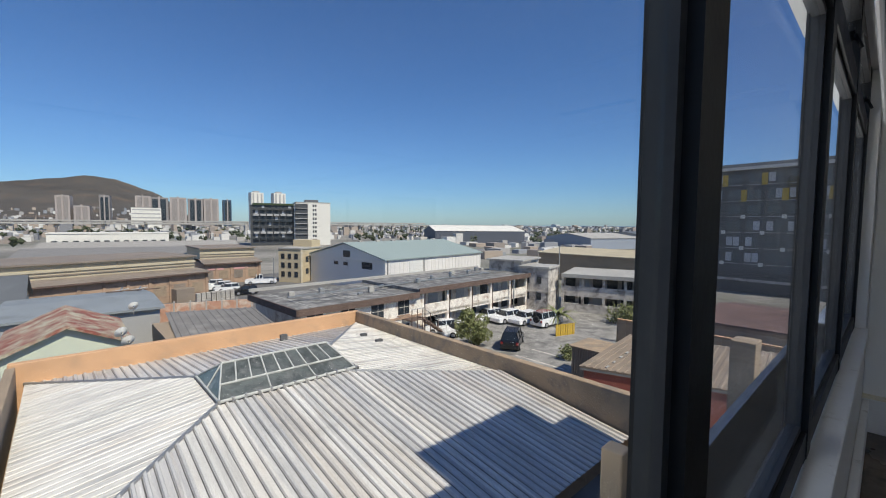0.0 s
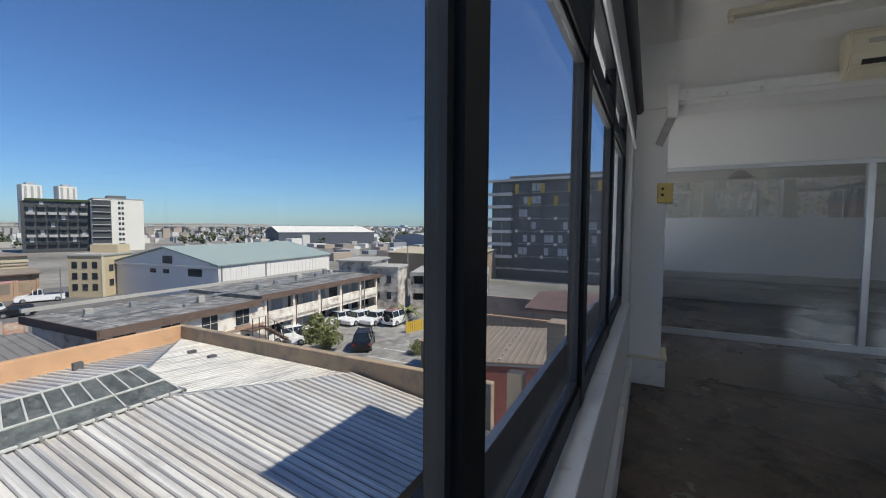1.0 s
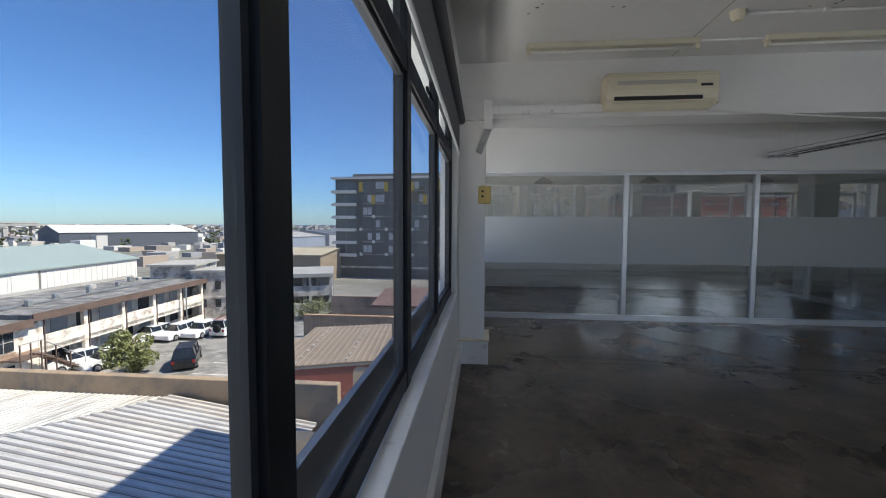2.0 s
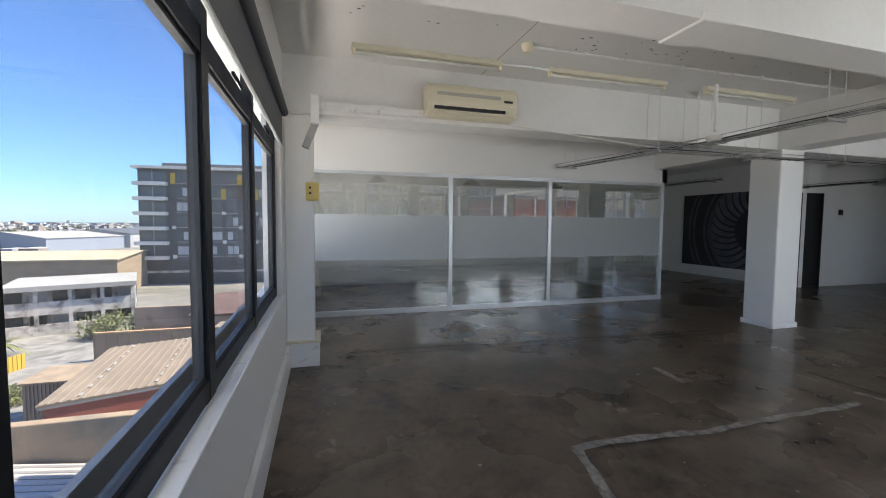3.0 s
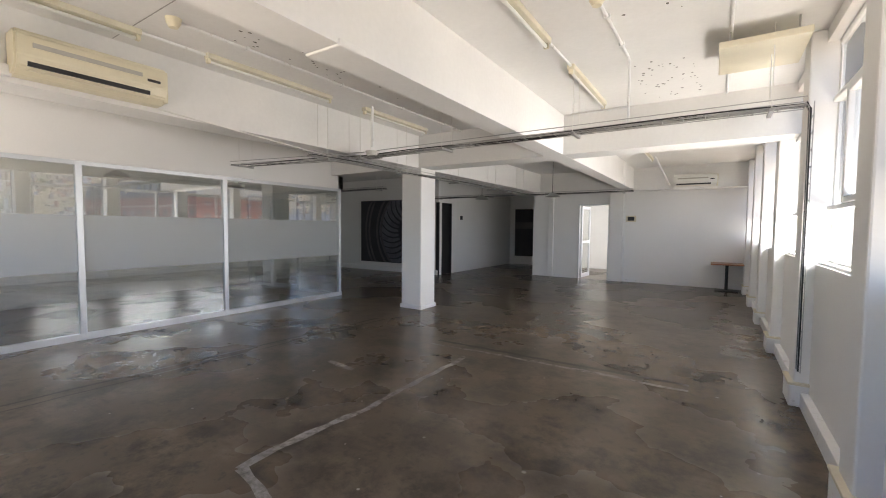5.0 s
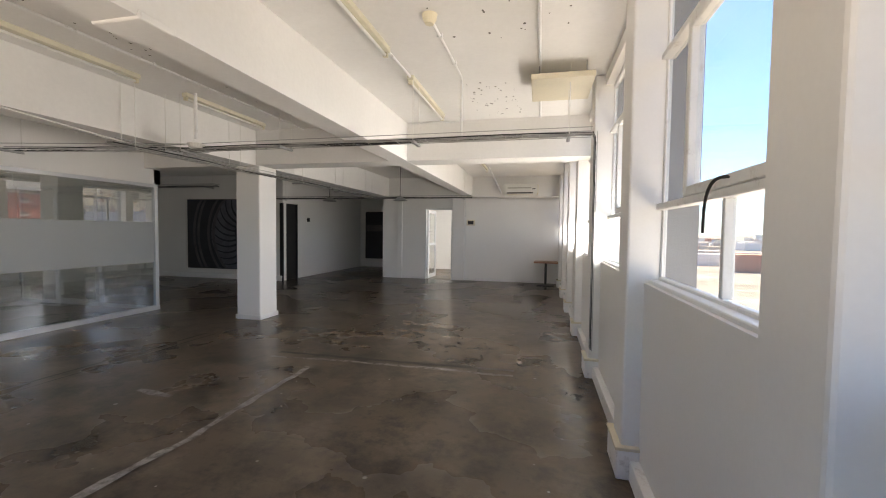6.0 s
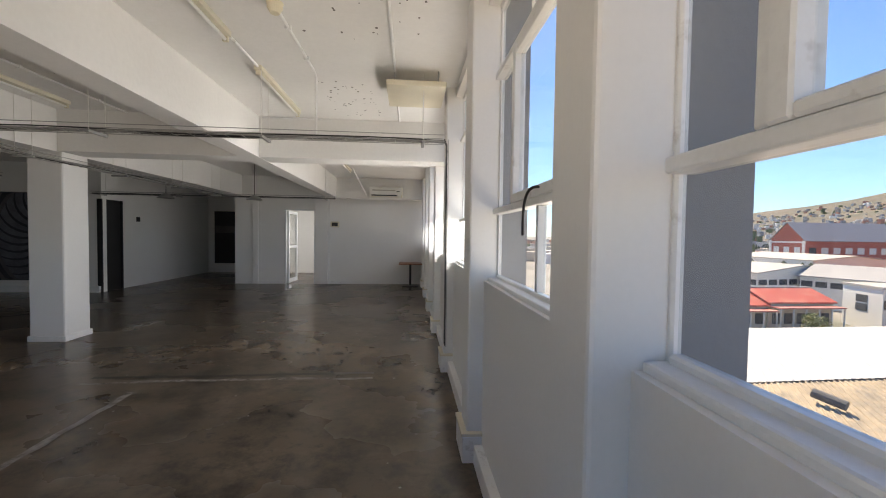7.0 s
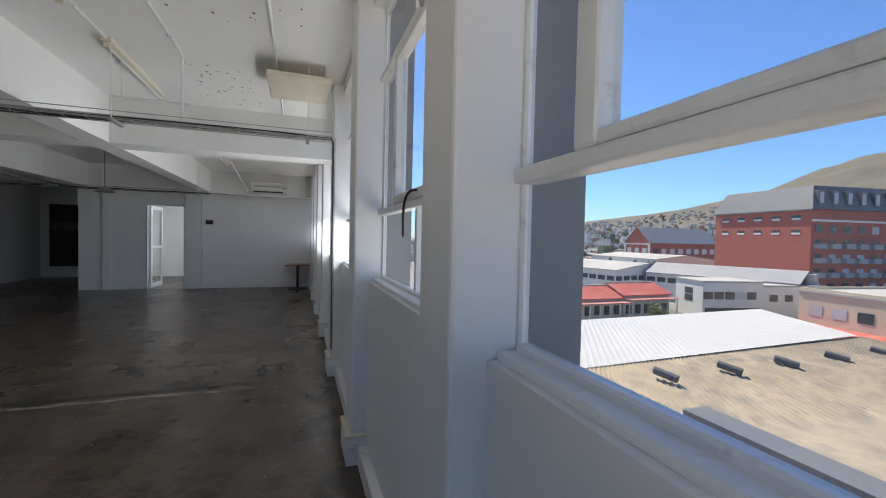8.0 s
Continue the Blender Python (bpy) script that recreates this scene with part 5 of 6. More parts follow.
TOWN = island_mat("town walls and roofs", ((0.40, 0.38, 0.36), (0.58, 0.56, 0.53), (0.30, 0.26, 0.23), (0.24, 0.24, 0.25), (0.68, 0.66, 0.62), (0.40, 0.33, 0.27), (0.30, 0.31, 0.33)))
SUBURB = island_mat("suburb walls and roofs", ((0.74, 0.70, 0.63), (0.50, 0.24, 0.16), (0.42, 0.38, 0.34), (0.80, 0.78, 0.73), (0.52, 0.44, 0.35), (0.16, 0.18, 0.09), (0.66, 0.60, 0.52), (0.36, 0.36, 0.37)))
town("distant_town", "low roofs of the town towards the hill", -12, 30, 260, 900, 1500, 1.2, 3.8, TOWN, 0.32)
town("distant_harbour", "low roofs and cranes of the harbour district", 30, 82, 260, 1300, 1900, 1.0, 3.2, TOWN, 0.38)
town("distant_suburb", "small houses of the suburb under the slope", -170, -95, 130, 900, 520, 2.0, 5.5, SUBURB, 0.8)
town("yard_sheds", "low sheds between the warehouses and the harbour", 34, 62, 118, 245, 70, 1.0, 2.6, TOWN, 0.55)
town("far_city", "far low skyline along the shore", 26, 76, 1200, 1900, 420, 2, 7, TOWN, 0.6)


def hill(name, label, pts, d, depth, mat_):
    """A ridge of a hill: outline by azimuth and height, falling away to the town."""
    v, f = [], []
    k = 24
    for i in range(len(pts) * 6 - 5):
        a, r = divmod(i, 6)
        az0, h0 = pts[a]
        az1, h1 = pts[min(a + 1, len(pts) - 1)]
        u = r / 6
        az, hh = math.radians(az0 + (az1 - az0) * u), h0 + (h1 - h0) * u
        hh += noise.noise((i * 0.37, 2.1, 0)) * 0.03 * hh
        for j in range(k + 1):
            s = j / k
            dd = d - depth * (1 - s)
            z = G + (hh - G) * (s ** 1.6) * (1 + 0.10 * noise.noise((i * 0.35, j * 0.35, 1.0)) * (1 - s))
            v.append((dd * math.sin(az), dd * math.cos(az), z))
    m = len(pts) * 6 - 5
    for i in range(m - 1):
        for j in range(k):
            p = i * (k + 1) + j
            f.append((p, p + k + 1, p + k + 2, p + 1))
    me = bpy.data.meshes.new(name)
    me.from_pydata(v, [], f)
    for p in me.polygons:
        p.use_smooth = True
    me.materials.append(mat_)
    return tagged(new(name, me), label, "hill", kind="structure")


HILLN = mat("dry scrub hill", (0.078, 0.068, 0.056), 0.95, var=0.4, scale=0.006, fine=0.08, bump=0.0, dirt=(0.16, 0.11, 0.072), dirt_at=0.62)
town("hillside_town", "pale houses on the foot of the hill", -12, 10, 1230, 1750, 200, 4, 9, TOWN, 0.22, slope_height(NORTH_RIDGE, 2500, 1300))
hill("hill_north", "brown scrub hill above the city", NORTH_RIDGE, 2500, 1300, HILLN)
hill("mountain_slope", "scrub mountain slope above the suburb", WEST_RIDGE, 2500, 1900, SCRUB)

# ---- west side, below the white windows ----
corrugated("white_west_roof", "broad white corrugated warehouse roof", ((-13.6, -17.2, -5.2), (-36.5, -16.8, -4.7), (-39.5, -25.2, -4.4), (-18.6, -24.6, -4.4)), 0, TINW, 0.42, 0.014)
piece("tan_west_roof", boxes((-40, -4.0, -17.0, -3.0, -6.2, -5.7)), TILE, "sandy asbestos roof below the windows", "roof")
corrugated("tan_west_sheet", "sandy ribbed asbestos roofing with vents", ((-4.0, -6.0, -6.3), (-40, -4.0, -6.0), (-37, -16.9, -4.85), (-13.5, -17.3, -5.25)), 0, TILE, 0.42, 0.05)
for i in range(5):
    f = i / 4
    x, y = -17.0 - 17 * f, -14.8 + 0.4 * f
    bm = bmesh.new()
    bmesh.ops.create_cone(bm, cap_ends=True, segments=12, radius1=0.2, radius2=0.2, depth=1.1, matrix=pose(x, y, -5.02, 80, 0, 25))
    piece("roof_ventilator", bm, LEAD, "dark round ridge ventilator on the sandy roof", "vent", "ridge ventilators", kind="")
gb, w_, d_ = block("lean_building", "small grey building with a maroon door below the windows", "building", -12.85, -12.15, -9.47, -3.47, -4.3, OFFW, SLATE, 0, -6.6)
part("door", boxes((w_, w_ + 0.04, -d_ + 0.5, -d_ + 1.0, -6.2, -4.6)), mat("maroon door paint", (0.25, 0.02, 0.07), 0.6), gb)
windows(gb, ((w_, -d_), (w_, d_)), 1, 3, (0.9, 0.7), 0.25, 0.9, -5.6, -4.6)
piece("white_west_body", boxes((-37, -17, -24.4, -17.4, G, -5.4)), OFFW, "white body of the warehouse", "building")

rb = thing("red_brick_block", "five-storey red brick block with a slate mansard roof", "apartment block", at=(-96.2, -52.9, 0), turn=-9)
part("wall", boxes((-50, 0, -23, 0.0, G, 8.7)), BRICKR, rb)
bm = bmesh.new()
lo = [(-50.5, -23.5, 8.7), (0.5, -23.5, 8.7), (0.5, 0.5, 8.7), (-50.5, 0.5, 8.7)]
hi = [(-49, -21.5, 13.6), (-1.6, -21.5, 13.6), (-1.6, -1.2, 13.6), (-49, -1.2, 13.6)]
a_ = [bm.verts.new(p) for p in lo]
b_ = [bm.verts.new(p) for p in hi]
bm.faces.new(b_)
for i in range(4):
    j = (i + 1) % 4
    bm.faces.new((a_[i], a_[j], b_[j], b_[i]))
bmesh.ops.recalc_face_normals(bm, faces=bm.faces[:])
part("roof", bm, SLATE, rb)
part("cornice", boxes((-50, -0.02, 0.0, 0.15, 6.3, 6.7)), OFFW, rb, "white string course")
part("gutter", boxes((0.0, 0.55, -23.4, 0.4, 8.5, 8.75)), SLATE, rb)
for z0, z1 in ((6.2, 8.0), (3.1, 5.1)):
    windows(rb, ((0, -23), (0, 0)), 1, 5, (1.9, 1.0), 0.04, 0.96, z0, z1)
    for i in range(5):
        y = -23 + 23 * (0.04 + 0.92 * (i + 0.5) / 5)
        part("half_blind", boxes((0.0, 0.06, y - 0.9, y + 0.9, (z0 + z1) / 2 - 0.45, (z0 + z1) / 2 - 0.05)), OFFW, rb)
windows(rb, ((0, 0), (-50, 0)), 5, 14, (1.7, 1.5), 0.0, 1.0, -8.2, 6.2, alt=BLINDW)
for i in range(14):
    part("dormer", boxes((-2.6 - i * 3.5, -1.2 - i * 3.5, -1.8, 0.25, 9.3, 12.6)), SLATE, rb)
    o = new("window", win_mesh(0.9, 2.2, BLINDW))
    o.parent = rb
    o.matrix_basis = pose(-1.9 - i * 3.5, 0.25, 11.0, 0, 0, 180)
for r in range(3):
    for i in range(14):
        part("balcony", boxes((-2.9 - i * 3.5, -0.7 - i * 3.5, 0.0, 0.9, -4.9 + r * 2.9, -3.9 + r * 2.9)), MIDGR, rb, "grey balcony front")

gbl = shed("brick_gable_building", "brick building with white bands and a slate gable roof", "building", -142.5, -126.75, 17.5, 6.3, 1.2, 7.0, BRICKR, mat("pale slate roofing", (0.24, 0.245, 0.26), 0.6), 0, "x")
windows(gbl, ((17.5, -6.3), (17.5, 6.3)), 1, 3, (2.0, 2.2), 0.05, 0.95, -4.0, 0.0, pane=OFFW)
windows(gbl, ((17.5, 6.3), (-17.5, 6.3)), 1, 8, (2.4, 2.0), 0.02, 0.98, -4.0, 0.0, alt=OFFW)
part("corner_quoin", boxes((17.4, 17.75, 5.6, 6.45, G, 1.2), (17.4, 17.75, -6.45, -5.6, G, 1.2)), OFFW, gbl)
part("band", boxes((17.5, 17.7, -6.4, 6.4, 0.4, 0.9)), OFFW, gbl, "white painted band")
wb_, w_, d_ = block("white_villa", "white flat-roofed building with ribbon windows", "building", -66.0, -56.5, -48.5, -42.5, -4.3, OFFW, LIGHTR, -14)
windows(wb_, ((w_, -d_), (w_, d_)), 2, 1, (1.7, 0.9), 0.35, 0.65, -7.4, -5.2)
windows(wb_, ((w_, d_), (-w_, d_)), 1, 5, (1.5, 1.1), 0.0, 0.9, -6.8, -5.6, alt=BLINDW)
part("lower_opening", boxes((-w_ + 0.4, w_ - 0.4, d_, d_ + 0.05, -9.4, -8.0)), WINGL, wb_)
wb2, w_, d_ = block("white_villa", "low cream wing of the white building", "building", -77.0, -66.5, -47.5, -40.5, -4.9, OFFW, LIGHTR, -14)
windows(wb2, ((w_, d_), (-w_, d_)), 1, 4, (1.3, 1.0), 0.05, 1.0, -7.2, -6.0)
tank = thing("water_tank", "grey water tank on the flat roof", "tank", at=(-76.0, -41.5, -4.65))
bm = bmesh.new()
bmesh.ops.create_cone(bm, cap_ends=True, segments=20, radius1=0.9, radius2=0.9, depth=1.6, matrix=Matrix.Translation((0, 0, 0.8)))
part("body", bm, LIGHTR, tank, smooth=False)
GREYRF = mat("pale grey sheeting", (0.30, 0.295, 0.29), 0.6, var=0.1, scale=0.3, fine=5)
pr = shed("pale_roof_hall", "long pale hall with a grey pitched roof and brown gable", "building", -72.5, -53.0, 4.8, 11.5, -4.5, -2.8, OFFW, GREYRF, 18, "y")
windows(pr, ((4.8, -11.5), (4.8, 11.5)), 1, 12, (1.5, 0.9), 0.0, 1.0, -6.3, -5.0)
bm = bmesh.new()
vs_ = [bm.verts.new((x, y, z)) for y in (11.5, 11.62) for x, z in ((-4.7, -4.6), (4.7, -4.6), (0, -2.95))]
for f_ in ((0, 1, 2), (5, 4, 3), (0, 3, 4, 1), (1, 4, 5, 2), (2, 5, 3, 0)):
    bm.faces.new([vs_[i] for i in f_])
part("gable_cladding", bm, mat("red-brown gable cladding", (0.16, 0.06, 0.045), 0.8), pr, "red-brown gable cladding")
pl = shed("pale_roof_hall", "low pale hall with a bright roof", "building", -65.0, -73.5, 10, 9.5, -4.2, -3.0, OFFW, LIGHTR, 10, "y")
windows(pl, ((10, -9.5), (10, 9.5)), 1, 9, (1.7, 0.9), 0.0, 1.0, -6.3, -5.0)
windows(pl, ((10, 9.5), (-10, 9.5)), 1, 9, (1.7, 0.9), 0.0, 1.0, -6.3, -5.0)
shed("pale_roof_hall", "low pale hall with a bright roof", "building", -112, -108, 12, 14, -3.8, -2.6, OFFW, LIGHTR, 0, "y")
bb, w_, d_ = block("beige_building", "beige flat-roofed building with a red lower roof", "building", -79, -58.3, -32.1, -18, -4.3, BEIGE, LIGHTR, -8, para=0.3)
windows(bb, ((w_, -d_), (w_, d_)), 1, 5, (1.5, 1.2), 0.05, 0.95, -7.2, -5.6, alt=BLINDW)
part("lower_roof", boxes((w_, w_ + 3.2, -d_ - 1, d_, G, -8.0)), REDTIN, bb, "faded red lower roof")
for cx, dz in ((-39.6, 0.0), (-48.4, 0.35)):
    rh = shed("red_roof_house", "terrace house with a faded red tin roof and veranda", "house", cx, -50.0, 4.3, 3.4, -6.7 + dz, -5.4 + dz, CREAMB, REDTIN, 0, "x")
    part("veranda_roof", boxes((-4.3, 4.3, 3.5, 5.1, -7.2 + dz, -7.05 + dz)), mat("pale red veranda roofing", (0.50, 0.20, 0.16), 0.7, var=0.25, scale=0.8), rh)
    windows(rh, ((4.3, 3.4), (-4.3, 3.4)), 1, 5, (1.0, 1.3), 0.02, 0.98, -9.2, -7.4)
    part("ridge_cap", boxes((-4.5, 4.5, -0.15, 0.15, -5.25 + dz, -5.1 + dz)), LIGHTR, rh)
    for i in range(6):
        part("veranda_post", boxes((-4.2 + i * 1.66, -4.08 + i * 1.66, 4.9, 5.02, G, -7.2 + dz)), OFFW, rh)
    for i in range(9):
        part("sheet_seam", boxes((-4.2 + i * 1.05, -4.14 + i * 1.05, 0.1, 3.5, -6.62 + dz, -6.6 + dz)), REDTIN, rh)


# ---- plants ----
def leaf_cloud(name, cx, cy, z0, blobs, n, size, mat_, parent):
    v, f = [], []
    for _ in range(n):
        bx, by, bz, r = blobs[rng.integers(len(blobs))]
        d = rng.normal(size=3)
        d /= np.linalg.norm(d) + 1e-9
        rr = r * (0.55 + 0.5 * rng.uniform() ** 0.5)
        c = np.array([cx + bx, cy + by, z0 + bz]) + d * rr
        a, b = rng.normal(size=3), rng.normal(size=3)
        a *= size * rng.uniform(0.6, 1.4) / (np.linalg.norm(a) + 1e-9)
        b *= size * 0.6 / (np.linalg.norm(b) + 1e-9)
        s = len(v)
        v += [tuple(c - a), tuple(c + b), tuple(c + a), tuple(c - b)]
        f.append((s, s + 1, s + 2, s + 3))
    me = bpy.data.meshes.new(name)
    me.from_pydata(v, [], f)
    me.materials.append(mat_)
    o = new(name, me)
    o.parent = parent
    return o


def tree(label, x, y, h, spread, n=2200, size=0.16):
    t_ = thing("tree", label, "tree", at=(0, 0, 0))
    bm = bmesh.new()
    bmesh.ops.create_cone(bm, cap_ends=True, segments=8, radius1=0.16, radius2=0.07, depth=h * 0.6, matrix=Matrix.Translation((x, y, G + h * 0.3)))
    for i in range(5):
        a = i * 1.26
        rod(bm, (x, y, G + h * 0.4), (x + math.cos(a) * spread * 0.5, y + math.sin(a) * spread * 0.5, G + h * 0.7), 0.05, 6)
    part("trunk", bm, BARK, t_)
    blobs = [(rng.uniform(-0.6, 0.6) * spread, rng.uniform(-0.6, 0.6) * spread, h * rng.uniform(0.2, 0.85), spread * rng.uniform(0.25, 0.45)) for _ in range(18)]
    leaf_cloud("crown", x, y, G, blobs, n, size, LEAF, t_)
    return t_


tree("bushy green tree at the edge of the parking yard", 27.2, 25.5, 3.3, 1.7, 4200, 0.13)
tree("green shrub beside the gallery wing", 46.0, 20.5, 2.4, 2.2, 1200, 0.16)
tree("green shrub beside the gallery wing", 45.6, 17.0, 2.2, 2.0, 1000, 0.16)
tree("small bush in front of the red-roofed houses", -45.5, -42.5, 2.6, 1.6, 900, 0.16)
tree("low bush by the corrugated shed", 30.2, 18.2, 1.1, 0.9, 700, 0.1)
tree("low bush by the corrugated shed", 31.6, 17.4, 1.3, 1.0, 800, 0.1)
pm = thing("palm", "low spreading palm beside the stair tower", "palm", at=(40.4, 25.2, G))
bm = bmesh.new()
bmesh.ops.create_cone(bm, cap_ends=True, segments=10, radius1=0.4, radius2=0.3, depth=1.0, matrix=Matrix.Translation((0, 0, 0.5)))
part("trunk", bm, BARK, pm)
v, f = [], []
for i in range(34):
    a = i * 2.4
    L_ = 2.3
    lift = 0.3 + 1.1 * ((i * 37) % 34) / 34
    for j in range(6):
        s0, s1 = j / 6, (j + 1) / 6
        q = len(v)
        for s in (s0, s1):
            r = L_ * s
            z = 1.0 + lift * 1.6 * s - 1.5 * s * s
            wd = 0.22 * (1 - s) + 0.02
            v += [(math.cos(a) * r - math.sin(a) * wd, math.sin(a) * r + math.cos(a) * wd, z), (math.cos(a) * r + math.sin(a) * wd, math.sin(a) * r - math.cos(a) * wd, z)]
        f.append((q, q + 1, q + 3, q + 2))
me = bpy.data.meshes.new("fronds")
me.from_pydata(v, [], f)
me.materials.append(LEAF)
o = new("fronds", me)
o.parent = pm
fe = thing("yellow_fence", "short yellow board fence in the yard", "fence", at=(35.6, 22.5, G), turn=-18)
for i in range(8):
    part("board", boxes((i * 0.3, i * 0.3 + 0.24, -0.03, 0.03, 0, 1.15)), MUSTARD, fe)

FARLEAF = mat("dark green foliage", (0.055, 0.068, 0.034), 0.8, var=0.5, scale=0.5, fine=3, bump=0.0)


def far_trees(name, label, az0, az1, d0, d1, n, r0, r1):
    v, f = [], []
    for _ in range(n):
        az, d = math.radians(rng.uniform(az0, az1)), d0 + (d1 - d0) * rng.uniform()
        cx, cy = d * math.sin(az), d * math.cos(az)
        for _ in range(7):
            ox, oy, oz, r = rng.uniform(-1, 1) * r1 * 0.6, rng.uniform(-1, 1) * r1 * 0.6, rng.uniform(0.6, 1.6) * r1, rng.uniform(r0, r1) * 0.5
            s = len(v)
            for dx, dy, dz in ((1, 0, 0), (0, 1, 0), (-1, 0, 0), (0, -1, 0), (0, 0, 1), (0, 0, -1)):
                k = r * rng.uniform(0.7, 1.3)
                v.append((cx + ox + dx * k, cy + oy + dy * k, G + oz + dz * k))
            for a, b in ((0, 1), (1, 2), (2, 3), (3, 0)):
                f += [(s + a, s + b, s + 4), (s + b, s + a, s + 5)]
    me = bpy.data.meshes.new(name)
    me.from_pydata(v, [], f)
    me.materials.append(FARLEAF)
    return tagged(new(name, me), label, "trees", kind="stuff")


far_trees("suburb_trees", "dark green trees between the far houses", -150, -95, 110, 900, 420, 1.0, 3.2)
far_trees("town_trees", "dark green trees among the far roofs", -14, 80, 220, 1000, 650, 0.9, 2.6)
town("slope_suburb", "pale houses climbing the foot of the mountain slope", -146, -86, 640, 1500, 1700, 4, 9, SUBURB, 0.30, slope_height(WEST_RIDGE, 2500, 1900))
town("upper_suburb", "pale houses high on the slope", -147, -127, 1000, 2250, 420, 4, 8, SUBURB, 0.24, slope_height(WEST_RIDGE, 2500, 1900))
town("near_suburb", "small houses and sheds of the near suburb", -148, -131, 150, 420, 190, 2.0, 4.5, SUBURB, 0.6)

# ---- parked vehicles ----
TYRE = mat("tyre rubber", (0.02, 0.02, 0.02), 0.9)
RIM = mat("alloy rim", (0.4, 0.4, 0.42), 0.4, metal=0.6)
CARW = mat("white car paint", (0.78, 0.78, 0.78), 0.25, var=0.02, bump=0.0)
CARB = mat("black car paint", (0.012, 0.013, 0.016), 0.2, var=0.02, bump=0.0)
CARGL = mat("car glass", (0.02, 0.024, 0.028), 0.08, var=0.1, bump=0.0)
LAMPR = mat("tail lamp", (0.25, 0.01, 0.01), 0.3, bump=0.0)
LAMPW = mat("head lamp", (0.6, 0.6, 0.6), 0.2, bump=0.0)


def prism(prof, w0, w1):
    """Side outline (y, z, inset) swept across the width."""
    bm = bmesh.new()
    a = [bm.verts.new((-w0 / 2 + k, y, z)) for y, z, k in prof]
    b = [bm.verts.new((w0 / 2 - k, y, z)) for y, z, k in prof]
    bm.faces.new(a)
    bm.faces.new(b[::-1])
    n_ = len(prof)
    for i in range(n_):
        j = (i + 1) % n_
        bm.faces.new((a[i], b[i], b[j], a[j]))
    bmesh.ops.recalc_face_normals(bm, faces=bm.faces[:])
    return bm


def car(label, category, paint, kind):
    L_, H_, belt = {"hatch": (3.6, 1.36, 0.88), "suv": (3.9, 1.66, 1.02), "van": (4.2, 1.66, 1.0), "pickup": (5.1, 1.75, 1.05)}[kind]
    c = thing("car", label, category, "parked cars")
    h_ = L_ / 2
    prof = [(-h_, 0.35, 0.04), (-h_ + 0.1, 0.22, 0), (h_ - 0.1, 0.22, 0), (h_, 0.35, 0.04), (h_ - 0.03, belt * 0.72, 0.06), (h_ - 0.25, belt * 0.86, 0.06), (h_ * 0.42, belt, 0.04), (-h_ + 0.1, belt, 0.04), (-h_, belt * 0.8, 0.05)]
    bm = prism(prof, 1.62, 1.62)
    bmesh.ops.bevel(bm, geom=bm.edges[:], offset=0.04, segments=2, affect="EDGES")
    part("body", bm, paint, c, smooth=False)
    back = -h_ + 0.12 if kind != "pickup" else -0.35
    cab = [(back, belt - 0.02, 0.06), (h_ * 0.45, belt - 0.02, 0.06), (h_ * 0.12, H_ - 0.06, 0.22), (back + 0.22, H_ - 0.04, 0.22)]
    part("glasshouse", prism(cab, 1.56, 1.56), CARGL, c)
    part("roof", soft_cube(-0.57, 0.57, back + 0.22, h_ * 0.12, H_ - 0.07, H_, 0.03), paint, c)
    for y in (back + 0.12, (back + h_ * 0.3) / 2, h_ * 0.28):
        for s in (-1, 1):
            bm = bmesh.new()
            rod(bm, (s * 0.73, y, belt), (s * 0.57, y + 0.02, H_ - 0.05), 0.035, 6)
            part("pillar", bm, paint, c)
    for y in (-h_ + 0.8, h_ - 0.85):
        for s in (-1, 1):
            bm = bmesh.new()
            rod(bm, (s * 0.64, y, 0.30), (s * 0.83, y, 0.32), 0.30, 18)
            wh = part("wheel", bm, TYRE, c)
            bm = bmesh.new()
            rod(bm, (s * 0.825, y, 0.30), (s * 0.845, y, 0.30), 0.2, 14)
            part("rim", bm, RIM, wh)
    for s in (-1, 1):
        part("headlight", soft_cube(s * 0.60 - 0.16, s * 0.60 + 0.16, h_ - 0.12, h_ + 0.01, belt * 0.62, belt * 0.75, 0.02), LAMPW, c)
        part("tail_light", soft_cube(s * 0.66 - 0.1, s * 0.66 + 0.1, -h_ - 0.01, -h_ + 0.1, belt * 0.62, belt * 0.85, 0.02), LAMPR, c)
    if kind == "suv":
        bm = bmesh.new()
        rod(bm, (0.15, -h_ - 0.02, 0.95), (0.15, -h_ - 0.22, 0.95), 0.36, 18)
        part("spare_wheel", bm, TYRE, c)
        part("roof_rack", boxes(*[(-0.6, 0.6, -1.6 + i * 0.4, -1.55 + i * 0.4, H_, H_ + 0.06) for i in range(5)]), mat("red roof rack", (0.35, 0.08, 0.06), 0.6), c)
    if kind == "pickup":
        part("load_bed", boxes((-0.75, 0.75, -h_ + 0.15, -0.4, belt - 0.15, belt + 0.005)), DARKP, c)
    return c


hatch = car("white hatchback parked in the yard", "car", CARW, "hatch")
hatch.matrix_world = pose(35.6, 31.3, G + 0.03, 0, 0, 84)
for x, y, a in ((36.6, 29.5, 86), (37.6, 27.7, 88), (27.9, 31.0, 70), (28.6, 28.9, 70)):
    copy_thing(hatch, pose(x, y, G + 0.03, 0, 0, a))
suv = car("white off-road car with roof rack and spare wheel", "car", CARW, "suv")
suv.matrix_world = pose(38.8, 25.6, G + 0.03, 0, 0, -92)
van = car("black people carrier parked in the yard", "car", CARB, "van")
van.matrix_world = pose(30.0, 23.4, G + 0.03, 0, 0, -60)
c2 = car("white sedan parked in the side street", "car", CARW, "hatch")
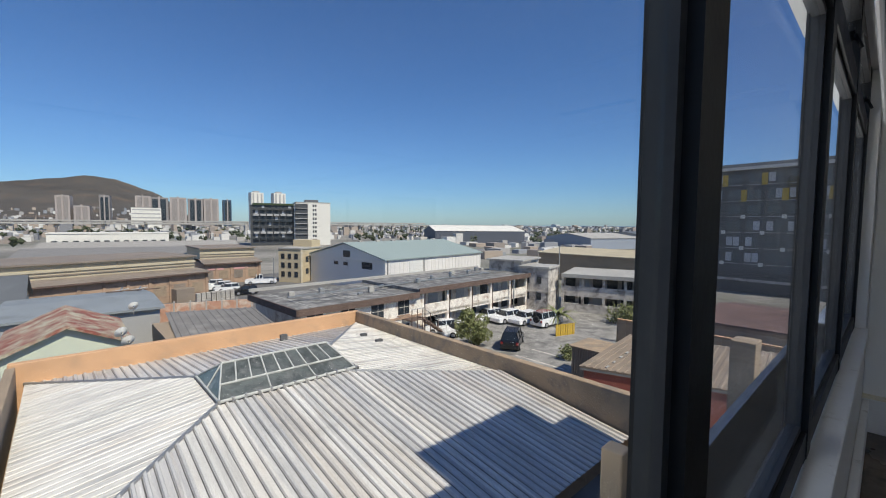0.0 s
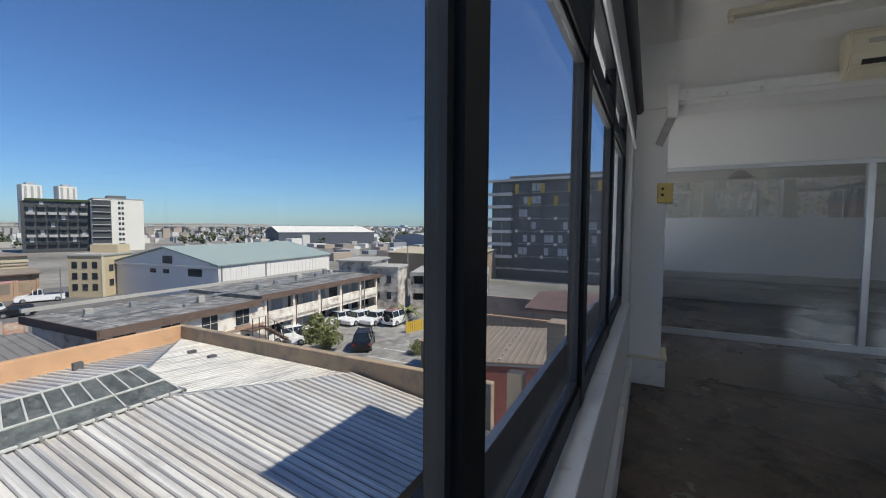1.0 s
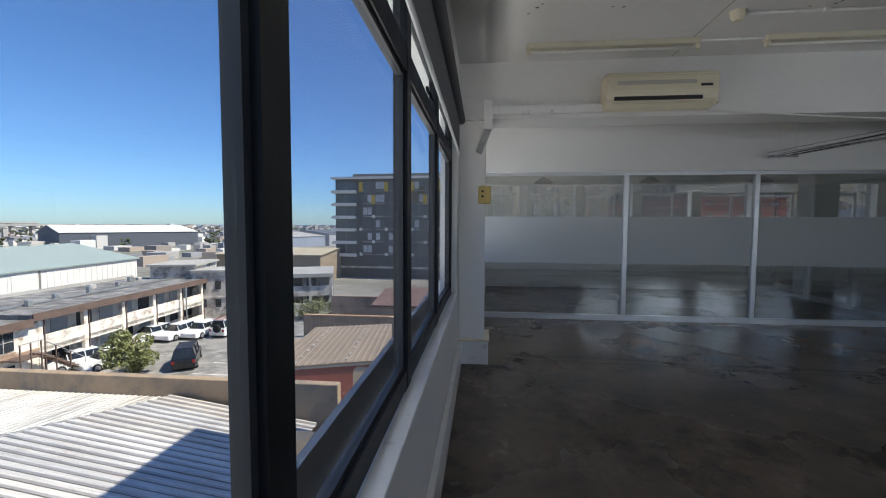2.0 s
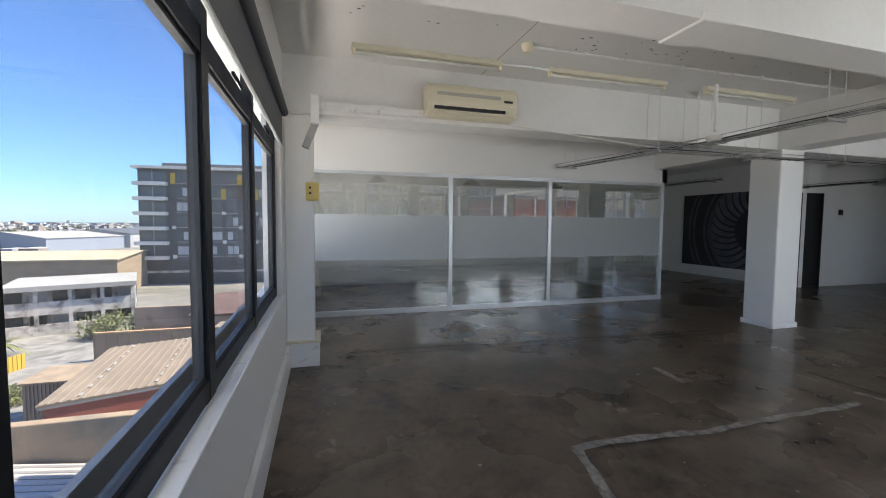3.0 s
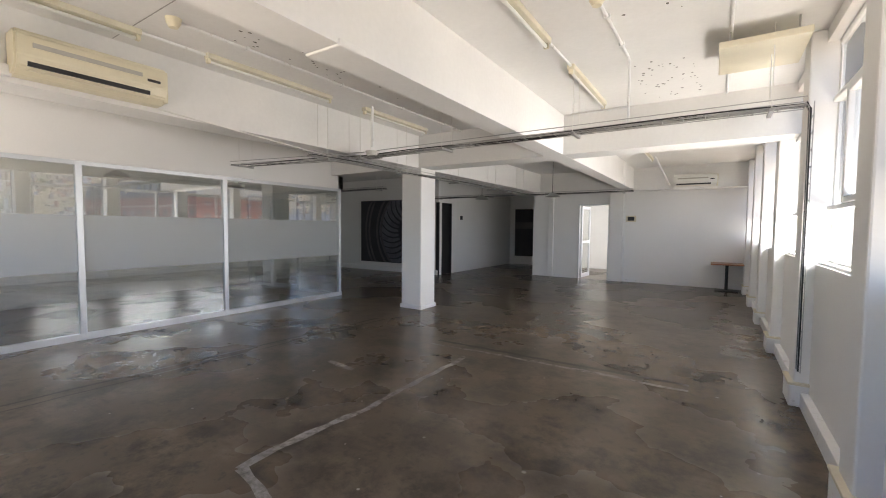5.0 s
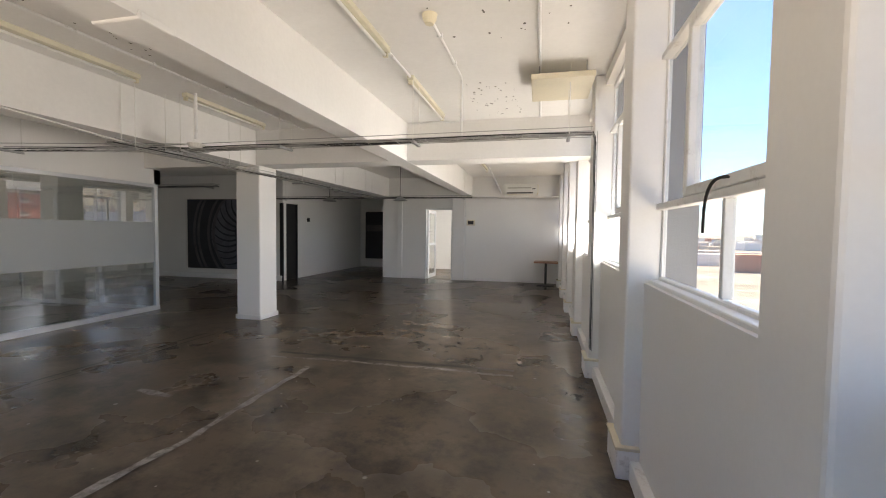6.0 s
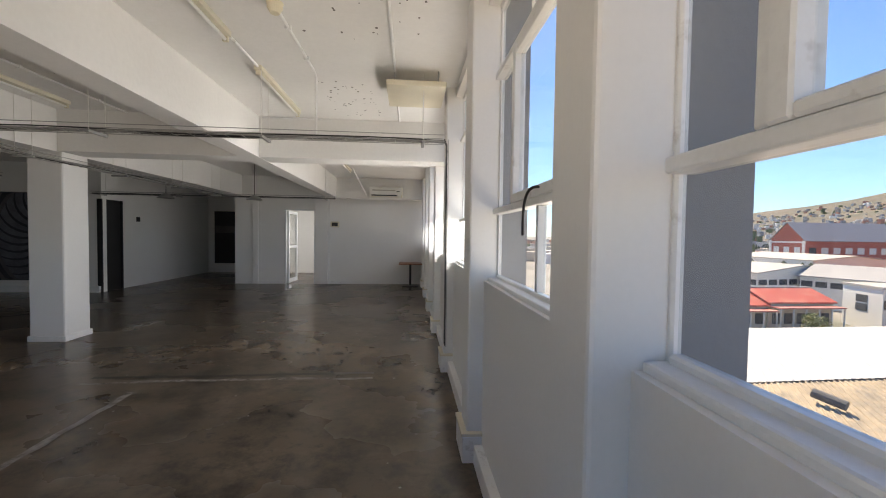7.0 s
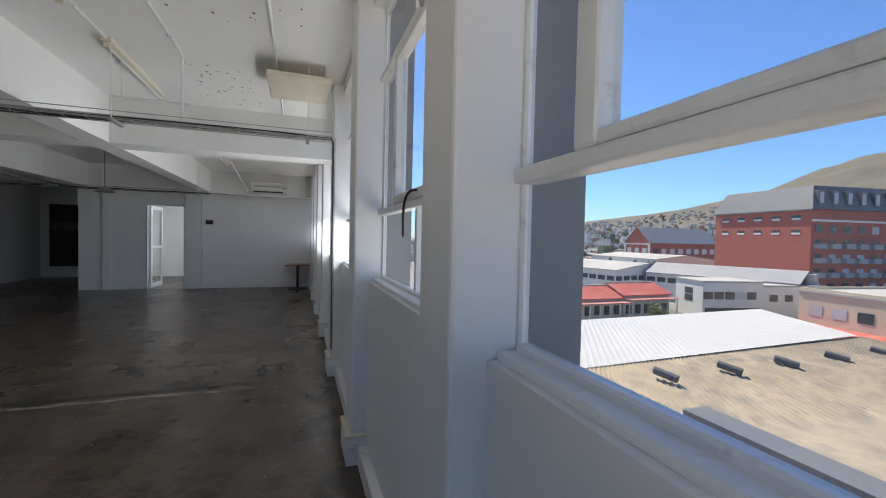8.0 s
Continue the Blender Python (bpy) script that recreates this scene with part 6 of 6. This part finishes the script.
c2.matrix_world = pose(-2.9, 48.5, G + 0.03, 0, 0, 10)
pk = car("white pickup in the warehouse yard", "pickup truck", CARW, "pickup")
pk.matrix_world = pose(26.2, 75.8, G + 0.03, 0, 0, 70)
for x, y, a in ((18.6, 76.4, 85), (19.0, 73.4, 85), (19.2, 70.4, 85)):
    copy_thing(hatch, pose(x, y, G + 0.03, 0, 0, a))

dk = car("dark blue hatchback in the warehouse yard", "car", CARB, "hatch")
dk.matrix_world = pose(20.6, 66.4, G + 0.03, 0, 0, 80)
for i in range(8):
    cr = thing("stacked_crate", "pale slatted crate stacked by the warehouse", "crate", "yard crates", at=(13.6 + i * 0.62, 62.6 + 0.12 * i, G))
    for k in range(5):
        part("slat", boxes((-0.26, 0.26, -0.4, -0.36, 0.05 + k * 0.3, 0.22 + k * 0.3)), LIGHTR, cr)
    part("body", boxes((-0.24, 0.24, -0.36, 0.4, 0.0, 1.4)), SHADEW, cr)
for i in range(7):
    a_ = -0.5 + 0.9 * (i % 3)
    bm = bmesh.new()
    rod(bm, (3.2 + i * 0.45, 46.6 + 0.2 * math.sin(i * 2), -4.78), (3.2 + i * 0.45 + 1.3 * math.cos(a_), 46.6 + 1.1 * math.sin(a_), -4.72 + 0.05 * (i % 3)), 0.05, 6)
    piece("roof_timber", bm, (RUSTY, LIGHTR, STEEL)[i % 3], "loose weathered timber lying on the shed roof", "timber", "roof timbers", kind="")

# street poles and cranes far off
for x, y, z in ((26.3, 70, -4.5), (39.2, 30.4, -5.0), (49.5, 30.8, -1.5)):
    bm = bmesh.new()
    rod(bm, (x, y, G), (x, y, z), 0.07, 8)
    piece("lamp_pole", bm, STEEL, "slim grey yard pole", "pole", "yard poles", kind="")

# ---- things in the room ----
def split_unit(name, label, at, turn, L_, shell):
    a = thing(name, label, "air conditioner", at=at, turn=turn)
    # local x along the unit, local y out of the wall
    prof = [(0, 0), (0.12, 0.0), (0.185, 0.05), (0.205, 0.12), (0.195, 0.27), (0.17, 0.30), (0, 0.30)]
    bm = bmesh.new()
    p0 = [bm.verts.new((-L_ / 2, y, z)) for y, z in prof]
    p1 = [bm.verts.new((L_ / 2, y, z)) for y, z in prof]
    bm.faces.new(p0)
    bm.faces.new(p1[::-1])
    for i in range(len(prof)):
        j = (i + 1) % len(prof)
        bm.faces.new((p0[i], p1[i], p1[j], p0[j]))
    bmesh.ops.recalc_face_normals(bm, faces=bm.faces[:])
    bmesh.ops.bevel(bm, geom=[e for e in bm.edges], offset=0.012, segments=2, affect="EDGES")
    part("body", bm, shell, a)
    part("outlet_slot", boxes((-L_ * 0.36, L_ * 0.43, 0.176, 0.2, 0.055, 0.085)), DARKP, a, "dark air outlet slot")
    part("louvre", boxes((-L_ * 0.36, L_ * 0.43, 0.15, 0.19, 0.028, 0.036)), PLASTIC, a)
    part("grille_band", boxes((-L_ * 0.30, L_ * 0.40, 0.2, 0.209, 0.185, 0.215)), mat("grey trim", (0.45, 0.43, 0.38), 0.5), a)
    part("display", boxes((-L_ * 0.44, -L_ * 0.34, 0.2, 0.211, 0.16, 0.18)), DARKP, a, "small dark display")
    part("side_cap", soft_cube(-L_ / 2 - 0.015, -L_ / 2 + 0.02, 0.01, 0.18, 0.02, 0.28, 0.01), PLASTIC, a)
    return a


split_unit("air_conditioner", "aged cream split air-conditioner on the beam", (4.42, -0.87, 2.415), 90, 0.93, PLASTIC)
split_unit("air_conditioner", "white split air-conditioner on the far beam", (0.68, -10.95, 2.37), 0, 0.86, PLASTW)
tr_ = thing("cable_trunking", "white boxed trunking along the beam foot", "trunking", at=(4.42, 0.0, 2.41))
part("run", soft_cube(-0.055, 0.0, -0.42, 0.60, 0.0, 0.075, 0.005), TRIMW, tr_)
part("drop", soft_cube(-0.06, 0.05, 0.58, 0.66, -0.13, 0.13, 0.005), TRIMW, tr_)
part("tail", soft_cube(-0.03, 0.03, -0.03, 0.03, -0.24, 0.0, 0.004, m=pose(0.03, 0.62, -0.12, 22, 0, 0)), STEEL, tr_, "grey metal tail piece")
bm = bmesh.new()
for i in range(12):
    y0, y1 = -1.34 - i * 0.18, -1.34 - (i + 1) * 0.18
    rod(bm, (4.40, y0, 2.41 - 0.012 * i), (4.40, y1, 2.41 - 0.012 * (i + 1)), 0.008, 6)
piece("drain_hose", bm, PLASTW, "thin white drain hose from the air-conditioner", "hose", kind="")
cp = thing("call_point", "yellowed plastic alarm box on the pier", "alarm box", at=(4.47, 0.64, 1.58))
part("case", soft_cube(-0.045, 0.0, -0.05, 0.07, 0, 0.17, 0.012), mat("yellowed plastic", (0.62, 0.47, 0.16), 0.45), cp)
for z in (0.06, 0.11):
    part("button", soft_cube(-0.055, -0.044, 0.02, 0.04, z, z + 0.02, 0.003), DARKP, cp)


BATTEN = mat("yellowed white enamel", (0.66, 0.62, 0.49), 0.45, var=0.08, scale=4, fine=40, bump=0.02)


def batten(x, y0, y1):
    b = thing("fluorescent_batten", "bare fluorescent batten, unlit, under the ceiling", "light fitting", "ceiling battens", at=(x, (y0 + y1) / 2, CZ))
    L_ = abs(y1 - y0) / 2
    part("body", soft_cube(-0.035, 0.035, -L_, L_, -0.045, 0.0, 0.006), BATTEN, b)
    for s in (-1, 1):
        part("lamp_holder", soft_cube(-0.02, 0.02, s * (L_ - 0.02) - 0.015, s * (L_ - 0.02) + 0.015, -0.085, -0.045, 0.004), PLASTIC, b)
    bm = bmesh.new()
    rod(bm, (0, -L_ + 0.03, -0.07), (0, L_ - 0.03, -0.07), 0.013, 12)
    part("tube", bm, PLASTW, b, smooth=True)


for x, y0, y1 in ((4.05, 0.31, -1.08), (4.04, -1.57, -2.98), (4.02, -3.5, -4.85), (1.43, -1.4, -2.9), (1.42, -3.5, -4.86), (1.43, 0.2, -1.2), (1.43, -6.2, -7.6), (1.43, -8.1, -9.5)):
    batten(x, y0, y1)


def detector(x, y):
    d_ = thing("smoke_detector", "yellowed round smoke detector on the ceiling", "smoke detector", "smoke detectors", at=(x, y, CZ))
    bm = bmesh.new()
    bmesh.ops.create_cone(bm, cap_ends=True, segments=20, radius1=0.045, radius2=0.055, depth=0.03, matrix=Matrix.Translation((0, 0, -0.015)))
    part("base", bm, PLASTIC, d_)
    bm = bmesh.new()
    bmesh.ops.create_cone(bm, cap_ends=True, segments=20, radius1=0.03, radius2=0.05, depth=0.035, matrix=Matrix.Translation((0, 0, -0.048)))
    part("head", bm, PLASTIC, d_)


detector(3.63, -1.13)
detector(0.95, -2.47)


def conduit(label, pts, r=0.012, saddle=True, m_=None):
    c = thing("conduit", label, "conduit", "ceiling conduits")
    part("pipe", line_rods(pts, r, 8), m_ or TRIMW, c)
    if saddle:
        for p, q in zip(pts, pts[1:]):
            if abs(p[2] - q[2]) < 0.02:
                for f_ in (0.25, 0.75):
                    u = Vector(p).lerp(Vector(q), f_)
                    part("saddle", soft_cube(u.x - 0.022, u.x + 0.022, u.y - 0.014, u.y + 0.014, u.z - 0.012, u.z + 0.03, 0.003), TRIMW, c)


conduit("white conduit from the smoke detector", ((3.63, -1.17, 2.885), (3.62, -3.3, 2.885), (3.60, -5.2, 2.885)))
conduit("white conduit from the smoke detector", ((0.95, -2.5, 2.885), (0.94, -3.54, 2.885), (0.935, -3.60, 2.86), (0.935, -3.61, 2.82), (0.935, -3.61, 2.33)))
conduit("white ceiling conduit by the window wall", ((0.22, 0.4, 2.885), (0.2, -5.15, 2.885)))
conduit("white conduit between ceiling battens", ((4.05, -1.08, 2.885), (4.05, -1.57, 2.885)), saddle=False)
conduit("white conduit between ceiling battens", ((1.43, -2.9, 2.885), (1.42, -3.5, 2.885)), saddle=False)
conduit("white drop pipe from ceiling to cable tray", ((3.92, -3.55, 2.9), (3.92, -3.55, 2.40)), 0.017, False)
conduit("white conduit along the ceiling edge", ((2.1 - 0.15, -5.18, 2.885), (1.2, -5.18, 2.885)), saddle=False)
conduit("white drop pipe near the far beam", ((1.35, -9.2, 2.9), (1.2, -10.9, 2.45)), 0.02, False)
# cream panel hung by the window wall
pn = thing("ceiling_panel", "cream flat panel hung below the ceiling", "panel", at=(0.01, -3.72, 2.74))
part("board", soft_cube(-0.27, 0.27, -0.32, 0.32, 0, 0.05, 0.008), CREAM, pn)
for sx in (-0.2, 0.2):
    for sy in (-0.25, 0.25):
        bm = bmesh.new()
        rod(bm, (sx, sy, 0.05), (sx, sy, 0.16), 0.006)
        part("hanger", bm, STEEL, pn)


def tray(label, p, q, width=0.16, cables=7, hang=True, black=0.3, z=0.0):
    """Wire cable tray: two side rails, rungs, rods to the slab and loose cables."""
    t_ = thing("cable_tray", label, "cable tray", "cable trays")
    p, q = Vector(p), Vector(q)
    d_ = (q - p)
    L_ = d_.length
    d_.normalize()
    n_ = Vector((-d_.y, d_.x, 0))
    for s in (-1, 1):
        for dz in (0.0, 0.055):
            bm = bmesh.new()
            rod(bm, p + n_ * s * width / 2 + Vector((0, 0, dz)), q + n_ * s * width / 2 + Vector((0, 0, dz)), 0.004, 6)
            part("side_wire", bm, STEEL, t_)
    bm = bmesh.new()
    k = int(L_ / 0.15)
    for i in range(k + 1):
        c = p + d_ * (i * L_ / k)
        rod(bm, c - n_ * width / 2, c + n_ * width / 2, 0.003, 4)
    part("rungs", bm, STEEL, t_)["kind"] = "stuff"
    if hang:
        k = max(1, int(L_ / 1.5))
        for i in range(k + 1):
            c = p + d_ * (0.2 + i * (L_ - 0.4) / k)
            for s in (-1, 1):
                bm = bmesh.new()
                a = c + n_ * s * (width / 2 + 0.02)
                rod(bm, a, Vector((a.x, a.y, CZ)), 0.0035, 5)
                part("hanger", bm, PLASTW, t_)
            part("bracket", soft_cube(-width / 2 - 0.04, width / 2 + 0.04, -0.015, 0.015, -0.03, -0.006, 0.003, m=Matrix.Translation(c) @ Matrix.Rotation(math.atan2(n_.y, n_.x), 4, "Z")), STEEL, t_)
    for j in range(cables):
        off = (j / max(1, cables - 1) - 0.5) * width * 0.75
        pts = []
        for i in range(int(L_ / 0.4) + 2):
            f_ = min(1, i * 0.4 / L_)
            c = p.lerp(q, f_) + n_ * (off + 0.012 * math.sin(i * 1.7 + j)) + Vector((0, 0, 0.012 + 0.01 * math.sin(i * 0.9 + 2 * j)))
            pts.append(c)
        part("cable", line_rods(pts, 0.006, 5), BLACKC if (j * 0.37) % 1 < black else (REDC if j % 3 == 0 else STEEL), t_)
    return t_


TZ = 2.29
tray("steel wire tray with black, grey and red cables", (-0.26, -3.62, TZ), (4.5, -3.62, TZ))
tray("steel wire tray ending short of the glazed office", (3.95, -3.70, TZ + 0.01), (6.42, -3.22, TZ + 0.01), 0.20, 4)
tray("steel wire tray running under the cross beam past the column", (4.32, -2.9, TZ - 0.06), (4.30, -9.4, TZ - 0.06), 0.14, 6)
tray("steel tray with heavy black cables near the far wall", (6.95, -9.35, 2.20), (1.75, -9.35, 2.20), 0.14, 6, True, 0.9)
tray("short steel tray in the passage", (6.9, -7.2, 2.3), (10.8, -7.2, 2.3), 0.14, 4, True, 0.9)
jb = thing("junction_box", "white round junction box under the tray", "junction box", at=(3.92, -3.55, TZ + 0.03))
bm = bmesh.new()
bmesh.ops.create_cone(bm, cap_ends=True, segments=18, radius1=0.07, radius2=0.09, depth=0.05)
part("cap", bm, PLASTW, jb)
# cables dropping down the window wall
dr = thing("cable_drop", "bundle of black cables down a narrow wire ladder", "cables", at=(0, 0, 0))
for j in range(4):
    pts = [(-0.26, -3.55 - 0.03 * j, TZ + 0.02), (-0.285, -3.56 - 0.03 * j, TZ - 0.03), (-0.29, -3.57 - 0.028 * j, 1.5), (-0.29, -3.565 - 0.028 * j, 0.35)]
    part("cable", line_rods(pts, 0.005, 6), BLACKC if j % 2 == 0 else STEEL, dr)
part("ladder", boxes(*[(-0.300, -0.294, -3.69, -3.52, 0.4 + 0.12 * i, 0.41 + 0.12 * i) for i in range(16)], (-0.300, -0.294, -3.53, -3.52, 0.35, 2.3), (-0.300, -0.294, -3.69, -3.68, 0.35, 2.3)), STEEL, dr)
# loop of cable hung over the steel window's transom
lp = [(-0.44, -1.22, 1.60)] + [(-0.435 + 0.02 * math.sin(i / 3), -1.24 - 0.17 * (i / 8) ** 0.7, 1.605 + 0.012 * math.sin(i * 0.4) - 0.19 * (i / 8) ** 2) for i in range(9)]
piece("hanging_cable", line_rods(lp, 0.006, 8), BLACKC, "short black cable hung over the window transom", "cable", kind="")


def pendant(x, y):
    p_ = thing("pendant_lamp", "grey metal dish pendant lamp, unlit", "pendant lamp", "pendants", at=(x, y, 2.12))
    bm = bmesh.new()
    bmesh.ops.create_cone(bm, cap_ends=False, segments=24, radius1=0.17, radius2=0.05, depth=0.09, matrix=Matrix.Translation((0, 0, 0.045)))
    bmesh.ops.solidify(bm, geom=bm.faces[:], thickness=0.006)
    part("shade", bm, STEEL, p_)
    bm = bmesh.new()
    rod(bm, (0, 0, 0.09), (0, 0, CZ - 2.12), 0.006)
    part("cord", bm, BLACKC, p_)


pendant(3.41, -9.0)
pendant(5.24, -9.0)
pendant(7.9, -4.0)
pendant(7.9, -2.2)
pendant(7.9, -0.4)

# pictures
PIC = mat("dark photographic print", (0.022, 0.022, 0.03), 0.45, var=0.4, scale=2, fine=20, bump=0.0)
PICL = mat("grey-blue printed metal blade", (0.10, 0.105, 0.13), 0.45, var=0.4, scale=4, fine=25, bump=0.0)
PICM = mat("dim grey printed band", (0.075, 0.075, 0.08), 0.45, var=0.5, scale=3, fine=25, bump=0.0)
pic = thing("picture", "large dark print of turbine blades on the white wall", "picture", at=(8.95, -9.63, 0.27))
part("canvas", soft_cube(-1.1, 1.1, 0.0, 0.035, 0, 1.96, 0.004), PIC, pic)
cx_, cz_ = -1.2, 1.0
for i in range(15):
    a0 = math.radians(-78 + i * 11.2)
    bm = bmesh.new()
    ring = []
    for s in range(7):
        f_ = s / 6
        r = 0.62 + 0.68 * f_
        a = a0 + 0.35 * f_ * f_
        for da in (-0.055 - 0.03 * f_, 0.055 + 0.03 * f_):
            x = min(1.09, max(-1.09, cx_ + 0.0 + r * math.cos(a + da) * 1.15))
            z = min(1.95, max(0.01, cz_ + r * math.sin(a + da)))
            ring.append(bm.verts.new((x, 0.038, z)))
    for s in range(6):
        try:
            bm.faces.new((ring[2 * s], ring[2 * s + 1], ring[2 * s + 3], ring[2 * s + 2]))
        except ValueError:
            pass
    part("printed_blade", bm, PICL, pic)
for r in (0.86, 0.97, 1.18, 1.27):
    bm = bmesh.new()
    pr_ = []
    for s in range(25):
        a = math.radians(-90 + s * 7.5)
        for k in (0, 0.05):
            pr_.append(bm.verts.new((min(1.09, max(-1.09, cx_ + (r + k) * math.cos(a) * 1.6)), 0.039, min(1.95, max(0.01, cz_ + (r + k) * math.sin(a) * 1.6)))))
    for s in range(24):
        bm.faces.new((pr_[2 * s], pr_[2 * s + 1], pr_[2 * s + 3], pr_[2 * s + 2]))
    part("printed_ring", bm, PICM, pic)
pic2 = thing("picture", "tall dark print at the end of the recess", "picture", at=(6.33, -14.66, 0.32))
part("canvas", soft_cube(-0.43, 0.43, 0.0, 0.035, 0, 1.8, 0.004), PIC, pic2)
part("printed_band", boxes((-0.4, 0.4, 0.036, 0.038, 1.05, 1.3)), PICM, pic2)

# small wall fittings
wf = thing("wall_switch", "small black wall control by the recess", "switch", at=(6.98, -10.89, 1.64))
part("case", soft_cube(-0.03, 0, -0.06, 0.06, 0, 0.12, 0.008), DARKP, wf)
part("face", boxes((-0.033, -0.03, -0.045, 0.045, 0.015, 0.1)), BLACKC, wf)
th = thing("alarm_panel", "cream wall panel with a dark display", "control panel", at=(2.1, -11.40, 1.58))
part("case", soft_cube(-0.12, 0.12, 0, 0.04, 0, 0.16, 0.01), CREAM, th)
part("display", boxes((-0.08, 0.08, 0.04, 0.045, 0.03, 0.13)), DARKP, th)
conduit("white conduit down the pilaster", ((2.26, -11.38, 2.35), (2.26, -11.38, 0.1)), 0.012, False)

tb = thing("cafe_table", "small cafe table with a reddish wood top on a black pedestal", "table", at=(0.0, -11.0, 0))
part("tabletop", soft_cube(-0.31, 0.31, -0.3, 0.3, 0.60, 0.632, 0.008), TABLEW, tb)
bm = bmesh.new()
rod(bm, (0, 0, 0.02), (0, 0, 0.6), 0.032, 14)
part("pedestal", bm, DARKP, tb)
part("foot", soft_cube(-0.22, 0.22, -0.22, 0.22, 0, 0.02, 0.006), DARKP, tb)

# holes left by old fixings in the ceiling: flat discs coloured like the shade inside
v, f = [], []
for cx, cy, wx, wy, n in ((3.3, -0.3, 0.25, 0.9, 16), (3.3, -2.1, 0.3, 0.75, 42), (0.7, -4.4, 0.28, 0.6, 46), (0.45, -2.5, 0.5, 0.45, 26), (0.2, -1.7, 0.6, 0.6, 14), (3.2, -3.6, 0.35, 0.8, 10)):
    for _ in range(n):
        x, y, r = cx + rng.uniform(-wx, wx), cy + rng.uniform(-wy, wy), rng.uniform(0.005, 0.013)
        if 1.98 < x < 2.3 or y < -5.15:
            continue
        s = len(v)
        for i in range(7):
            a = i * math.tau / 7
            v.append((x + r * math.cos(a) * rng.uniform(0.6, 1.3), y + r * math.sin(a) * 1.3, CZ - 0.002))
        f.append(tuple(s + 6 - i for i in range(7)))
me = bpy.data.meshes.new("ceiling_fixing_holes")
me.from_pydata(v, [], f)
me.materials.append(mat("shade inside fixing holes", (0.16, 0.15, 0.14), 0.9))
tagged(new("ceiling_fixing_holes", me), "flat dark discs for the shade in fixing holes scattered over the ceiling", "holes", kind="stuff")
# slab joint in the ceiling, a thin strip coloured as its shadow
piece("ceiling_joint", boxes((2.3, 4.4, -1.02, -1.012, CZ - 0.0025, CZ - 0.001)), mat("joint shadow", (0.4, 0.39, 0.37), 0.9), "hairline ceiling joint, its shadow coloured on a thin strip", "joint")


# scars of old partitions on the floor
def scar(label, pts, w, z=0.004, m_=None, wob=0.02):
    v, f = [], []
    k = 0
    for p, q in zip(pts, pts[1:]):
        p, q = Vector((*p, 0)), Vector((*q, 0))
        n_ = max(2, int((q - p).length / 0.06))
        nn = Vector((-(q - p).y, (q - p).x, 0)).normalized()
        s = len(v)
        for i in range(n_ + 1):
            c = p.lerp(q, i / n_)
            w0 = w * (0.5 + 0.45 * noise.noise((c.x * 5, c.y * 5, 3.0)))
            w1 = w * (0.5 + 0.45 * noise.noise((c.x * 5, c.y * 5, 9.0)))
            c = c + nn * wob * noise.noise((c.x * 1.5, c.y * 1.5, 5.0))
            v += [tuple(c - nn * w0 + Vector((0, 0, z))), tuple(c + nn * w1 + Vector((0, 0, z)))]
        for i in range(n_):
            f.append((s + 2 * i, s + 2 * i + 1, s + 2 * i + 3, s + 2 * i + 2))
    me = bpy.data.meshes.new("floor_scar")
    me.from_pydata(v, [], f)
    me.materials.append(m_ or SCREED)
    return tagged(new("floor_scar", me), label, "floor mark", kind="structure")


DARKS = mat("dark floor seam", (0.05, 0.045, 0.04), 0.45, var=0.2, scale=5)
scar("pale screed scar of an old partition", ((1.95, -0.78), (2.47, -0.92)), 0.07)
scar("pale screed scar of an old partition", ((2.47, -0.9), (2.50, -1.15), (2.42, -1.9), (2.46, -3.42)), 0.06, 0.005)
scar("pale screed scar of an old partition", ((3.05, -3.62), (2.3, -3.69), (0.4, -3.69)), 0.055)
scar("dark seam along the beam line", ((4.8, 0.45), (4.68, -1.6), (4.5, -4.3)), 0.03, 0.003, DARKS)
scar("dark seam along the beam line", ((4.66, 0.45), (4.54, -1.6), (4.36, -4.3)), 0.02, 0.003, DARKS)
scar("short pale patch on the floor", ((3.54, -2.49), (3.14, -2.46)), 0.07)
scar("dark seam beside the pale scar", ((3.05, -3.80), (0.4, -3.84)), 0.06, 0.003, DARKS)
